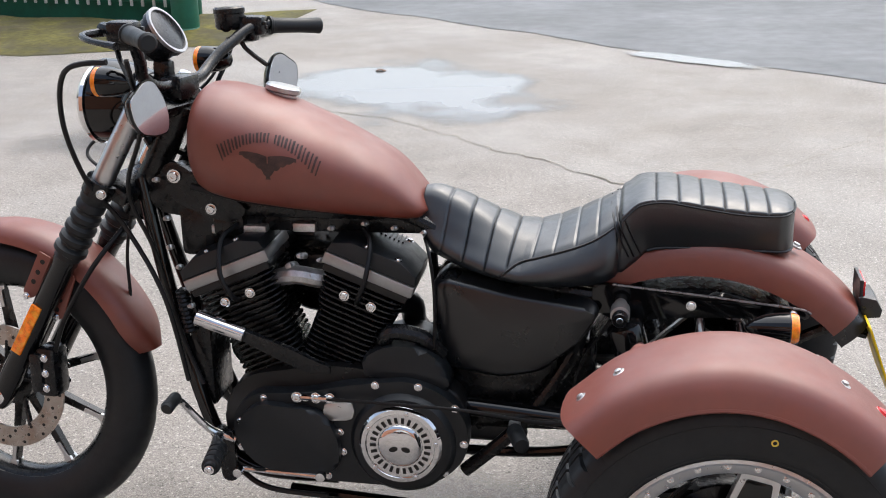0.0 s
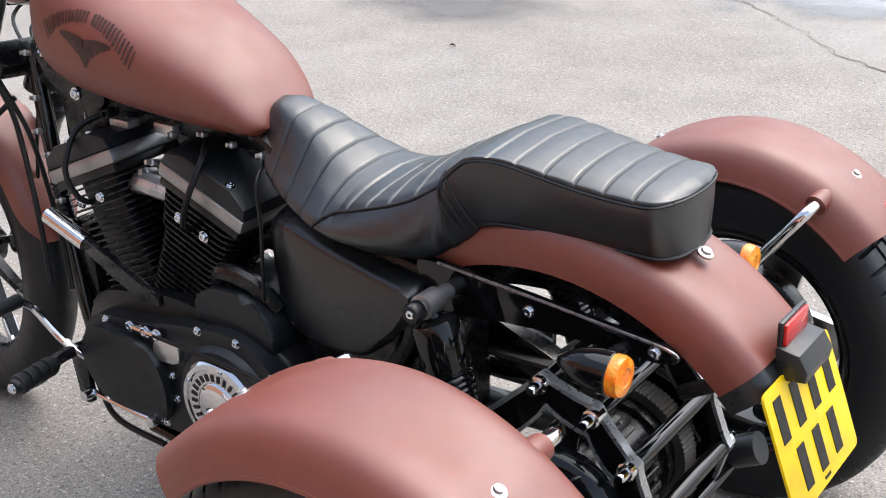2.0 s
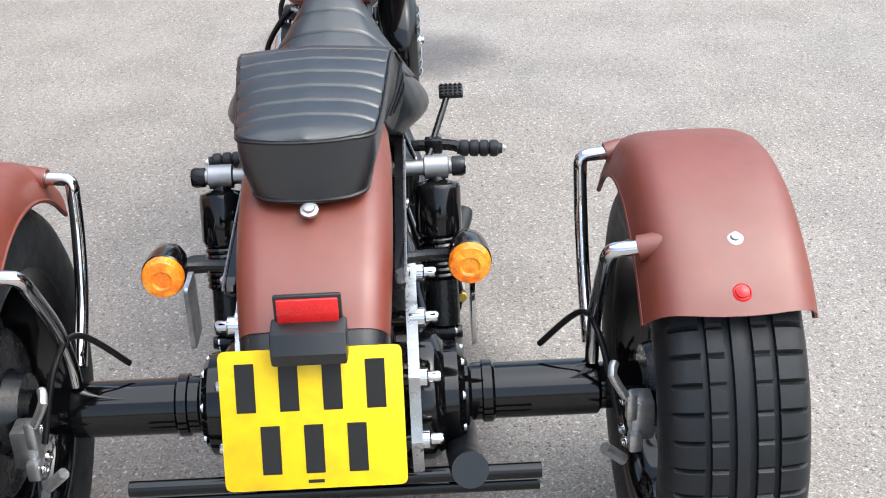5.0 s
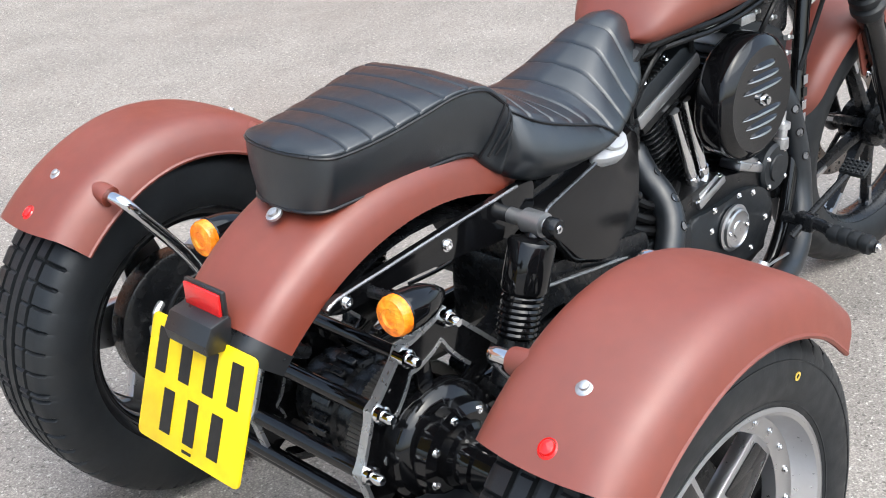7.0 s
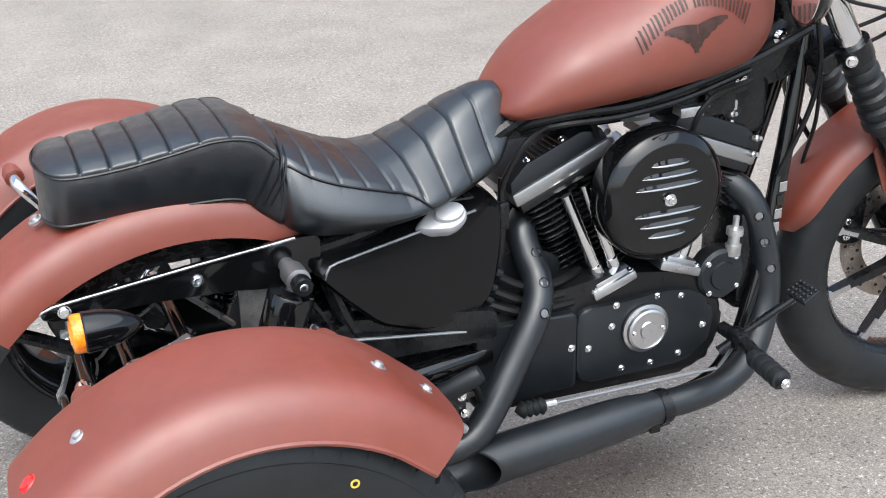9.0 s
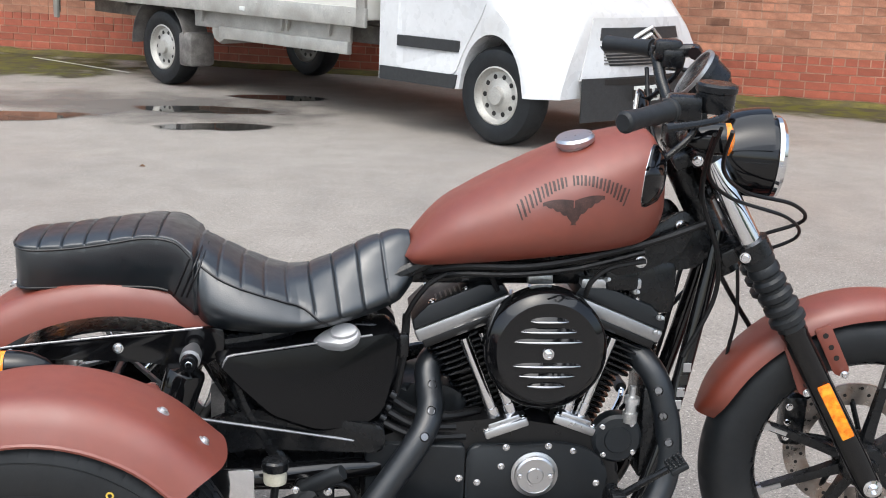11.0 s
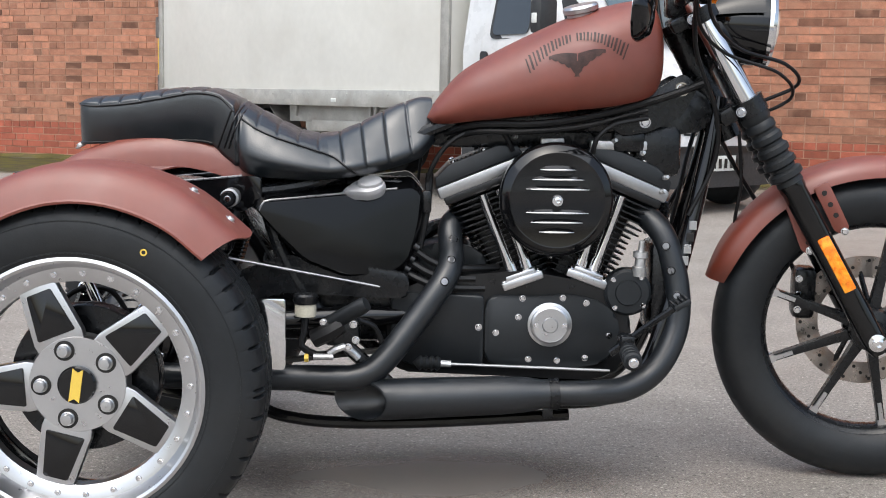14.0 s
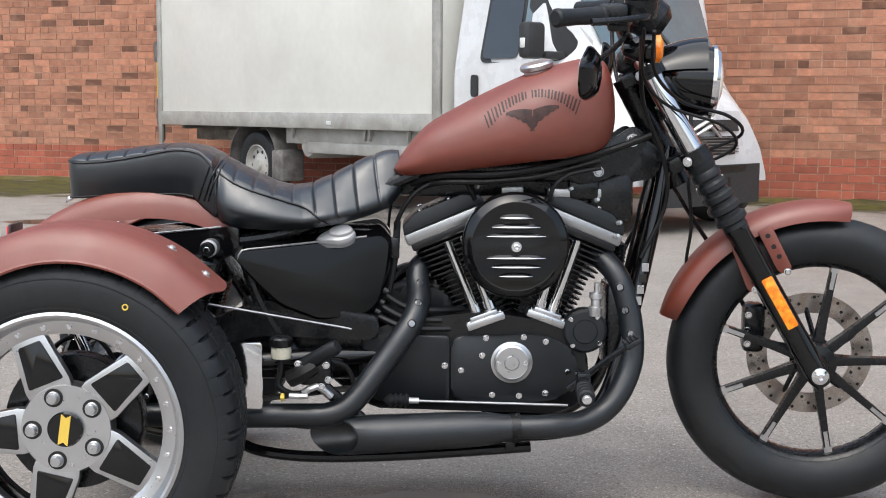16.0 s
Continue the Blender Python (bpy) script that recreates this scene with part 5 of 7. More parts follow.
# sprocket cover
bm = bmesh.new()
plate(bm, rounded([(0.525, 0.285), (0.555, 0.258), (0.7195, 0.258), (0.7195, 0.408), (0.56, 0.412), (0.522, 0.40)], 0.012, 3), 0.032, side_plane(-0.081), bevel=0.005)
sprocket = part("sprocket_cover", bm, COVER, trike, "satin black sprocket cover")
bolt(sprocket, (0.708, -0.097, 0.34), (0, -1, 0), 0.0055)
# round oil filter boss
bm = bmesh.new()
lathe(bm, [(0.0, 0.0), (0.05, 0.0), (0.052, 0.006), (0.050, 0.03), (0.044, 0.036), (0.028, 0.037), (0.026, 0.041), (0.0, 0.041)], (1.023, -0.055, 0.417), (0, -1, 0), 32)
boss = part("round_cover", bm, COVER, trike, "black round engine cover")
for k in range(4):
    a = radians(50 + 90 * k)
    bolt(boss, (1.023 + 0.041 * math.cos(a), -0.09, 0.417 + 0.041 * math.sin(a)), (0, -1, 0), 0.005)
bm = bmesh.new()
lathe(bm, [(0.0, 0.0), (0.015, 0.0), (0.015, 0.02), (0.011, 0.022), (0.011, 0.038), (0.016, 0.04), (0.016, 0.052), (0.006, 0.055), (0.006, 0.075), (0.0, 0.077)], (1.045, -0.085, 0.452), (0.05, 0, 1), 16)
part("oil_sender", bm, DULL, trike)
# lower right plinth between the push rods
bm = bmesh.new()
plate(bm, rounded([(0.74, 0.40), (0.99, 0.40), (0.96, 0.403), (0.90, 0.405), (0.83, 0.405), (0.77, 0.403)], 0.001), 0.09, side_plane(-0.02), bevel=0.004)
part("cam_chest", bm, WRINKLE, case)

# air cleaner
AC = Vector((0.862, -0.091, 0.614))
bm = bmesh.new()
lathe(bm, [(0.0, -0.02), (0.106, -0.02), (0.113, -0.016), (0.1185, -0.006), (0.1185, 0.034), (0.117, 0.040), (0.113, 0.044), (0.101, 0.0535), (0.098, 0.055), (0.0955, 0.0545), (0.0, 0.0575)], AC, (0, -1, 0), 72)
air = part("air_cleaner", bm, GLOSS, trike, "gloss black round air cleaner with bright louvres")
for dz, w in ((0.064, 0.038), (0.044, 0.056), (0.024, 0.068), (-0.024, 0.068), (-0.044, 0.056), (-0.064, 0.038)):
    # a pressed scoop with a bright machined lip
    bm = bmesh.new()
    loft(bm, [[AC + Vector((t * w, -0.054, dz + 0.009 * c)), AC + Vector((t * w, -0.0545 - 0.007 * c, dz + 0.001)), AC + Vector((t * w, -0.0545 - 0.0055 * c, dz - 0.003 * c)), AC + Vector((t * w, -0.054, dz - 0.004 * c))] for t, c in ((t, max(0.05, (1 - abs(t) ** 2.5) ** 0.6)) for t in np.linspace(-1, 1, 13))])
    part("louvre_scoop", bm, GLOSS, air)
    bm = bmesh.new()
    tube(bm, [AC + Vector((t * w * 0.95, -0.0548 - 0.0062 * (1 - abs(t) ** 2.5) ** 0.6, dz - 0.0012)) for t in np.linspace(-1, 1, 11)], [0.0008, 0.0023, 0.0026, 0.0023, 0.0008], 8, smooth=False)
    part("louvre_lip", bm, STEEL, air, "bright machined louvre lip")
bm = bmesh.new()
lathe(bm, [(0.0125, 0.0), (0.011, 0.004), (0.0075, 0.004), (0.0075, 0.011), (0.004, 0.012), (0, 0.0105)], AC + Vector((0, -0.0575, 0.0)), (0, -1, 0), 18)
part("centre_bolt", bm, CHROME, air)
bm = bmesh.new()
box(bm, (0.861, -0.06, 0.60), (0.10, 0.06, 0.10), 0.015)
part("inlet_body", bm, SATIN, trike)
bm = bmesh.new()
tube(bm, [(0.79, 0.05, 0.62), (0.83, 0.07, 0.63), (0.87, 0.08, 0.64), (0.93, 0.05, 0.62)], 0.02, 10)
part("inlet_manifold", bm, DULL, trike)
for x, y, z, r in ((0.84, 0.08, 0.64, 0.009), (0.86, 0.075, 0.68, 0.007), (0.885, 0.07, 0.655, 0.010), (0.82, 0.07, 0.67, 0.006)):
    bm = bmesh.new()
    lathe(bm, [(0.0, -0.02), (r, -0.02), (r, 0.0), (r * 0.7, 0.002), (r * 0.7, 0.012), (0, 0.014)], (x, y, z), (0.2, 1, 0.3), 12)
    part("fitting", bm, DULL, trike)

# primary cover on the left
LEFT_FROM = set(bpy.data.objects)
bm = bmesh.new()
prim = rounded([(0.50, 0.30), (0.56, 0.238), (0.66, 0.225), (0.85, 0.232), (0.945, 0.25), (1.0, 0.31), (1.0, 0.38), (0.955, 0.425), (0.84, 0.43), (0.76, 0.45), (0.62, 0.468), (0.545, 0.44), (0.50, 0.38)], 0.05, 5)
plate(bm, prim, 0.055, side_plane(0.15), bevel=0.014)
primary = part("primary_cover", bm, COVER, trike, "satin black primary cover with chrome disc")
bm = bmesh.new()
plate(bm, rounded([(0.775, 0.25), (0.94, 0.262), (0.985, 0.315), (0.982, 0.375), (0.94, 0.412), (0.80, 0.40), (0.765, 0.33)], 0.045, 5), 0.03, side_plane(0.185), bevel=0.013)
part("alternator_bulge", bm, COVER, primary)
bm = bmesh.new()
lathe(bm, [(0.0, 0.0), (0.115, 0.0), (0.112, 0.012), (0.102, 0.024), (0.088, 0.028), (0.0, 0.028)], (0.635, 0.165, 0.328), (0, 1, 0), 48)
part("clutch_bulge", bm, COVER, primary)
DB = Vector((0.638, 0.186, 0.330))
bm = bmesh.new()
lathe(bm, [(0.0, 0.0), (0.086, 0.0), (0.087, 0.008), (0.082, 0.014), (0.073, 0.015), (0.071, 0.012), (0.047, 0.012), (0.044, 0.016), (0.036, 0.0195), (0.0, 0.021)], DB, (0, 1, 0), 56)
derby = part("derby_cover", bm, CHROME, primary, "chrome round cover with dark ring marks")
for k in range(26):
    a = 2 * math.pi * k / 26
    bm = bmesh.new()
    q = Matrix.Translation(DB + Vector((0.0575 * math.cos(a), 0.0128, 0.0575 * math.sin(a)))) @ Matrix.Rotation(-a, 4, "Y")
    box(bm, (0, 0, 0), (0.013, 0.0016, 0.0065), 0.0004, q, 1)
    part("ring_mark", bm, INK, derby)
for dx, tilt in ((-0.013, 18), (0.013, -18)):
    bm = bmesh.new()
    plate(bm, oval(0, 0, 0.0095, 0.0055, 12), 0.002, Matrix.Translation(DB + Vector((dx, 0.0208, -0.004))) @ Matrix.Rotation(radians(-tilt), 4, "Y") @ side_plane(0))
    part("centre_mark", bm, INK, primary)
for k in range(5):
    a = radians(72 * k + 30)
    bolt(primary, DB + Vector((0.0755 * math.cos(a), 0.013, 0.0755 * math.sin(a))), (0, 1, 0), 0.0048)
bm = bmesh.new()
plate(bm, rounded([(0.735, 0.378), (0.80, 0.374), (0.80, 0.415), (0.735, 0.419)], 0.016, 5), 0.012, side_plane(0.181), bevel=0.003)
part("inspection_cover", bm, STEEL, primary, "bare metal inspection cover")
for x, z in ((0.525, 0.41), (0.60, 0.455), (0.69, 0.455), (0.84, 0.42), (0.93, 0.415), (0.985, 0.36), (0.985, 0.30), (0.93, 0.258), (0.80, 0.242), (0.55, 0.262), (0.508, 0.33), (0.765, 0.30), (0.77, 0.345)):
    bolt(primary, (x, 0.177, z), (0, 1, 0), 0.0065)
# starter / gearbox hump behind the rear cylinder
bm = bmesh.new()
plate(bm, rounded([(0.54, 0.40), (0.70, 0.42), (0.74, 0.47), (0.68, 0.51), (0.60, 0.51), (0.55, 0.47)], 0.03), 0.16, side_plane(0.06), bevel=0.014)
part("gearbox_top", bm, COVER, case)
for x, y, z in ((0.60, 0.143, 0.50), (0.66, 0.143, 0.50), (0.70, 0.143, 0.465), (0.57, 0.143, 0.455)):
    bolt(trike, (x, y, z), (0, 1, 0), 0.0068, name="case_bolt")
bm = bmesh.new()
tube(bm, [(0.56, 0.11, 0.50), (0.60, 0.125, 0.545), (0.66, 0.13, 0.555), (0.68, 0.12, 0.53)], 0.017, 10)
part("starter_terminal", bm, SATIN, trike)

# long pull lever on the left
bm = bmesh.new()
tube(bm, [(1.066, 0.163, 0.586), (0.965, 0.166, 0.552)], 0.0165, 16, smooth=False)
lever = part("hand_lever", bm, CHROME, trike, "chrome-tipped black hand lever")
bm = bmesh.new()
plate(bm, [(0.972, 0.541), (0.966, 0.566), (0.89, 0.536), (0.82, 0.500), (0.785, 0.492), (0.785, 0.474), (0.83, 0.472), (0.90, 0.505)], 0.014, side_plane(0.166), bevel=0.003)
part("lever_arm", bm, SATIN, lever)
bm = bmesh.new()
tube(bm, [(0.85, 0.185, 0.425), (0.79, 0.188, 0.425)], 0.006, 8, smooth=False)
part("linkage", bm, CHROME, lever)
for x in (0.855, 0.815, 0.785):
    bolt(lever, (x, 0.185, 0.425), (0, 1, 0), 0.009)
bm = bmesh.new()
tube(bm, [(0.79, 0.19, 0.425), (0.65, 0.20, 0.425), (0.50, 0.205, 0.42), (0.36, 0.20, 0.40), (0.26, 0.2, 0.40)], 0.0038, 8)
part("lever_cable", bm, HOSE, lever)
bm = bmesh.new()
box(bm, (0.845, 0.10, 0.455), (0.075, 0.03, 0.014), 0.006)
part("bare_clamp", bm, DULL, trike)

# left foot controls
bm = bmesh.new()
tube(bm, [(1.04, 0.14, 0.32), (1.025, 0.22, 0.33), (1.01, 0.25, 0.333)], 0.012, 10)
pegl = part("foot_peg", bm, SATIN, trike, "black ribbed rubber foot peg")
PEG_ROWS = [(0.0, 0.0), (0.014, 0.0), (0.014, 0.004)]
for k in range(4):
    h = 0.006 + 0.022 * k
    PEG_ROWS += [(0.014, h), (0.0185, h + 0.002), (0.0195, h + 0.010), (0.0185, h + 0.018), (0.014, h + 0.020)]
PEG_ROWS += [(0.012, 0.097), (0.012, 0.101), (0.0, 0.102)]
bm = bmesh.new()
lathe(bm, PEG_ROWS, (1.01, 0.245, 0.333), (-0.12, 1, 0.0), 20)
part("peg_rubber", bm, RUBBER, pegl)
bolt(pegl, (0.998, 0.347, 0.333), (-0.12, 1, 0), 0.0075)
bm = bmesh.new()
tube(bm, [(1.0, 0.175, 0.315), (1.05, 0.19, 0.345), (1.095, 0.215, 0.415), (1.10, 0.24, 0.433)], [0.009, 0.008, 0.007, 0.007], 10)
shift = part("gear_lever", bm, CHROME, trike, "gear lever with a rubber toe peg")
bm = bmesh.new()
lathe(bm, [(0.0, 0.0), (0.012, 0.0), (0.014, 0.006), (0.013, 0.03), (0.014, 0.052), (0.010, 0.058), (0.0, 0.058)], (1.10, 0.232, 0.434), (0, 1, 0), 16)
part("toe_peg", bm, RUBBER, shift)
bm = bmesh.new()
tube(bm, [(0.99, 0.19, 0.255), (0.80, 0.20, 0.25)], 0.006, 10, smooth=False)
part("shift_rod", bm, CHROME, shift)
for x in (0.99, 0.81):
    bm = bmesh.new()
    lathe(bm, [(0.0, -0.01), (0.010, -0.01), (0.012, 0.0), (0.010, 0.012), (0.0, 0.014)], (x, 0.198, 0.2525), (0, 1, 0), 14)
    part("rod_joint", bm, CHROME, shift)
bm = bmesh.new()
plate(bm, rounded([(1.0, 0.22), (1.03, 0.22), (1.045, 0.33), (1.0, 0.34)], 0.01), 0.012, side_plane(0.178), bevel=0.002)
part("shift_arm", bm, SATIN, shift)
bm = bmesh.new()
tube(bm, [(0.80, 0.19, 0.2), (0.93, 0.185, 0.21), (1.0, 0.16, 0.24), (1.04, 0.145, 0.30)], 0.006, 8)
part("hose", bm, HOSE, trike)
# the left engine side sits a little low
for ob in [o for o in trike.children if o not in LEFT_FROM and o.parent == trike]:
    ob.matrix_basis = Matrix.Translation((0.004, -0.012, -0.021)) @ ob.matrix_basis

# passenger peg on the left
for s in (-1, 1):
    bm = bmesh.new()
    tube(bm, [(0.41, s * 0.13, 0.345), (0.404, s * 0.19, 0.36)], 0.013, 10, smooth=False)
    pp = part("rear_foot_peg", bm, DULL, trike, "folded black rubber passenger peg")
    bm = bmesh.new()
    lathe(bm, [(0.0, 0.0), (0.015, 0.0), (0.017, 0.006), (0.0165, 0.08), (0.014, 0.09), (0.0, 0.092)], (0.404, s * 0.193, 0.361), (-0.26, s * 0.95, 0.09) if s > 0 else (0.55, -0.2, 0.35), 18)
    part("peg_rubber", bm, RUBBER, pp)

# right foot controls
bm = bmesh.new()
tube(bm, [(1.01, -0.12, 0.325), (1.01, -0.2, 0.325), (1.005, -0.225, 0.32)], 0.013, 10)
box(bm, (1.01, -0.17, 0.325), (0.03, 0.04, 0.035), 0.006)
pegr = part("foot_peg", bm, SATIN, trike, "black ribbed rubber foot peg")
bm = bmesh.new()
lathe(bm, PEG_ROWS, (1.005, -0.222, 0.318), (-0.06, -1, -0.03), 20)
part("peg_rubber", bm, RUBBER, pegr)
bolt(pegr, (0.999, -0.325, 0.3155), (-0.06, -1, -0.03), 0.0075)
bm = bmesh.new()
tube(bm, [(0.98, -0.155, 0.30), (1.03, -0.175, 0.345), (1.075, -0.195, 0.385), (1.10, -0.205, 0.405)], [0.009, 0.0075, 0.0075, 0.007], 10)
brake = part("brake_pedal", bm, SATIN, trike, "black brake pedal with a studded pad")
bm = bmesh.new()
box(bm, (0, 0, 0), (0.036, 0.055, 0.012), 0.003, Matrix.Translation((1.108, -0.215, 0.416)) @ Matrix.Rotation(radians(-30), 4, "Y"))
for i in range(4):
    for j in range(5):
        box(bm, (-0.0135 + i * 0.009, -0.021 + j * 0.0105, 0.008), (0.005, 0.006, 0.005), 0.001, Matrix.Translation((1.108, -0.215, 0.416)) @ Matrix.Rotation(radians(-30), 4, "Y"), 1)
part("pedal_pad", bm, RUBBER, brake)
bm = bmesh.new()
tube(bm, [(0.98, -0.15, 0.262), (0.63, -0.15, 0.272)], 0.003, 8, smooth=False)
rod = part("brake_rod", bm, BAND, brake, "thin chrome brake rod")
bm = bmesh.new()
lathe(bm, [(0.0, -0.01), (0.007, -0.01), (0.007, 0.03), (0, 0.03)], (0.64, -0.15, 0.272), (-1, 0, 0.03), 10)
part("rod_end", bm, DULL, brake)
bm = bmesh.new()
lathe(bm, [(0.0, 0.0)] + [(0.016 if k % 2 else 0.011, 0.006 * k + 0.002) for k in range(9)] + [(0.0, 0.06)], (0.63, -0.15, 0.272), (-1, 0, 0.03), 14)
part("rod_boot", bm, RUBBER, brake)


# ---- exhaust ----
def pipe(points, r, holes, label):
    bm = bmesh.new()
    tube(bm, points, r, 22)
    ob = part("exhaust_pipe", bm, PIPE, trike, label)
    for h, d in holes:
        # black ring and grey floor paint the dimple's dark rim and its reflection
        bm = bmesh.new()
        lathe(bm, [(0.0098, -0.006), (0.0098, 0.0010), (0.0086, 0.0014), (0.0076, 0.0004), (0.0072, -0.004)], h, d, 18)
        hole = part("shield_hole", bm, GLOSS, ob)
        bm = bmesh.new()
        lathe(bm, [(0.0076, -0.003), (0.0070, 0.0003), (0.0, 0.0006)], h, d, 18)
        part("hole_floor", bm, GLINT, hole)
    return ob


rear_line = [(0.690, 0.03, 0.565), (0.660, 0.0, 0.560), (0.646, -0.022, 0.540), (0.648, -0.045, 0.508), (0.648, -0.080, 0.475), (0.628, -0.112, 0.432), (0.565, -0.14, 0.345), (0.50, -0.165, 0.268), (0.455, -0.17, 0.246), (0.40, -0.17, 0.243), (0.15, -0.18, 0.245), (0.0, -0.185, 0.25), (-0.09, -0.19, 0.265), (-0.17, -0.195, 0.30)]
pipe(rear_line, 0.0265, [((0.6525, -0.0655, 0.5228), (0.2, -0.7, 0.68)), ((0.648, -0.1063, 0.4839), (0.12, -0.74, 0.66)), ((0.634, -0.1353, 0.4417), (0.2, -0.91, 0.36))], "satin black exhaust pipe with round shield holes")
front_line = [(1.05, 0.0, 0.585), (1.075, -0.03, 0.568), (1.105, -0.055, 0.525), (1.13, -0.07, 0.43), (1.128, -0.085, 0.34), (1.085, -0.115, 0.262), (1.02, -0.135, 0.222), (0.94, -0.15, 0.214), (0.84, -0.15, 0.212)]
pipe(front_line, 0.0265, [((1.1007, -0.0824, 0.5163), (-0.33, -0.94, 0.11)), ((1.1124, -0.0886, 0.4649), (-0.42, -0.91, 0.0)), ((1.125, -0.0982, 0.4127), (-0.27, -0.95, 0.14))], "satin black exhaust pipe with round shield holes")
bm = bmesh.new()
MUF = Vector((0.862, -0.152, 0.212))
md = Vector((-1, -0.05, -0.035)).normalized()
lathe(bm, [(0.0, 0.0), (0.0305, 0.0), (0.0305, 0.02), (0.037, 0.06), (0.040, 0.11), (0.0425, 0.30), (0.043, 0.40), (0.0405, 0.402), (0.039, 0.38), (0.036, 0.30), (0.0, 0.29)], MUF, md, 36)
for v in bm.verts:
    d = v.co - MUF
    f = d.dot(md)
    if f > 0.37:
        v.co += md * (0.055 * (v.co.y + 0.170) / 0.043)
muffler = part("muffler", bm, PIPE, trike, "satin black slash-cut muffler")
bm = bmesh.new()
lathe(bm, [(0.029, 0.0), (0.0325, 0.0), (0.0325, 0.02), (0.029, 0.02)], MUF + Vector((0.012, 0, 0)), md, 28, closed=True)
box(bm, (0.853, -0.152, 0.172), (0.022, 0.012, 0.024), 0.003)
part("clamp", bm, SATIN, muffler)

# ---- side covers, oil cap, under-seat parts ----
bm = bmesh.new()
outline = rounded([(0.245, 0.590), (0.262, 0.600), (0.42, 0.614), (0.565, 0.630), (0.582, 0.615), (0.575, 0.55), (0.555, 0.478), (0.515, 0.452), (0.43, 0.452), (0.345, 0.486), (0.285, 0.545)], 0.02, 6)


def oil_side(x, z):
    return -0.142 + 0.196 * (x - 0.236) + 0.12 * (z - 0.60)


def oil_ring(grow, k):
    """A ring round the panel: k from 0 on the flat face to 1 at the back; the top edge is a wide bevel."""
    out = []
    for x, z in outline:
        dx, dz = (x - 0.42) / 0.17, (z - 0.54) / 0.09
        d = math.hypot(dx, dz)
        top = min(1.0, max(0.0, (z - 0.588 - (x - 0.25) * 0.09) / 0.014))
        ox, oz = (dx / d * 0.010 * (1 - top) - 0.002 * top) * grow, (dz / d * 0.010 * (1 - top) + 0.024 * top) * grow
        y = oil_side(x, z) + (0.012 + 0.022 * top) * grow
        out.append((x + ox, y * (1 - k) - 0.02 * k, z + oz))
    return out


rings = []
for f in (0.06, 0.25, 0.5, 0.75, 0.92, 1.0):
    rings.append([(0.42 + (x - 0.42) * f, oil_side(0.42 + (x - 0.42) * f, 0.54 + (z - 0.54) * f) - 0.004 * (1 - f * f), 0.54 + (z - 0.54) * f) for x, z in outline])
rings += [oil_ring(0.12, 0), oil_ring(0.9, 0), oil_ring(1.0, 0.06), oil_ring(1.0, 1)]
loft(bm, rings)
cover_r = part("oil_tank", bm, OILTANK, trike, "gloss black oil tank side panel")
# bright reflection on the bevel's edge, added as a thin grey tube
bm = bmesh.new()
tube(bm, [(0.252, oil_side(0.252, 0.585) + 0.002, 0.583), (0.262, oil_side(0.262, 0.60) + 0.001, 0.602)] + [(0.262 + 0.03 * k, oil_side(0.262 + 0.03 * k, 0.60) + 0.0015, 0.6035 + 0.03 * k * 0.094) for k in range(1, 10)], 0.0026, 8)
part("rolled_edge", bm, GLINT, cover_r)
# pear-shaped filler cap lying on the bevel, with a raised disc
OM = Matrix.Translation((0.471, -0.100, 0.632)) @ Matrix(((0.995, 0.0, -0.05), (0.04, 0.78, -0.62), (0.09, 0.62, 0.78))).to_4x4()
bm = bmesh.new()
lathe(bm, [(0.0, -0.016), (0.036, -0.016), (0.0385, -0.004), (0.0375, 0.003), (0.034, 0.0075), (0.027, 0.009), (0.0, 0.010)], (0, 0, 0), (0, 0, 1), 36)
for v in bm.verts:
    if v.co.x < 0:
        v.co.y *= 1 + 11 * v.co.x
        v.co.x *= 1.35
    v.co.y *= 0.66
    v.co.z -= 0.22 * max(0, -v.co.x - 0.012)
bmesh.ops.transform(bm, matrix=OM, verts=bm.verts[:])
cap = part("oil_filler", bm, CAST, cover_r, "bare metal oil filler cap")
bm = bmesh.new()
lathe(bm, [(0.0, 0.006), (0.026, 0.006), (0.0265, 0.012), (0.024, 0.0155), (0.0, 0.0175)], (0, 0, 0), (0, 0, 1), 32)
for v in bm.verts:
    v.co.y = v.co.y * 0.66 + 0.003
    v.co.x += 0.006
bmesh.ops.transform(bm, matrix=OM, verts=bm.verts[:])
part("cap_disc", bm, CAST, cap)
bm = bmesh.new()
outline = rounded([(0.245, 0.598), (0.265, 0.606), (0.42, 0.622), (0.555, 0.640), (0.576, 0.625), (0.572, 0.55), (0.555, 0.455), (0.44, 0.447), (0.36, 0.468), (0.28, 0.54)], 0.026, 6)


def cover_side(x, z):
    return 0.122 + 0.172 * (0.42 - x) - 0.10 * max(0, x - 0.50)


def cover_ring(grow, k):
    out = []
    for x, z in outline:
        dx, dz = (x - 0.42) / 0.165, (z - 0.54) / 0.09
        d = math.hypot(dx, dz)
        top = min(1.0, max(0.0, (z - 0.592 - (x - 0.25) * 0.10) / 0.016))
        ox, oz = dx / d * 0.010 * (1 - top) * grow, (dz / d * 0.010 * (1 - top) + 0.020 * top) * grow
        y = cover_side(x, z) - (0.014 + 0.020 * top) * grow
        out.append((x + ox, y * (1 - k) + 0.03 * k, z + oz))
    return out


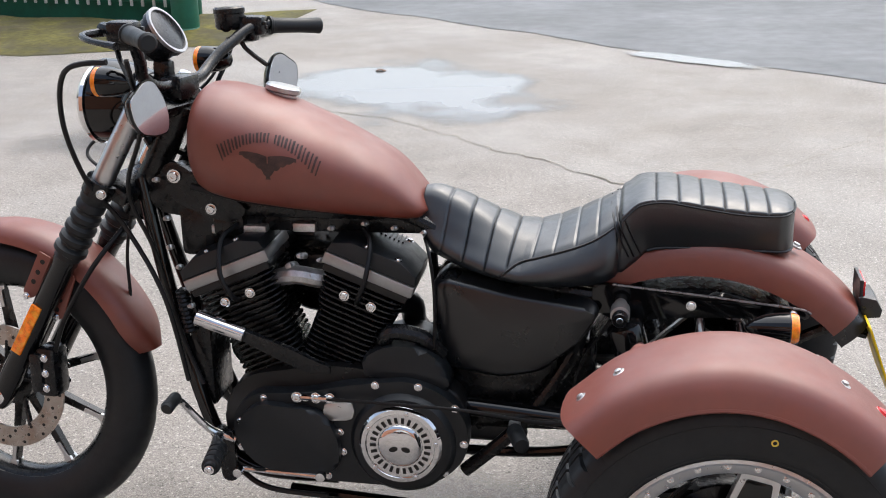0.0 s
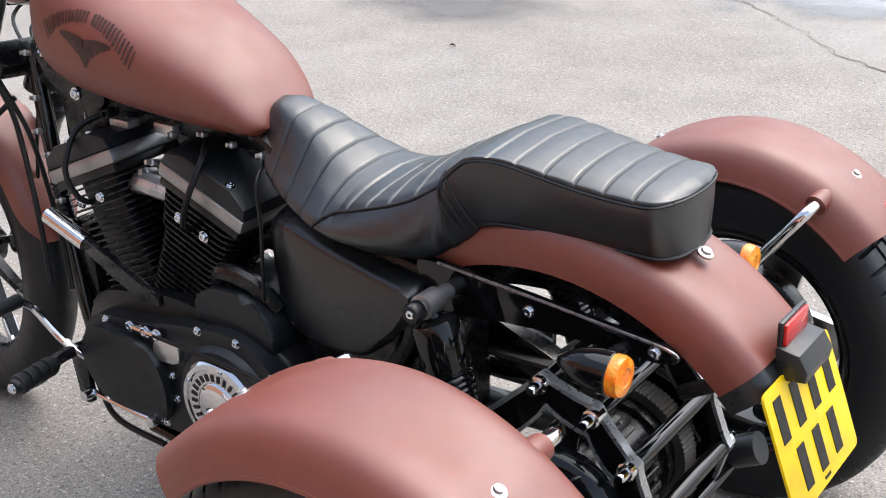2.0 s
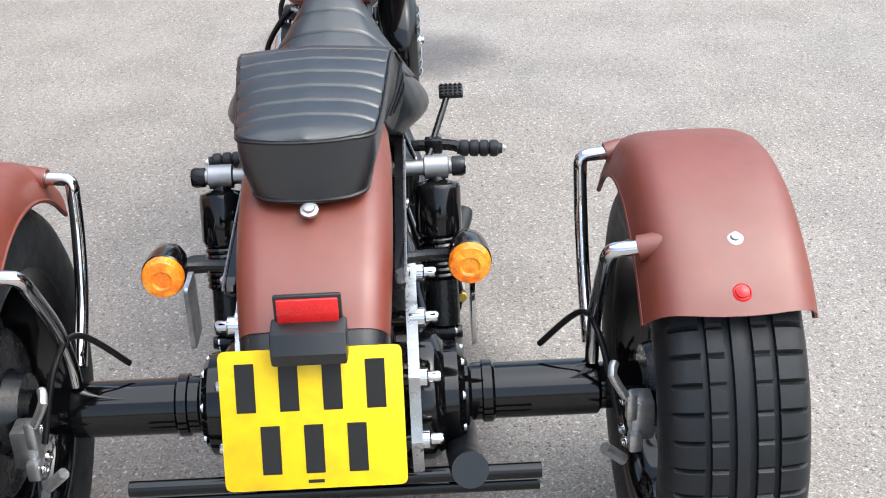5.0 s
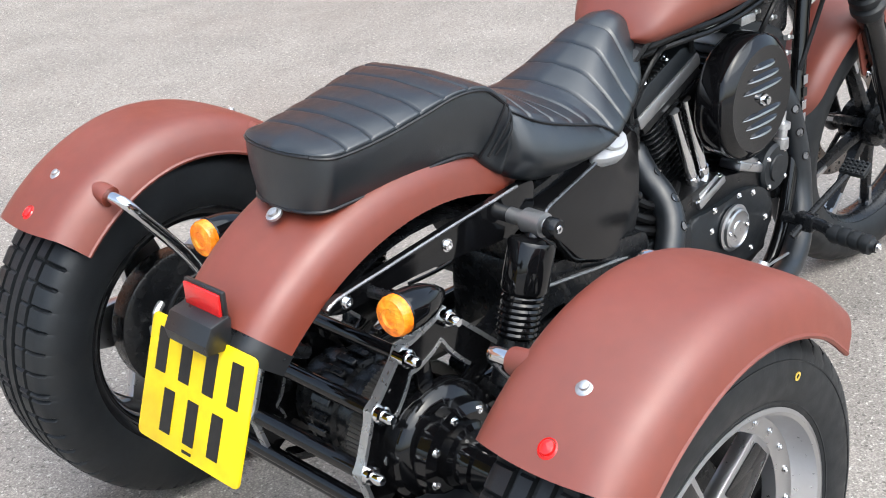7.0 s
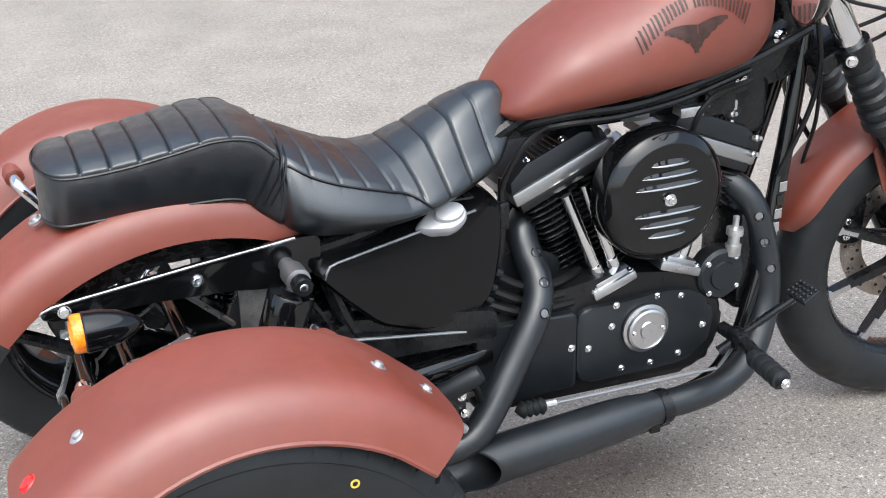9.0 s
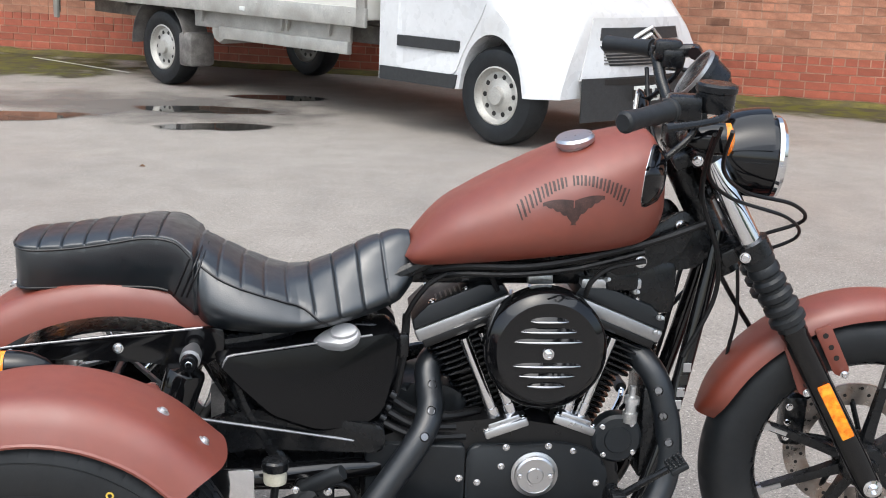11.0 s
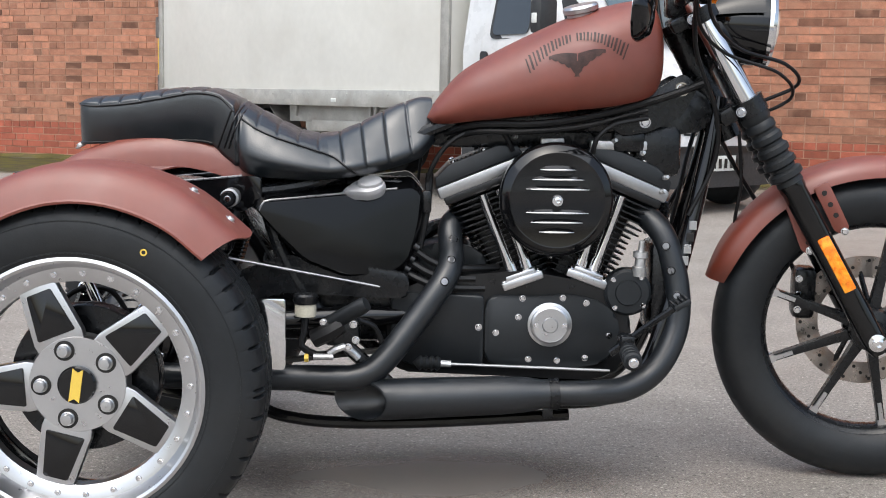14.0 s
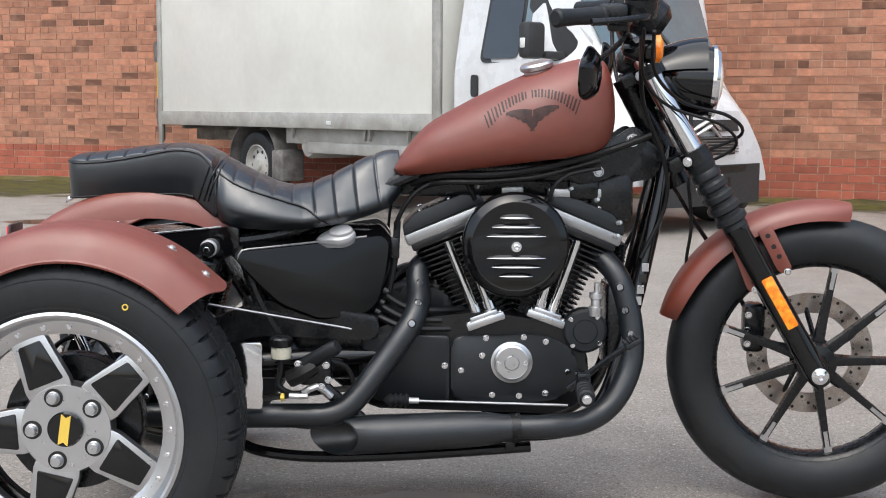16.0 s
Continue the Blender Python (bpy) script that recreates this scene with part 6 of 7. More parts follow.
rings = []
for f in (0.06, 0.25, 0.5, 0.75, 0.92, 1.0):
    rings.append([(0.42 + (x - 0.42) * f, cover_side(0.42 + (x - 0.42) * f, 0.54 + (z - 0.54) * f) + 0.010 * (1 - f * f), 0.54 + (z - 0.54) * f) for x, z in outline])
rings += [cover_ring(0.25, 0), cover_ring(0.6, 0), cover_ring(0.9, 0), cover_ring(1.0, 0.06), cover_ring(1.0, 1)]
loft(bm, rings)
part("battery_cover", bm, SIDE, trike, "satin black battery side panel", angle=50)
bm = bmesh.new()
box(bm, (0.43, 0.0, 0.57), (0.25, 0.13, 0.16), 0.02)
part("battery_box", bm, SATIN, trike)

# rear master cylinder with milky reservoir
bm = bmesh.new()
lathe(bm, [(0.0, 0.0), (0.021, 0.0), (0.022, 0.004), (0.022, 0.026), (0.0, 0.026)], (0.352, -0.19, 0.375), (0, 0, 1), 24)
res = part("fluid_reservoir", bm, RESERVOIR, trike, "milky brake fluid reservoir with black cap")
bm = bmesh.new()
lathe(bm, [(0.0, 0.026), (0.0245, 0.026), (0.0255, 0.030), (0.0255, 0.042), (0.022, 0.046), (0.0, 0.046)], (0.352, -0.19, 0.375), (0, 0, 1), 24, wave=lambda i, k: -0.0008 if k % 2 else 0)
part("cap", bm, SATIN, res)
for pts, r, mat in (([(0.352, -0.19, 0.375), (0.35, -0.195, 0.34), (0.345, -0.2, 0.315), (0.375, -0.2, 0.298), (0.40, -0.2, 0.30)], 0.0075, HOSE),
                    ([(0.37, -0.2, 0.33), (0.40, -0.205, 0.345), (0.425, -0.2, 0.36)], 0.019, HOSE),
                    ([(0.40, -0.2, 0.30), (0.43, -0.2, 0.315), (0.46, -0.19, 0.29)], 0.008, DULL),
                    ([(0.37, -0.205, 0.295), (0.41, -0.205, 0.295)], 0.007, DULL),
                    ([(0.36, -0.205, 0.292), (0.352, -0.205, 0.292)], 0.009, GOLD),
                    ([(0.44, -0.18, 0.37), (0.49, -0.16, 0.35), (0.51, -0.15, 0.30)], 0.006, HOSE),
                    ([(0.57, -0.07, 0.50), (0.62, -0.075, 0.47), (0.68, -0.075, 0.462), (0.75, -0.04, 0.46)], 0.0085, HOSE),
                    ([(0.56, -0.07, 0.475), (0.62, -0.08, 0.445), (0.70, -0.075, 0.44)], 0.0085, HOSE),
                    ([(0.55, -0.07, 0.452), (0.62, -0.085, 0.425), (0.72, -0.075, 0.42)], 0.0085, HOSE),
                    ([(0.60, -0.04, 0.66), (0.595, -0.05, 0.58), (0.58, -0.06, 0.50)], 0.008, HOSE),
                    ([(0.63, -0.04, 0.745), (0.70, -0.075, 0.765), (0.82, -0.085, 0.768), (0.93, -0.085, 0.785), (1.06, -0.09, 0.82), (1.17, -0.09, 0.86)], 0.008, HOSE),
                    ([(0.64, -0.03, 0.73), (0.70, -0.075, 0.75), (0.80, -0.085, 0.752), (0.92, -0.085, 0.765), (1.05, -0.09, 0.80)], 0.006, HOSE),
                    ([(0.60, -0.03, 0.60), (0.60, -0.05, 0.66), (0.64, -0.06, 0.725), (0.70, -0.06, 0.755), (0.75, -0.06, 0.75), (0.775, -0.05, 0.71)], 0.0055, HOSE),
                    ([(0.94, -0.09, 0.71), (0.945, -0.10, 0.74), (0.98, -0.10, 0.77), (1.05, -0.10, 0.785)], 0.0055, HOSE),
                    ([(0.60, 0.06, 0.72), (0.585, 0.10, 0.70), (0.575, 0.11, 0.62), (0.575, 0.12, 0.5)], 0.0035, HOSE),
                    ([(0.60, 0.04, 0.75), (0.68, 0.075, 0.775), (0.80, 0.085, 0.785), (0.95, 0.085, 0.80), (1.08, 0.09, 0.83)], 0.008, HOSE)):
    bm = bmesh.new()
    tube(bm, pts, r, 8)
    part("hose", bm, mat, trike)
for x, y, z in ((0.575, -0.075, 0.505), (0.565, -0.075, 0.48), (0.556, -0.075, 0.458)):
    bm = bmesh.new()
    lathe(bm, [(0.0, -0.008), (0.0095, -0.006), (0.0095, 0.006), (0, 0.006)], (x, y, z), (1, -0.1, -0.6), 12)
    part("hose_clip", bm, SATIN, trike)
bm = bmesh.new()
box(bm, (0.425, -0.18, 0.345), (0.075, 0.045, 0.06), 0.012)
mc = part("master_cylinder", bm, SATIN, trike, "black rear brake master cylinder")
for x, z in ((0.40, 0.335), (0.45, 0.362), (0.455, 0.33), (0.44, 0.315), (0.39, 0.365)):
    bolt(mc, (x, -0.204, z), (0, -1, 0), 0.006)
bm = bmesh.new()
tube(bm, [(0.17, -0.14, 0.488), (0.5, -0.11, 0.425)], 0.003, 8, smooth=False)
part("stay_rod", bm, BAND, trike)
bm = bmesh.new()
box(bm, (0.595, -0.055, 0.60), (0.020, 0.018, 0.05), 0.006)
part("ignition_plug", bm, SATIN, trike)
# coil and horn parts under the tank
bm = bmesh.new()
box(bm, (1.085, 0.0, 0.715), (0.10, 0.08, 0.11), 0.015)
part("electrics_box", bm, SATIN, trike)
# added black filler that keeps the gap below the tank dark
bm = bmesh.new()
box(bm, (0.80, 0.0, 0.745), (0.40, 0.05, 0.06), 0.012)
part("wiring_tray", bm, SATIN, trike)
bm = bmesh.new()
box(bm, (0.86, 0.0, 0.775), (0.36, 0.10, 0.05), 0.015)
box(bm, (1.02, 0, 0.735), (0.07, 0.11, 0.05), 0.012)
part("under_tank_frame", bm, SATIN, trike)
bm = bmesh.new()
box(bm, (1.0, 0.0, 0.725), (0.12, 0.10, 0.02), 0.004)
box(bm, (0.86, 0.0, 0.73), (0.05, 0.08, 0.02), 0.004)
part("bare_bracket", bm, DULL, trike)
for x, y, z in ((0.66, 0.075, 0.745), (0.72, 0.08, 0.755), (0.60, 0.07, 0.735), (0.79, 0.085, 0.745), (0.70, -0.04, 0.752), (0.78, -0.045, 0.74), (0.99, -0.05, 0.735), (1.05, -0.05, 0.71), (1.09, 0.10, 0.61), (1.10, 0.10, 0.57), (1.09, 0.1, 0.53), (1.10, -0.06, 0.66), (1.095, -0.06, 0.63), (1.135, 0.1, 0.70), (1.14, 0.09, 0.76), (1.16, 0.08, 0.84), (1.12, 0.095, 0.655)):
    bm = bmesh.new()
    lathe(bm, [(0.0, -0.010), (0.005, -0.010), (0.0062, 0.0), (0.004, 0.003), (0.004, 0.008), (0.0, 0.009)], (x, y, z), (0.3, 1 if y > 0 else -1, 0.2), 10)
    part("fitting", bm, DULL, trike)
bm = bmesh.new()
lathe(bm, [(0.0, 0.0)] + [(0.016 if k % 2 else 0.013, 0.005 * k + 0.002) for k in range(20)] + [(0.0, 0.106)], (1.115, 0.075, 0.50), (0.1, 0.05, 1), 14)
part("regulator_coil", bm, SATIN, trike)
bm = bmesh.new()
box(bm, (1.10, 0.0, 0.42), (0.05, 0.13, 0.20), 0.012)
part("regulator", bm, SATIN, trike)


# ---- the yard ----
def ground_z(x, y):
    """The yard is level."""
    return 0.0


def yard_material():
    m = bpy.data.materials.new("worn_asphalt")
    m.use_nodes = True
    n, l = m.node_tree.nodes, m.node_tree.links
    b = n["Principled BSDF"]
    co = n.new("ShaderNodeTexCoord").outputs["Object"]

    def tex(s, detail=6.0, rough=0.6):
        t = n.new("ShaderNodeTexNoise")
        t.inputs["Scale"].default_value, t.inputs["Detail"].default_value, t.inputs["Roughness"].default_value = s, detail, rough
        l.new(co, t.inputs["Vector"])
        return t.outputs["Fac"]

    def ranged(src, lo, hi, a, z):
        r = n.new("ShaderNodeMapRange")
        r.inputs["From Min"].default_value, r.inputs["From Max"].default_value = a, z
        r.inputs["To Min"].default_value, r.inputs["To Max"].default_value = lo, hi
        l.new(src, r.inputs["Value"])
        return r.outputs["Result"]

    def mixed(a, fac, rgb, kind="MIX"):
        x = n.new("ShaderNodeMixRGB")
        x.blend_type = kind
        l.new(a, x.inputs["Color1"])
        if isinstance(rgb, tuple):
            x.inputs["Color2"].default_value = (*rgb, 1)
            l.new(fac, x.inputs["Fac"])
        else:
            x.inputs["Fac"].default_value = 1.0
            l.new(rgb, x.inputs["Color2"])
        return x.outputs["Color"]
    base = n.new("ShaderNodeRGB")
    base.outputs[0].default_value = (0.262, 0.235, 0.208, 1)
    col = mixed(base.outputs[0], None, ranged(tex(0.45), 0.93, 1.06, 0.35, 0.65), "MULTIPLY")
    col = mixed(col, None, ranged(tex(3.5), 0.9, 1.1, 0.35, 0.65), "MULTIPLY")
    col = mixed(col, ranged(tex(0.9, 8), 0.0, 0.4, 0.58, 0.74), (0.20, 0.18, 0.165))
    vor = n.new("ShaderNodeTexVoronoi")
    vor.inputs["Scale"].default_value = 240.0
    l.new(co, vor.inputs["Vector"])
    col = mixed(col, None, ranged(vor.outputs["Distance"], 1.2, 0.68, 0.1, 0.7), "MULTIPLY")
    col = mixed(col, None, ranged(tex(165, 3), 0.75, 1.25, 0.3, 0.7), "MULTIPLY")
    col = mixed(col, None, ranged(tex(48, 4), 0.91, 1.09, 0.35, 0.65), "MULTIPLY")
    col = mixed(col, ranged(tex(36, 3), 0.0, 0.4, 0.68, 0.72), (0.50, 0.46, 0.41))
    col = mixed(col, ranged(tex(90, 2), 0.0, 0.85, 0.61, 0.68), (0.50, 0.46, 0.41))
    col = mixed(col, ranged(tex(75, 2), 0.9, 0.0, 0.33, 0.39), (0.08, 0.07, 0.06))
    l.new(col, b.inputs["Base Color"])
    l.new(ranged(tex(0.8), 0.5, 0.85, 0.35, 0.65), b.inputs["Roughness"])
    bp = n.new("ShaderNodeBump")
    bp.inputs["Strength"].default_value, bp.inputs["Distance"].default_value = 0.3, 0.002
    l.new(vor.outputs["Distance"], bp.inputs["Height"])
    l.new(bp.outputs["Normal"], b.inputs["Normal"])
    return m


YARD = yard_material()
ROAD = material("dark_road_asphalt", (0.135, 0.14, 0.145), 0.75, 0, 0.2, 0.8, bump=0.4, bump_scale=120)
MOSS = material("moss_and_mud", (0.085, 0.075, 0.014), 0.9, 0, 0.5, 2.5, bump=0.8, bump_scale=40, dirt=(0.06, 0.05, 0.03), blotch_amount=0.8, blotch_scale=4)
CRACK = material("crack_dirt", (0.165, 0.145, 0.112), 0.9, 0, 0.4, 8)
BRICK = material("red_brown_brick", (0.345, 0.155, 0.095), 0.85, 0, 0.22, 14, bump=0.5, bump_scale=90, rand=0.34, burnt=0.07, dirt=(0.37, 0.20, 0.13), blotch_amount=0.5, blotch_scale=5)
BRICK_J = material("red_brown_brick_far", (0.345, 0.155, 0.095), 0.85, 0, 0.22, 14, bump=0.5, bump_scale=90, rand=0.34, burnt=0.07, island=True, dirt=(0.37, 0.20, 0.13), blotch_amount=0.5, blotch_scale=5)
PLINTH = material("red_plinth_brick", (0.31, 0.085, 0.05), 0.8, 0, 0.15, 14, bump=0.4, bump_scale=90, rand=0.2)
PLINTH_J = material("red_plinth_brick_far", (0.31, 0.085, 0.05), 0.8, 0, 0.15, 14, bump=0.4, bump_scale=90, rand=0.2, island=True)
MORTAR = material("pale_mortar", (0.38, 0.225, 0.16), 0.9, 0, 0.2, 10, bump=0.5, bump_scale=120)
WHITE = material("white_van_paint", (0.56, 0.565, 0.57), 0.3, 0, 0.05, 3, coat=0.3, dirt=(0.36, 0.33, 0.29), blotch_amount=0.35, blotch_scale=2)
PANEL = material("off_white_box_panel", (0.63, 0.62, 0.575), 0.4, 0, 0.04, 1.5, dirt=(0.47, 0.45, 0.40), blotch_amount=0.3, blotch_scale=1.2)
ALU = material("dull_aluminium_rail", (0.42, 0.41, 0.38), 0.5, 0.4, 0.15, 12, dirt=(0.2, 0.18, 0.15), blotch_amount=0.5, blotch_scale=6)
GRIME = material("grimy_grey_steel", (0.16, 0.15, 0.14), 0.6, 0.2, 0.3, 10, dirt=(0.05, 0.045, 0.04), blotch_amount=0.6, blotch_scale=8)
GLASS = material("dark_van_glass", (0.02, 0.024, 0.028), 0.05, 0, 0.1, 2, coat=1.0, rough_vary=0.02)
SCREEN = material("windscreen_glass", (0.10, 0.14, 0.16), 0.04, 0, 0.1, 2, coat=1.0, rough_vary=0.02)
BLACKP = material("black_van_plastic", (0.025, 0.026, 0.027), 0.55, 0, 0.1, 20)
GREEN = material("green_paint", (0.01, 0.115, 0.065), 0.45, 0, 0.12, 6, dirt=(0.02, 0.05, 0.03), blotch_amount=0.4, blotch_scale=8)
PALE_P = material("pale_paling", (0.62, 0.63, 0.60), 0.6, 0, 0.12, 6)
HAZARD = material("yellow_marking", (0.7, 0.45, 0.03), 0.5, 0, 0.1, 20)
LEAF = material("dead_leaf", (0.10, 0.05, 0.025), 0.8, 0, 0.3, 30)

bm = bmesh.new()
gx = sorted({round(v, 3) for v in [*np.linspace(-12, 14, 53), *np.linspace(-400, -12, 14), *np.linspace(14, 400, 14)]})
gy = sorted({round(v, 3) for v in [*np.linspace(-14, 16, 61), *np.linspace(-400, -14, 14), *np.linspace(16, 400, 14)]})
grid = [[bm.verts.new((a, b, ground_z(a, min(b, 24)))) for b in gy] for a in gx]
for i in range(len(gx) - 1):
    for j in range(len(gy) - 1):
        bm.faces.new((grid[i][j], grid[i + 1][j], grid[i + 1][j + 1], grid[i][j + 1]))
ground = part("ground", bm, YARD)
tagged(ground, "worn grey-brown asphalt yard, damp in patches", "ground", kind="structure")


border = spline([(14, -24, 0), (4.5, -11, 0), (1.9, -8.25, 0), (1.05, -7.5, 0), (0.07, -6.52, 0), (-1.1, -5.62, 0), (-4.0, -3.2, 0), (-14, 5.5, 0)], 0.15)
bm = bmesh.new()
rows = []
for p in border:
    p = Vector(p)
    d = 0.05 * noise.noise(Vector((p.x * 1.7, p.y * 1.7, 2))) + 0.03 * noise.noise(Vector((p.x * 6, p.y * 6, 2)))
    rows.append([bm.verts.new((p.x - 0.45 * (v + d), p.y - 0.89 * (v + d), 0.004)) for v in (0, 0.5, 2, 8, 30, 90)])
for r0, r1 in zip(rows, rows[1:]):
    for j in range(5):
        bm.faces.new((r0[j], r0[j + 1], r1[j + 1], r1[j]))
tagged(part("road", bm, ROAD), "darker grey road asphalt beyond the yard", "road", kind="structure")


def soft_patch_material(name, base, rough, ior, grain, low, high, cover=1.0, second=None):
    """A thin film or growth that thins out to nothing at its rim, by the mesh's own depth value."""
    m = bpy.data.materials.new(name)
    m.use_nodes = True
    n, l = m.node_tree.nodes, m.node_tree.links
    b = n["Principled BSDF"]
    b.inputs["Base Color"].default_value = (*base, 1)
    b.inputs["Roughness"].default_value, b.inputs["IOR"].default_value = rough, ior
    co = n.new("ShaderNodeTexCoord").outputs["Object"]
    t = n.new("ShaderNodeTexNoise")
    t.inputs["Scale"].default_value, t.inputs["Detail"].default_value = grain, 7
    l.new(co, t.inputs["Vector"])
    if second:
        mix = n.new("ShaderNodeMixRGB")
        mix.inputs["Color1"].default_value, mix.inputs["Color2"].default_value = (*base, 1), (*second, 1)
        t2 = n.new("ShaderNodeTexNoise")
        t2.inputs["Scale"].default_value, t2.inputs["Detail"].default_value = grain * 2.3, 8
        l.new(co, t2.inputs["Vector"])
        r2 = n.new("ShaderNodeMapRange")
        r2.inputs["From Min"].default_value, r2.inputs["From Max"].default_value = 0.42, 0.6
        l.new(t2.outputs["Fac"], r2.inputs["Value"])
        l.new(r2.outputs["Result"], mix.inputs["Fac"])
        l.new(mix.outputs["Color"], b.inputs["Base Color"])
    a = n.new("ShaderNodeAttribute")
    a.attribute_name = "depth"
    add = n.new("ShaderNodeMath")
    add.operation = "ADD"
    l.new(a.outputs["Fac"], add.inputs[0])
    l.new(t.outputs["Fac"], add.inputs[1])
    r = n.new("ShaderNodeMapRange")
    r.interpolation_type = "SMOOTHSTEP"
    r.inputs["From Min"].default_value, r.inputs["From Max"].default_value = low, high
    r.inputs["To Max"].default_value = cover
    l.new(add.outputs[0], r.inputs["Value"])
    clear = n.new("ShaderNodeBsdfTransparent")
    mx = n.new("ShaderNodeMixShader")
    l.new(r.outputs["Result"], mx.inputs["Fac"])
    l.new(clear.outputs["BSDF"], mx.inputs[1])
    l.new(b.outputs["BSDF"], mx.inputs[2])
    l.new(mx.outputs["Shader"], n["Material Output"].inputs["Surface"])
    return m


POOL = soft_patch_material("puddle_film", (0.21, 0.205, 0.2), 0.1, 1.45, 1.6, 0.80, 1.08, 0.95)
DEEP = soft_patch_material("dark_puddle", (0.03, 0.028, 0.025), 0.02, 1.4, 1.6, 0.72, 0.9, 1.0)
DARK_FILM = soft_patch_material("dark_film", (0.12, 0.108, 0.1), 0.4, 1.45, 2.2, 0.7, 1.3, 0.6)
GROWTH = soft_patch_material("moss_growth", (0.085, 0.082, 0.012), 0.9, 1.3, 2.4, 0.75, 1.1, 0.95, (0.05, 0.04, 0.028))


def film(name, mat, cx, cy, rx, ry, rot, label, cat, lift=0.003, kind="structure"):
    """A round sheet lying on the ground, deep in the middle."""
    c, s = math.cos(radians(rot)), math.sin(radians(rot))
    bm = bmesh.new()
    lay = bm.verts.layers.float.new("depth")
    rings = []
    for i in range(9):
        f = i / 8
        row = []
        for k in range(36):
            a = 2 * math.pi * k / 36
            lx, ly = f * rx * math.cos(a), f * ry * math.sin(a)
            x, y = cx + c * lx - s * ly, cy + s * lx + c * ly
            v = bm.verts.new((x, y, ground_z(x, y) + lift))
            v[lay] = 1 - f
            row.append(v)
        rings.append(row)
    for p, q in zip(rings[1:], rings[2:]):
        for k in range(36):
            bm.faces.new((p[k], p[(k + 1) % 36], q[(k + 1) % 36], q[k]))
    bm.faces.new(rings[1])
    for v in rings[0]:
        bm.verts.remove(v)
    ob = part(name, bm, mat)
    return tagged(ob, label, cat, kind=kind)


film("puddle", POOL, 1.63, -5.24, 1.75, 1.15, 125, "shallow bright puddle on the asphalt", "puddle")
film("puddle", POOL, -0.15, -6.25, 0.9, 0.2, 143, "thin wet strip by the road edge", "puddle", 0.009)
film("damp_patch", DARK_FILM, 2.85, -3.7, 0.85, 0.6, -10, "damp dark stain on the asphalt", "stain", 0.0025)
film("damp_patch", DARK_FILM, 2.75, 0.0, 0.75, 0.42, 60, "damp dark stain on the asphalt", "stain", 0.0025)
film("puddle", DEEP, -0.30, 6.92, 0.62, 0.28, 8, "dark puddle mirroring the wall", "puddle")
film("puddle", DEEP, -0.45, 7.85, 0.75, 0.30, -8, "dark puddle mirroring the wall", "puddle")
film("puddle", DEEP, -1.95, 7.25, 1.0, 0.35, 12, "dark puddle mirroring the wall", "puddle")
film("puddle", DEEP, 0.05, 8.75, 0.6, 0.25, -8, "dark puddle mirroring the wall", "puddle")
film("damp_patch", DARK_FILM, -0.9, 8.0, 2.6, 1.4, -15, "damp dark ground round the puddles", "stain", 0.0022)
# darkens a soft oval of ground below the engine
film("damp_patch", DARK_FILM, 0.6, -0.05, 0.9, 0.35, 0, "darker ground under the engine", "stain", 0.0022)

# ---- brick wall, its axis running away from the trike at some twenty degrees ----
WA = radians(-21.5)
WD, WN = Vector((math.cos(WA), math.sin(WA), 0)), Vector((-math.sin(WA), math.cos(WA), 0))
WALL_O = WN * 10.6
COURSE, BLEN = 0.080, 0.232
WALL_BASE = -0.04


def wall_frame(u, v, z):
    """u along the wall, v into it, z up."""
    p = WALL_O + WD * u + WN * v
    return Vector((p.x, p.y, z))


WM = Matrix.Translation(WALL_O) @ Matrix.Rotation(WA, 4, "Z")
bm = bmesh.new()
box(bm, (0, 0.16, 3.45), (34, 0.30, 7.0), 0, WM)
wall = part("wall_north", bm, MORTAR)
tagged(wall, "weathered red-brown brick wall with a redder brick plinth", "wall", kind="structure")

# moss patches between the wall and the van
film("moss", GROWTH, -3.6, 11.4, 4.0, 2.0, -22, "patchy yellow-green moss on the wet ground by the wall", "moss", 0.005, "stuff")
film("moss", GROWTH, 5.6, 8.6, 3.6, 1.0, -21.5, "patchy yellow-green moss along the wall foot", "moss", 0.005, "stuff")
bm = bmesh.new()
k0, k1 = Vector((-2.61, 11.74)), Vector((-1.40, 10.41))
kd = (k1 - k0).normalized() * 0.02
kn = Vector((-kd.y, kd.x))
vs = [bm.verts.new((p.x, p.y, ground_z(p.x, p.y) + 0.012)) for p in (k0 - kn, k1 - kn, k1 + kn, k0 + kn)]
bm.faces.new(vs)
tagged(part("worn_line", bm, PALE_P), "worn pale line painted on the ground", "line", kind="structure")
# moss strip at the wall foot, close in
bm = bmesh.new()
for k in range(120):
    u = -15 + 30 * k / 119
    w = 0.28 + 0.15 * noise.noise(Vector((u * 0.8, 3, 1)))
    for v in (0.0, -w * 0.35, -w * 0.7, -w):
        p = wall_frame(u, v - 0.005, 0)
        h = 0.05 * (1 - (-v / w) ** 2) * (0.6 + 0.6 * noise.noise(Vector((u * 3, v * 4, 2))))
        bm.verts.new((p.x, p.y, ground_z(p.x, p.y) + 0.004 + max(0, h)))
bm.verts.ensure_lookup_table()
for k in range(119):
    for j in range(3):
        bm.faces.new((bm.verts[k * 4 + j], bm.verts[k * 4 + 4 + j], bm.verts[k * 4 + 5 + j], bm.verts[k * 4 + 1 + j]))
tagged(part("moss", bm, MOSS), "patchy yellow-green moss along the wall foot", "moss", kind="stuff")


# ---- box van in front of the wall ----
van = new("box_van")
tagged(van, "white box van with off-white cargo body parked before the wall", "van")
VA, VZ = radians(-50.5), 0.0
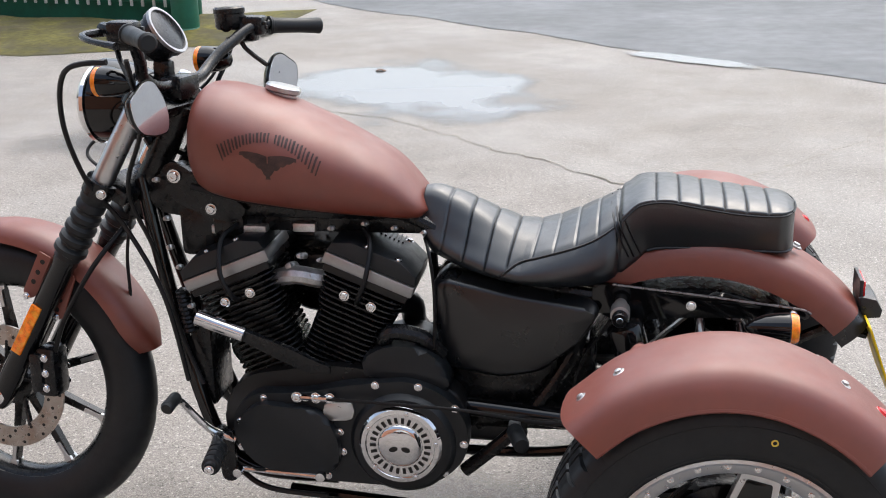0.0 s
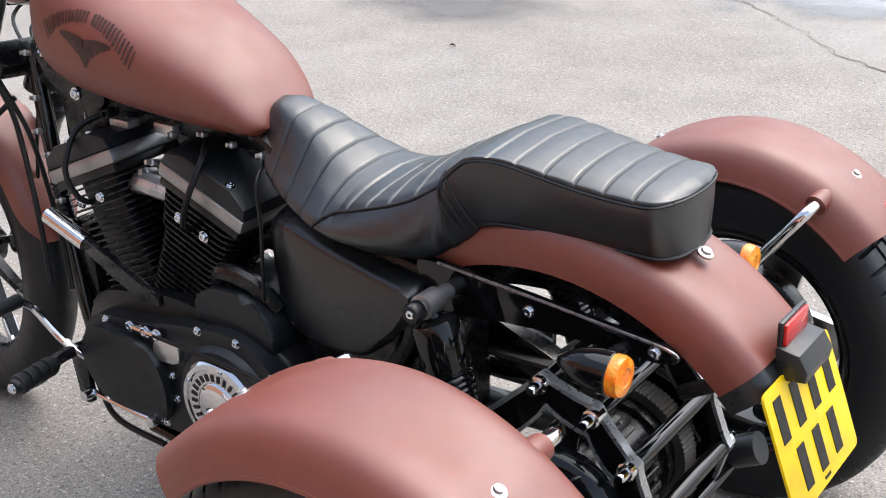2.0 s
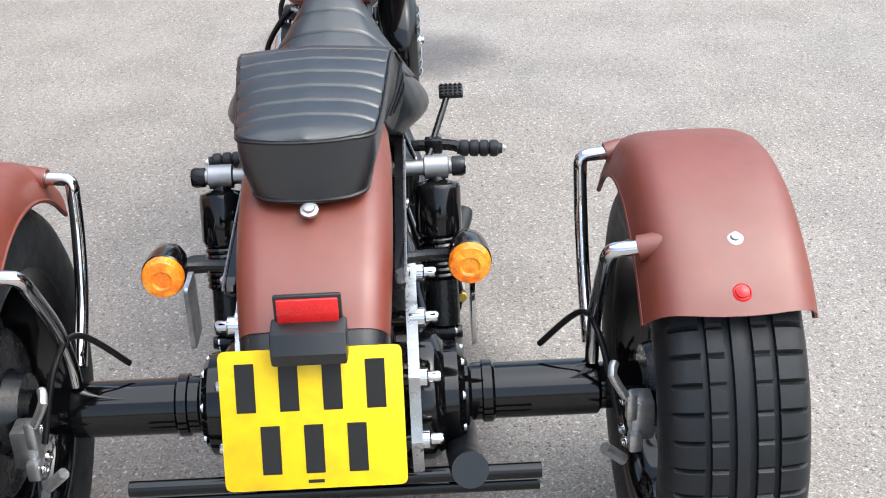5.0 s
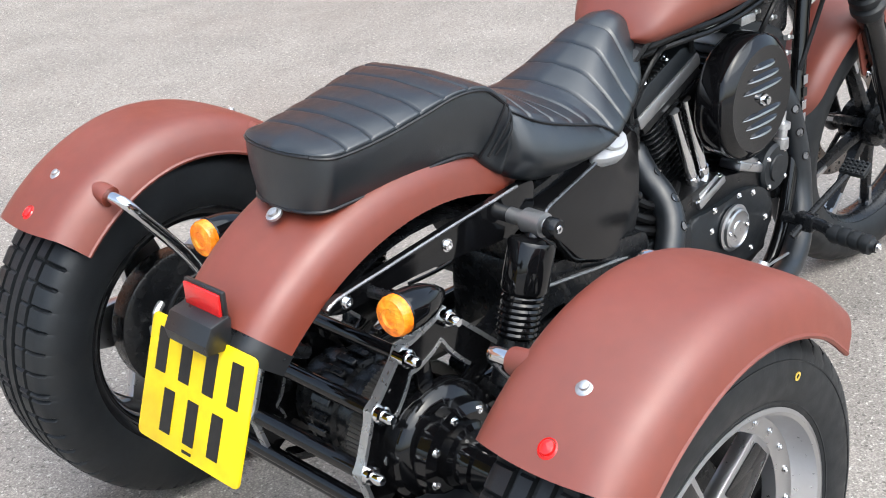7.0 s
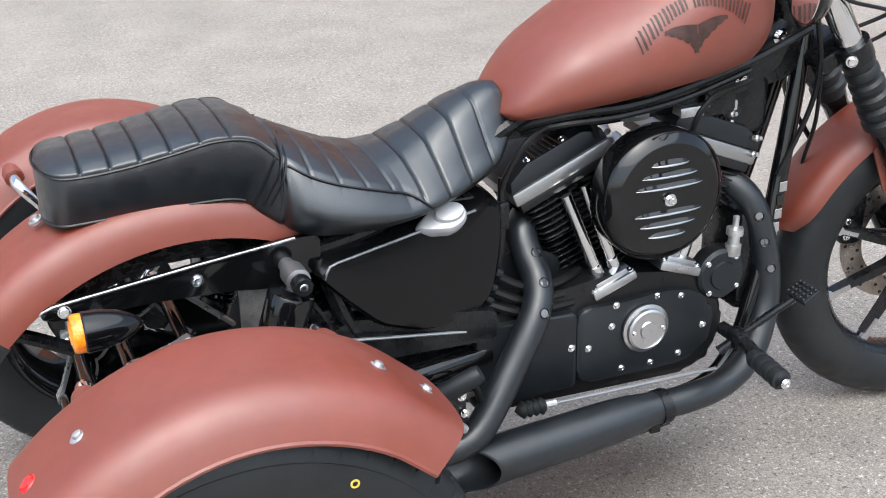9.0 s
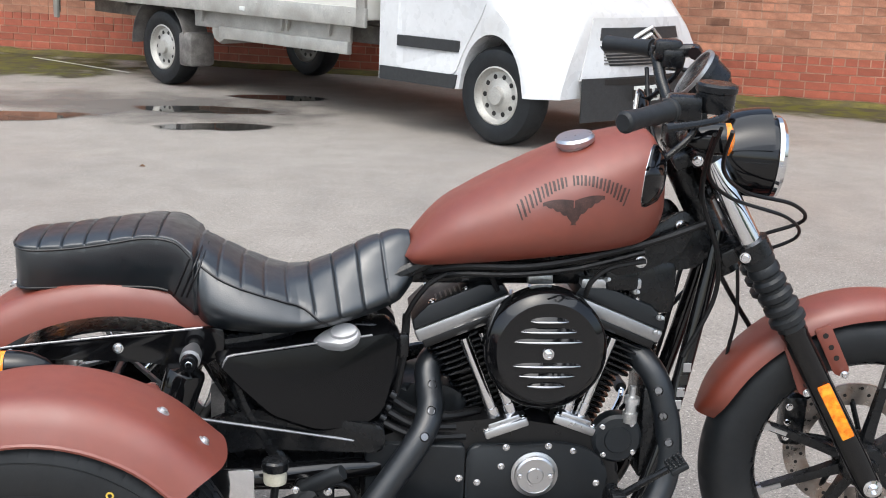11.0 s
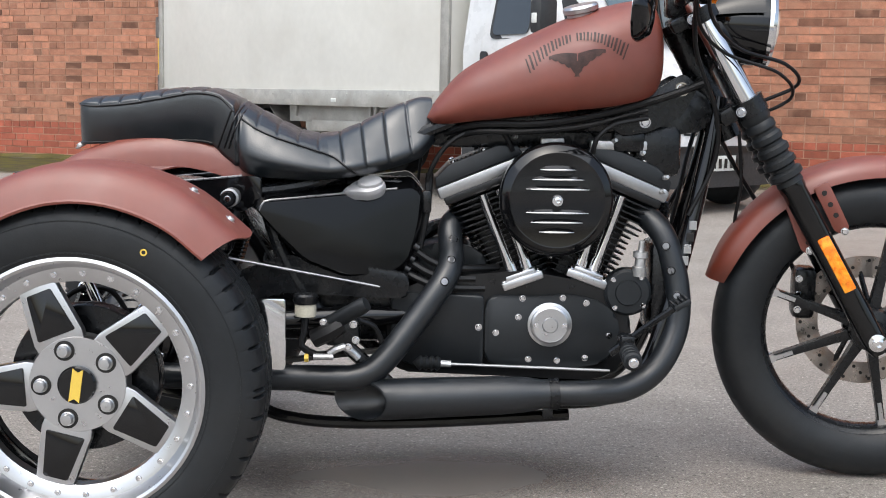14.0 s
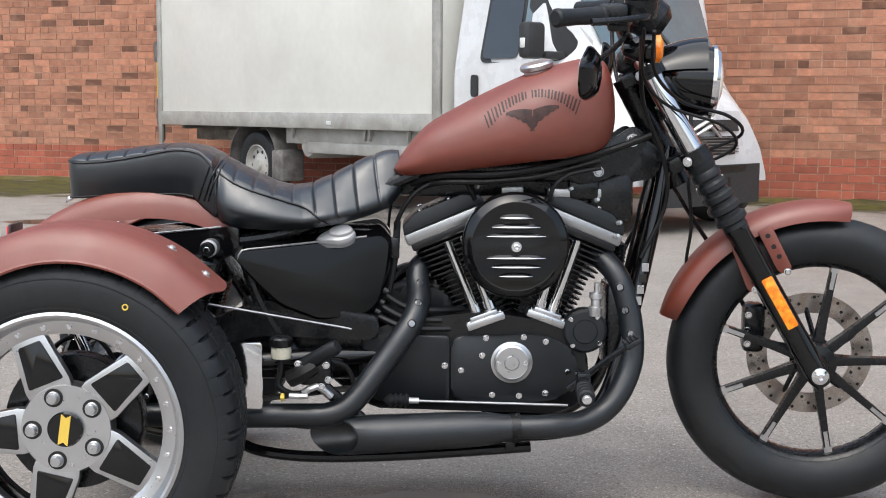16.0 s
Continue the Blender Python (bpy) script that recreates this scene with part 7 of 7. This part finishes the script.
# local axes: x ahead from the rear axle, y away from the trike, z up from the road
VM = Matrix.Translation((-1.03, 9.50, VZ)) @ Matrix.Rotation(VA, 4, "Z")


def van_side(y):
    return VM @ side_plane(y)


bm = bmesh.new()
box(bm, (0.53, 1.0, 1.95), (4.70, 2.0, 2.35), 0.02, VM)
cargo = part("cargo_body", bm, PANEL, van, "off-white smooth cargo body")
bm = bmesh.new()
box(bm, (0.53, -0.006, 0.795), (4.71, 0.03, 0.145), 0.006, VM)
part("lower_rail", bm, ALU, van, "dull metal lower rail with rivets")
for k in range(16):
    bm = bmesh.new()
    lathe(bm, [(0.009, 0), (0.006, 0.005), (0, 0.006)], VM @ Vector((-1.65 + 0.29 * k, -0.021, 0.83)), VM.to_3x3() @ Vector((0, -1, 0)), 8)
    part("rivet", bm, ALU, van)
for x0, w, low in ((-1.79, 0.07, 0.50), (2.83, 0.10, 0.72)):
    bm = bmesh.new()
    box(bm, (x0, -0.008, (3.1 + low) / 2), (w, 0.036, 3.1 - low), 0.008, VM)
    part("corner_post", bm, ALU, van, "dull metal corner post")
# tail lift column
bm = bmesh.new()
box(bm, (-1.85, 0.03, 1.3), (0.05, 0.06, 1.5), 0.005, VM)
part("tail_lift_column", bm, GRIME, van, "grey steel tail lift column with yellow stripe")
bm = bmesh.new()
box(bm, (-1.89, 0.02, 1.20), (0.022, 0.03, 0.5), 0.003, VM)
part("hazard_stripe", bm, HAZARD, van)
bm = bmesh.new()
box(bm, (-1.89, 0.02, 1.50), (0.07, 0.06, 0.22), 0.01, VM)
part("tail_lift_bracket", bm, GRIME, van)
bm = bmesh.new()
box(bm, (-1.885, 0.02, 0.86), (0.05, 0.05, 0.3), 0.02, VM)
part("tail_lift_ram", bm, GRIME, van)
# chassis
bm = bmesh.new()
box(bm, (1.5, 0.35, 0.64), (6.2, 0.08, 0.14), 0.01, VM)
box(bm, (1.5, 1.7, 0.64), (6.2, 0.08, 0.14), 0.01, VM)
for x in (-1.5, -0.7, 0.5, 1.2, 2.2):
    box(bm, (x, 1.0, 0.72), (0.06, 1.8, 0.08), 0.005, VM)
part("chassis", bm, GRIME, van, "grimy chassis rails")
bm = bmesh.new()
box(bm, (1.55, 0.10, 0.66), (2.1, 0.03, 0.17), 0.008, VM)
box(bm, (1.75, 0.08, 0.545), (1.7, 0.05, 0.10), 0.006, VM)
part("side_guard", bm, ALU, van)
for x in (0.62, 1.75, 1.82, 2.35):
    bm = bmesh.new()
    plate(bm, [(x, 0.78), (x + 0.07, 0.78), (x + 0.035, 0.62)], 0.03, van_side(0.06), 0.002)
    part("guard_bracket", bm, ALU, van)
bm = bmesh.new()
lathe(bm, [(0.0, 0.0), (0.10, 0.0), (0.12, 0.03), (0.12, 0.5), (0.0, 0.52)], VM @ Vector((0.86, 0.09, 0.56)), VM.to_3x3() @ Vector((0, 1, 0)), 28)
part("air_tank", bm, ALU, van)
bm = bmesh.new()
box(bm, (1.35, -0.02, 0.775), (0.07, 0.02, 0.035), 0.004, VM)
part("side_marker", bm, PALE_P, van)
# rear mudguard with flap
bm = bmesh.new()
shell(bm, lambda u, v: VM @ Vector((0.43 * math.cos(math.pi * u), 0.02 + 0.26 * v, 0.36 + 0.43 * math.sin(math.pi * u))), 20, 3, 0.008)
box(bm, (0.43, 0.15, 0.36), (0.20, 0.26, 0.30), 0.03, VM)
part("wheel_guard", bm, GRIME, van, "grey plastic wheel guard")


def van_wheel(x, y):
    c = VM @ Vector((x, y, 0.345))
    d = VM.to_3x3() @ Vector((0, -1, 0))
    bm = bmesh.new()
    lathe(bm, [(0.19, -0.09), (0.21, -0.1), (0.27, -0.11), (0.32, -0.1), (0.34, -0.07), (0.345, 0.0), (0.34, 0.07), (0.32, 0.1), (0.27, 0.11), (0.21, 0.1), (0.19, 0.09)], c, d, 40, closed=True)
    w = part("wheel", bm, RUBBER, van, "van wheel with a grey steel rim")
    bm = bmesh.new()
    lathe(bm, [(0.205, 0.06), (0.205, 0.1), (0.195, 0.105), (0.185, 0.075), (0.15, 0.045), (0.12, 0.06), (0.07, 0.085), (0.06, 0.11), (0.0, 0.115)], c, d, 36)
    part("rim", bm, ALU, w)
    for k in range(10):
        a = 2 * math.pi * k / 10
        bm = bmesh.new()
        q = Matrix.Translation(c) @ turn_to(d)
        lathe(bm, [(0.018, 0), (0.018, 0.004), (0, 0.004)], q @ Vector((0.135 * math.cos(a), 0.135 * math.sin(a), 0.058)), d, 10)
        part("rim_hole", bm, INK, w)


van_wheel(0.0, 0.17)
van_wheel(4.17, 0.16)
van_wheel(0.0, 1.85)
van_wheel(4.17, 1.85)

CM = VM @ Matrix.Translation((0.88, 0, 0))
# cab: rings from the rear wall to the nose, open over the wheel
def cab_x(x):
    """The short nose: lengths ahead of the door are drawn in."""
    return x if x < 2.9 else 2.9 + (x - 2.9) * 0.70


def cab_high(x):
    return float(np.interp(x, [2.13, 2.20, 2.85, 2.98, 3.10, 3.66, 3.80, 3.92, 4.02, 4.09, 4.13, 4.15], [2.05, 2.12, 2.12, 2.09, 2.02, 1.22, 1.13, 1.06, 0.99, 0.92, 0.83, 0.66]))


def cab_low(x):
    d = abs(x - 3.43)
    return 0.345 + math.sqrt(0.42 ** 2 - d * d) if d < 0.415 else 0.36


def cab_y(x, z, s):
    """The flanks draw in towards the nose, earlier the higher up."""
    start = float(np.interp(z, [0.4, 0.62, 0.83, 1.09, 1.4], [3.9, 3.8, 3.63, 3.3, 3.1]))
    nar = min(0.45, 0.12 * (max(0, x - start) / 0.2) ** 1.3) + 0.16 * max(0, (z - 1.2) / 0.9)
    return 1.02 + s * (1.0 - nar)


stations = sorted({round(float(v), 3) for v in [*np.linspace(2.13, 2.95, 9), *np.linspace(3.0, 3.86, 24), *np.linspace(3.9, 4.15, 9)]})
sections = []
for x in stations:
    lo, hi = cab_low(x), cab_high(x)
    up = [lo + (hi - 0.05 - lo) * k / 8 for k in range(9)]
    ring_pts = [CM @ Vector((cab_x(x), cab_y(x, z, -1), z)) for z in up]
    ring_pts += [CM @ Vector((cab_x(x), cab_y(x, hi - 0.02, -1) + 0.02, hi - 0.015)), CM @ Vector((cab_x(x), cab_y(x, hi, -1) + 0.08, hi)), CM @ Vector((cab_x(x), cab_y(x, hi, 1) - 0.08, hi)), CM @ Vector((cab_x(x), cab_y(x, hi - 0.02, 1) - 0.02, hi - 0.015))]
    ring_pts += [CM @ Vector((cab_x(x), cab_y(x, z, 1), z)) for z in up[::-1]]
    sections.append(ring_pts)
bm = bmesh.new()
loft(bm, sections)
cab = part("cab", bm, WHITE, van, "white cab with short sloping bonnet", angle=28)


def on_side(name, pts, mat, out=0.012, thick=0.02, label="", r=0.04):
    """A panel laid on the near flank of the cab."""
    bm = bmesh.new()
    o = rounded(pts, r, 4)
    top = [bm.verts.new(CM @ Vector((cab_x(x), cab_y(x, z, -1) - out, z))) for x, z in o]
    low = [bm.verts.new(CM @ Vector((cab_x(x), cab_y(x, z, -1) - out + thick, z))) for x, z in o]
    bm.faces.new(top)
    n = len(o)
    for k in range(n):
        bm.faces.new((top[k], top[(k + 1) % n], low[(k + 1) % n], low[k]))
    return part(name, bm, mat, van, label)


on_side("door_panel", [(2.32, 0.46), (2.34, 1.22), (2.40, 1.98), (2.92, 1.98), (3.08, 1.88), (3.52, 1.38), (3.46, 1.20), (3.30, 0.90), (3.05, 0.62), (2.95, 0.46)], WHITE, 0.008, 0.012, "white cab door", 0.07)
on_side("window_seal", [(2.42, 1.26), (2.46, 1.92), (2.90, 1.92), (3.04, 1.82), (3.42, 1.38), (3.36, 1.26)], BLACKP, 0.012, 0.012, "", 0.07)
on_side("side_window", [(2.45, 1.29), (2.49, 1.89), (2.84, 1.89), (2.84, 1.29)], GLASS, 0.016, 0.012, "dark side window", 0.06)
on_side("quarter_window", [(2.88, 1.29), (2.88, 1.89), (3.02, 1.80), (3.38, 1.38), (3.32, 1.29)], SCREEN, 0.016, 0.012, "", 0.04)
on_side("door_handle", [(2.345, 1.0), (2.345, 1.17), (2.415, 1.17), (2.415, 1.0)], BLACKP, 0.022, 0.02, "black door handle", 0.03)
on_side("side_strip", [(2.34, 0.62), (2.34, 0.70), (3.0, 0.70), (3.0, 0.62)], BLACKP, 0.02, 0.02, "", 0.01)
on_side("lower_sill", [(2.15, 0.36), (2.15, 0.46), (2.98, 0.46), (2.95, 0.36)], BLACKP, 0.015, 0.02, "", 0.01)
# windscreen, bonnet line, grille, bumper, lamps


def on_front(name, quad, mat, lift, label=""):
    """A sheet on the cab's front: corner rows of (x, z) at the low and high edge and half-widths."""
    (x0, z0, w0), (x1, z1, w1) = quad
    x0, x1 = cab_x(x0), cab_x(x1)
    bm = bmesh.new()
    up = Vector((z1 - z0, 0, x0 - x1)).normalized() * lift
    if up.x < 0:
        up = -up
    shell(bm, lambda u, v: CM @ (Vector((x0 + (x1 - x0) * u, 1.02 + (2 * v - 1) * (w0 + (w1 - w0) * u), z0 + (z1 - z0) * u)) + up + Vector((0.05 * (1 - (2 * v - 1) ** 2), 0, 0.0))), 6, 14, -0.012)
    return part(name, bm, mat, van, label)


on_front("windscreen", ((3.64, 1.26, 0.62), (3.14, 1.97, 0.74)), SCREEN, 0.012, "large sloping windscreen")
on_front("front_panel", ((4.15, 0.48, 0.66), (4.09, 0.90, 0.50)), WHITE, 0.02, "white front panel")
on_front("upper_grille", ((4.12, 0.745, 0.46), (4.10, 0.83, 0.44)), BLACKP, 0.036, "dark upper grille with a bright double chevron")
on_front("grille", ((4.14, 0.57, 0.44), (4.12, 0.71, 0.46)), BLACKP, 0.036, "black mesh grille")
on_front("bumper", ((4.16, 0.20, 0.68), (4.16, 0.50, 0.68)), BLACKP, 0.05, "dark plastic bumper")
on_front("air_slot", ((4.16, 0.45, 0.54), (4.16, 0.49, 0.54)), INK, 0.064)
on_front("number_plate", ((4.16, 0.32, 0.26), (4.16, 0.43, 0.26)), PALE_P, 0.066, "pale number plate with dark bars")
for k in range(7):
    bm = bmesh.new()
    box(bm, (cab_x(4.16) + 0.13, 0.82 + 0.066 * k, 0.375), (0.004, 0.03, 0.07), 0, CM)
    part("plate_bar", bm, INK, van)
for k in range(6):
    z = 0.585 + 0.022 * k
    on_front("grille_bar", ((4.14 - (z - 0.57) * 0.1, z, 0.43), (4.139 - (z - 0.57) * 0.1, z + 0.008, 0.43)), GRIME, 0.048)
for k in range(2):
    bm = bmesh.new()
    z = 0.78 - 0.05 * k
    xc = cab_x(4.13) + 0.10
    tube(bm, [CM @ Vector((xc - 0.02, 0.86, z - 0.02)), CM @ Vector((xc + 0.015, 1.02, z + 0.06)), CM @ Vector((xc - 0.02, 1.18, z - 0.02))], 0.016, 8, smooth=False)
    part("chevron", bm, CHROME, van)
for y in (0.44, 1.60):
    bm = bmesh.new()
    box(bm, (cab_x(3.72), y, 0.90), (0.22, 0.20, 0.22), 0.07, CM)
    part("van_headlamp", bm, LAMP, van)
# wiper-side mirror
bm = bmesh.new()
box(bm, (3.16, -0.14, 1.40), (0.12, 0.18, 0.26), 0.035, CM)
box(bm, (3.18, 0.04, 1.30), (0.10, 0.2, 0.05), 0.015, CM)
part("door_mirror", bm, BLACKP, van, "large black door mirror")
bm = bmesh.new()
box(bm, (3.16, -0.232, 1.38), (0.05, 0.012, 0.07), 0.006, CM)
part("mirror_repeater", bm, PALE_P, van)
# luton head over the cab
bm = bmesh.new()
box(bm, (3.36, 1.02, 2.68), (1.0, 2.04, 0.95), 0.06, VM)
part("luton_head", bm, PANEL, van)


# ---- far side of the yard: fence, moss bank and green post ----
bm = bmesh.new()
for k in range(60):
    u = k / 59
    x, y = 3.3 + 9.0 * u, -7.3 - 2.0 * u + 0.9 * min(1.0, 6 * u)
    for j, v in enumerate((0.0, 0.35, 0.8, 1.3)):
        h = 0.12 * math.sin(v / 1.3 * math.pi * 0.6) * (0.8 + 0.4 * noise.noise(Vector((x * 2, v * 3, 5))))
        bm.verts.new((x - v * 0.25 + 0.06 * noise.noise(Vector((x * 4, v, 1))), y - v + 0.35, 0.004 + max(0, h)))
bm.verts.ensure_lookup_table()
for k in range(59):
    for j in range(3):
        bm.faces.new((bm.verts[k * 4 + j], bm.verts[k * 4 + 4 + j], bm.verts[k * 4 + 5 + j], bm.verts[k * 4 + 1 + j]))
tagged(part("moss", bm, MOSS), "yellow-green mossy bank at the foot of the fence", "moss", kind="stuff")
post = new("green_post")
tagged(post, "dark green painted metal post at the fence end", "post")
bm = bmesh.new()
lathe(bm, [(0.0, 0.0), (0.13, 0.0), (0.13, 0.06), (0.11, 0.08), (0.11, 1.3), (0.09, 1.36), (0.0, 1.38)], (3.85, -7.35, 0.0), (0, 0, 1), 24)
part("column", bm, GREEN, post)
fence = new("paling_fence")
tagged(fence, "pale palings on dark rails standing on a green base", "fence")
bm = bmesh.new()
box(bm, (0, 0, 0), (0.026, 0.016, 1.0), 0.004)
pal = mesh_of("paling", bm, PALE_P)
FA = math.atan2(-2.3, 9.0)
for k in range(48):
    u = 0.25 + 0.115 * k
    shared("paling", pal, Matrix.Translation((3.95 + u * math.cos(FA), -7.75 + u * math.sin(FA), 0.68)) @ Matrix.Rotation(FA, 4, "Z"), fence)
for z in (0.24, 1.05):
    bm = bmesh.new()
    box(bm, (2.9, -0.02, z), (5.8, 0.03, 0.05), 0.005, Matrix.Translation((3.95, -7.75, 0)) @ Matrix.Rotation(FA, 4, "Z"))
    part("rail", bm, GREEN, fence)
bm = bmesh.new()
box(bm, (2.9, -0.15, 0.5), (5.8, 0.06, 1.0), 0.01, Matrix.Translation((3.95, -7.75, 0)) @ Matrix.Rotation(FA, 4, "Z"))
part("base_board", bm, GREEN, fence)


# ---- small litter and cracks ----
def crack(pts, width, seed, mat=CRACK):
    rng = random.Random(seed)
    line = []
    for a, b in zip(pts, pts[1:]):
        a, b = Vector(a), Vector(b)
        n = max(2, int((b - a).length / 0.07))
        for j in range(n):
            p = a.lerp(b, j / n)
            line.append((p.x + rng.uniform(-0.025, 0.025), p.y + rng.uniform(-0.025, 0.025)))
    bm = bmesh.new()
    prev = None
    for i, (x, y) in enumerate(line):
        w = width * rng.uniform(0.3, 1.2)
        v = (bm.verts.new((x - w * 0.4, y - w, ground_z(x, y) + 0.003)), bm.verts.new((x + w * 0.4, y + w, ground_z(x, y) + 0.003)))
        if prev:
            bm.faces.new((prev[0], v[0], v[1], prev[1]))
        prev = v
    tagged(part("crack", bm, mat), "thin mossy crack in the asphalt", "crack", kind="structure")


crack([(2.36, -4.87), (1.88, -4.46), (1.64, -4.36), (1.15, -3.93), (0.84, -3.58), (0.60, -3.42), (0.48, -3.22), (0.22, -3.0), (0.05, -2.96)], 0.006, 1)
crack([(0.22, -2.98), (-0.15, -3.04), (-0.35, -3.22), (-0.67, -3.6), (-1.06, -4.1), (-1.9, -4.9)], 0.005, 2)
crack([(2.35, 0.25), (2.11, 0.04), (1.94, -0.16), (1.84, -0.28), (1.62, -0.5)], 0.005, 3)
for k, (x, y, w) in enumerate(((1.93, -5.82, 0.07), (3.26, -4.2, 0.04), (-0.6, 5.2, 0.03), (2.4, -3.0, 0.025))):
    bm = bmesh.new()
    shell(bm, lambda u, v: (x + (u - 0.5) * w, y + (v - 0.5) * w * 0.6, ground_z(x, y) + 0.006 + 0.012 * math.sin(u * 3) * math.sin(v * 2.5)), 6, 4, 0.002)
    tagged(part("dead_leaf", bm, LEAF), "curled brown leaf lying on the asphalt", "leaf", group="leaves on the yard")

# ---- bricks of the wall, last ----
def brick_mesh(w, mat, name="brick"):
    bm = bmesh.new()
    lo = [bm.verts.new((x, 0.03, z)) for x, z in ((-w / 2, -0.0365), (w / 2, -0.0365), (w / 2, 0.0365), (-w / 2, 0.0365))]
    hi = [bm.verts.new((x, 0.004, z)) for x, z in ((-w / 2 + 0.003, -0.0335), (w / 2 - 0.003, -0.0335), (w / 2 - 0.003, 0.0335), (-w / 2 + 0.003, 0.0335))]
    bm.faces.new(hi)
    for k in range(4):
        bm.faces.new((lo[k], lo[(k + 1) % 4], hi[(k + 1) % 4], hi[k]))
    return mesh_of(name, bm, mat)


STRETCH, HEAD = BLEN - 0.007, BLEN / 2 - 0.007
brick_me = {(k, c): brick_mesh(w, m) for k, w in (("s", STRETCH), ("h", HEAD)) for c, m in (("b", BRICK), ("p", PLINTH))}
rng = random.Random(11)
rest_v, rest_f = {"b": [], "p": []}, {"b": [], "p": []}
count = 0
for row in range(int(6.9 / COURSE)):
    z = WALL_BASE + COURSE * (row + 0.5)
    c = "p" if z < 0.44 else "b"
    u = -14.0 + (BLEN / 2 if row % 2 else 0) + (BLEN / 4 if row % 6 == 3 else 0)
    heads = row % 6 == 5
    while u < 13:
        k = "h" if heads or rng.random() < 0.12 else "s"
        w = STRETCH if k == "s" else HEAD
        p = wall_frame(u + w / 2, rng.uniform(-0.003, 0.003), z)
        near = (-8.3 < u < -6.6 or 1.0 < u < 2.6) and 0.1 < z < 1.3
        if near and count < 300:
            shared("brick", brick_me[(k, c)], Matrix.Translation(p) @ Matrix.Rotation(WA, 4, "Z"), wall)
            count += 1
        else:
            base = len(rest_v[c])
            for yy, sh in ((0.03, 0.0), (0.004, 0.003)):
                for sx, sz in ((-1, -1), (1, -1), (1, 1), (-1, 1)):
                    q = p + WD * (sx * (w / 2 - sh)) + WN * yy
                    rest_v[c].append((q.x, q.y, z + sz * (0.0365 - sh)))
            rest_f[c] += [tuple(base + i for i in f) for f in ((4, 5, 6, 7), (0, 1, 5, 4), (1, 2, 6, 5), (2, 3, 7, 6), (3, 0, 4, 7))]
        u += w + 0.007
for c, mat in (("b", BRICK_J), ("p", PLINTH_J)):
    me = bpy.data.meshes.new("bricks")
    me.from_pydata(rest_v[c], [], rest_f[c])
    me.materials.append(mat)
    ob = new("bricks", me)
    ob.parent = wall
    tagged(ob, kind="stuff")
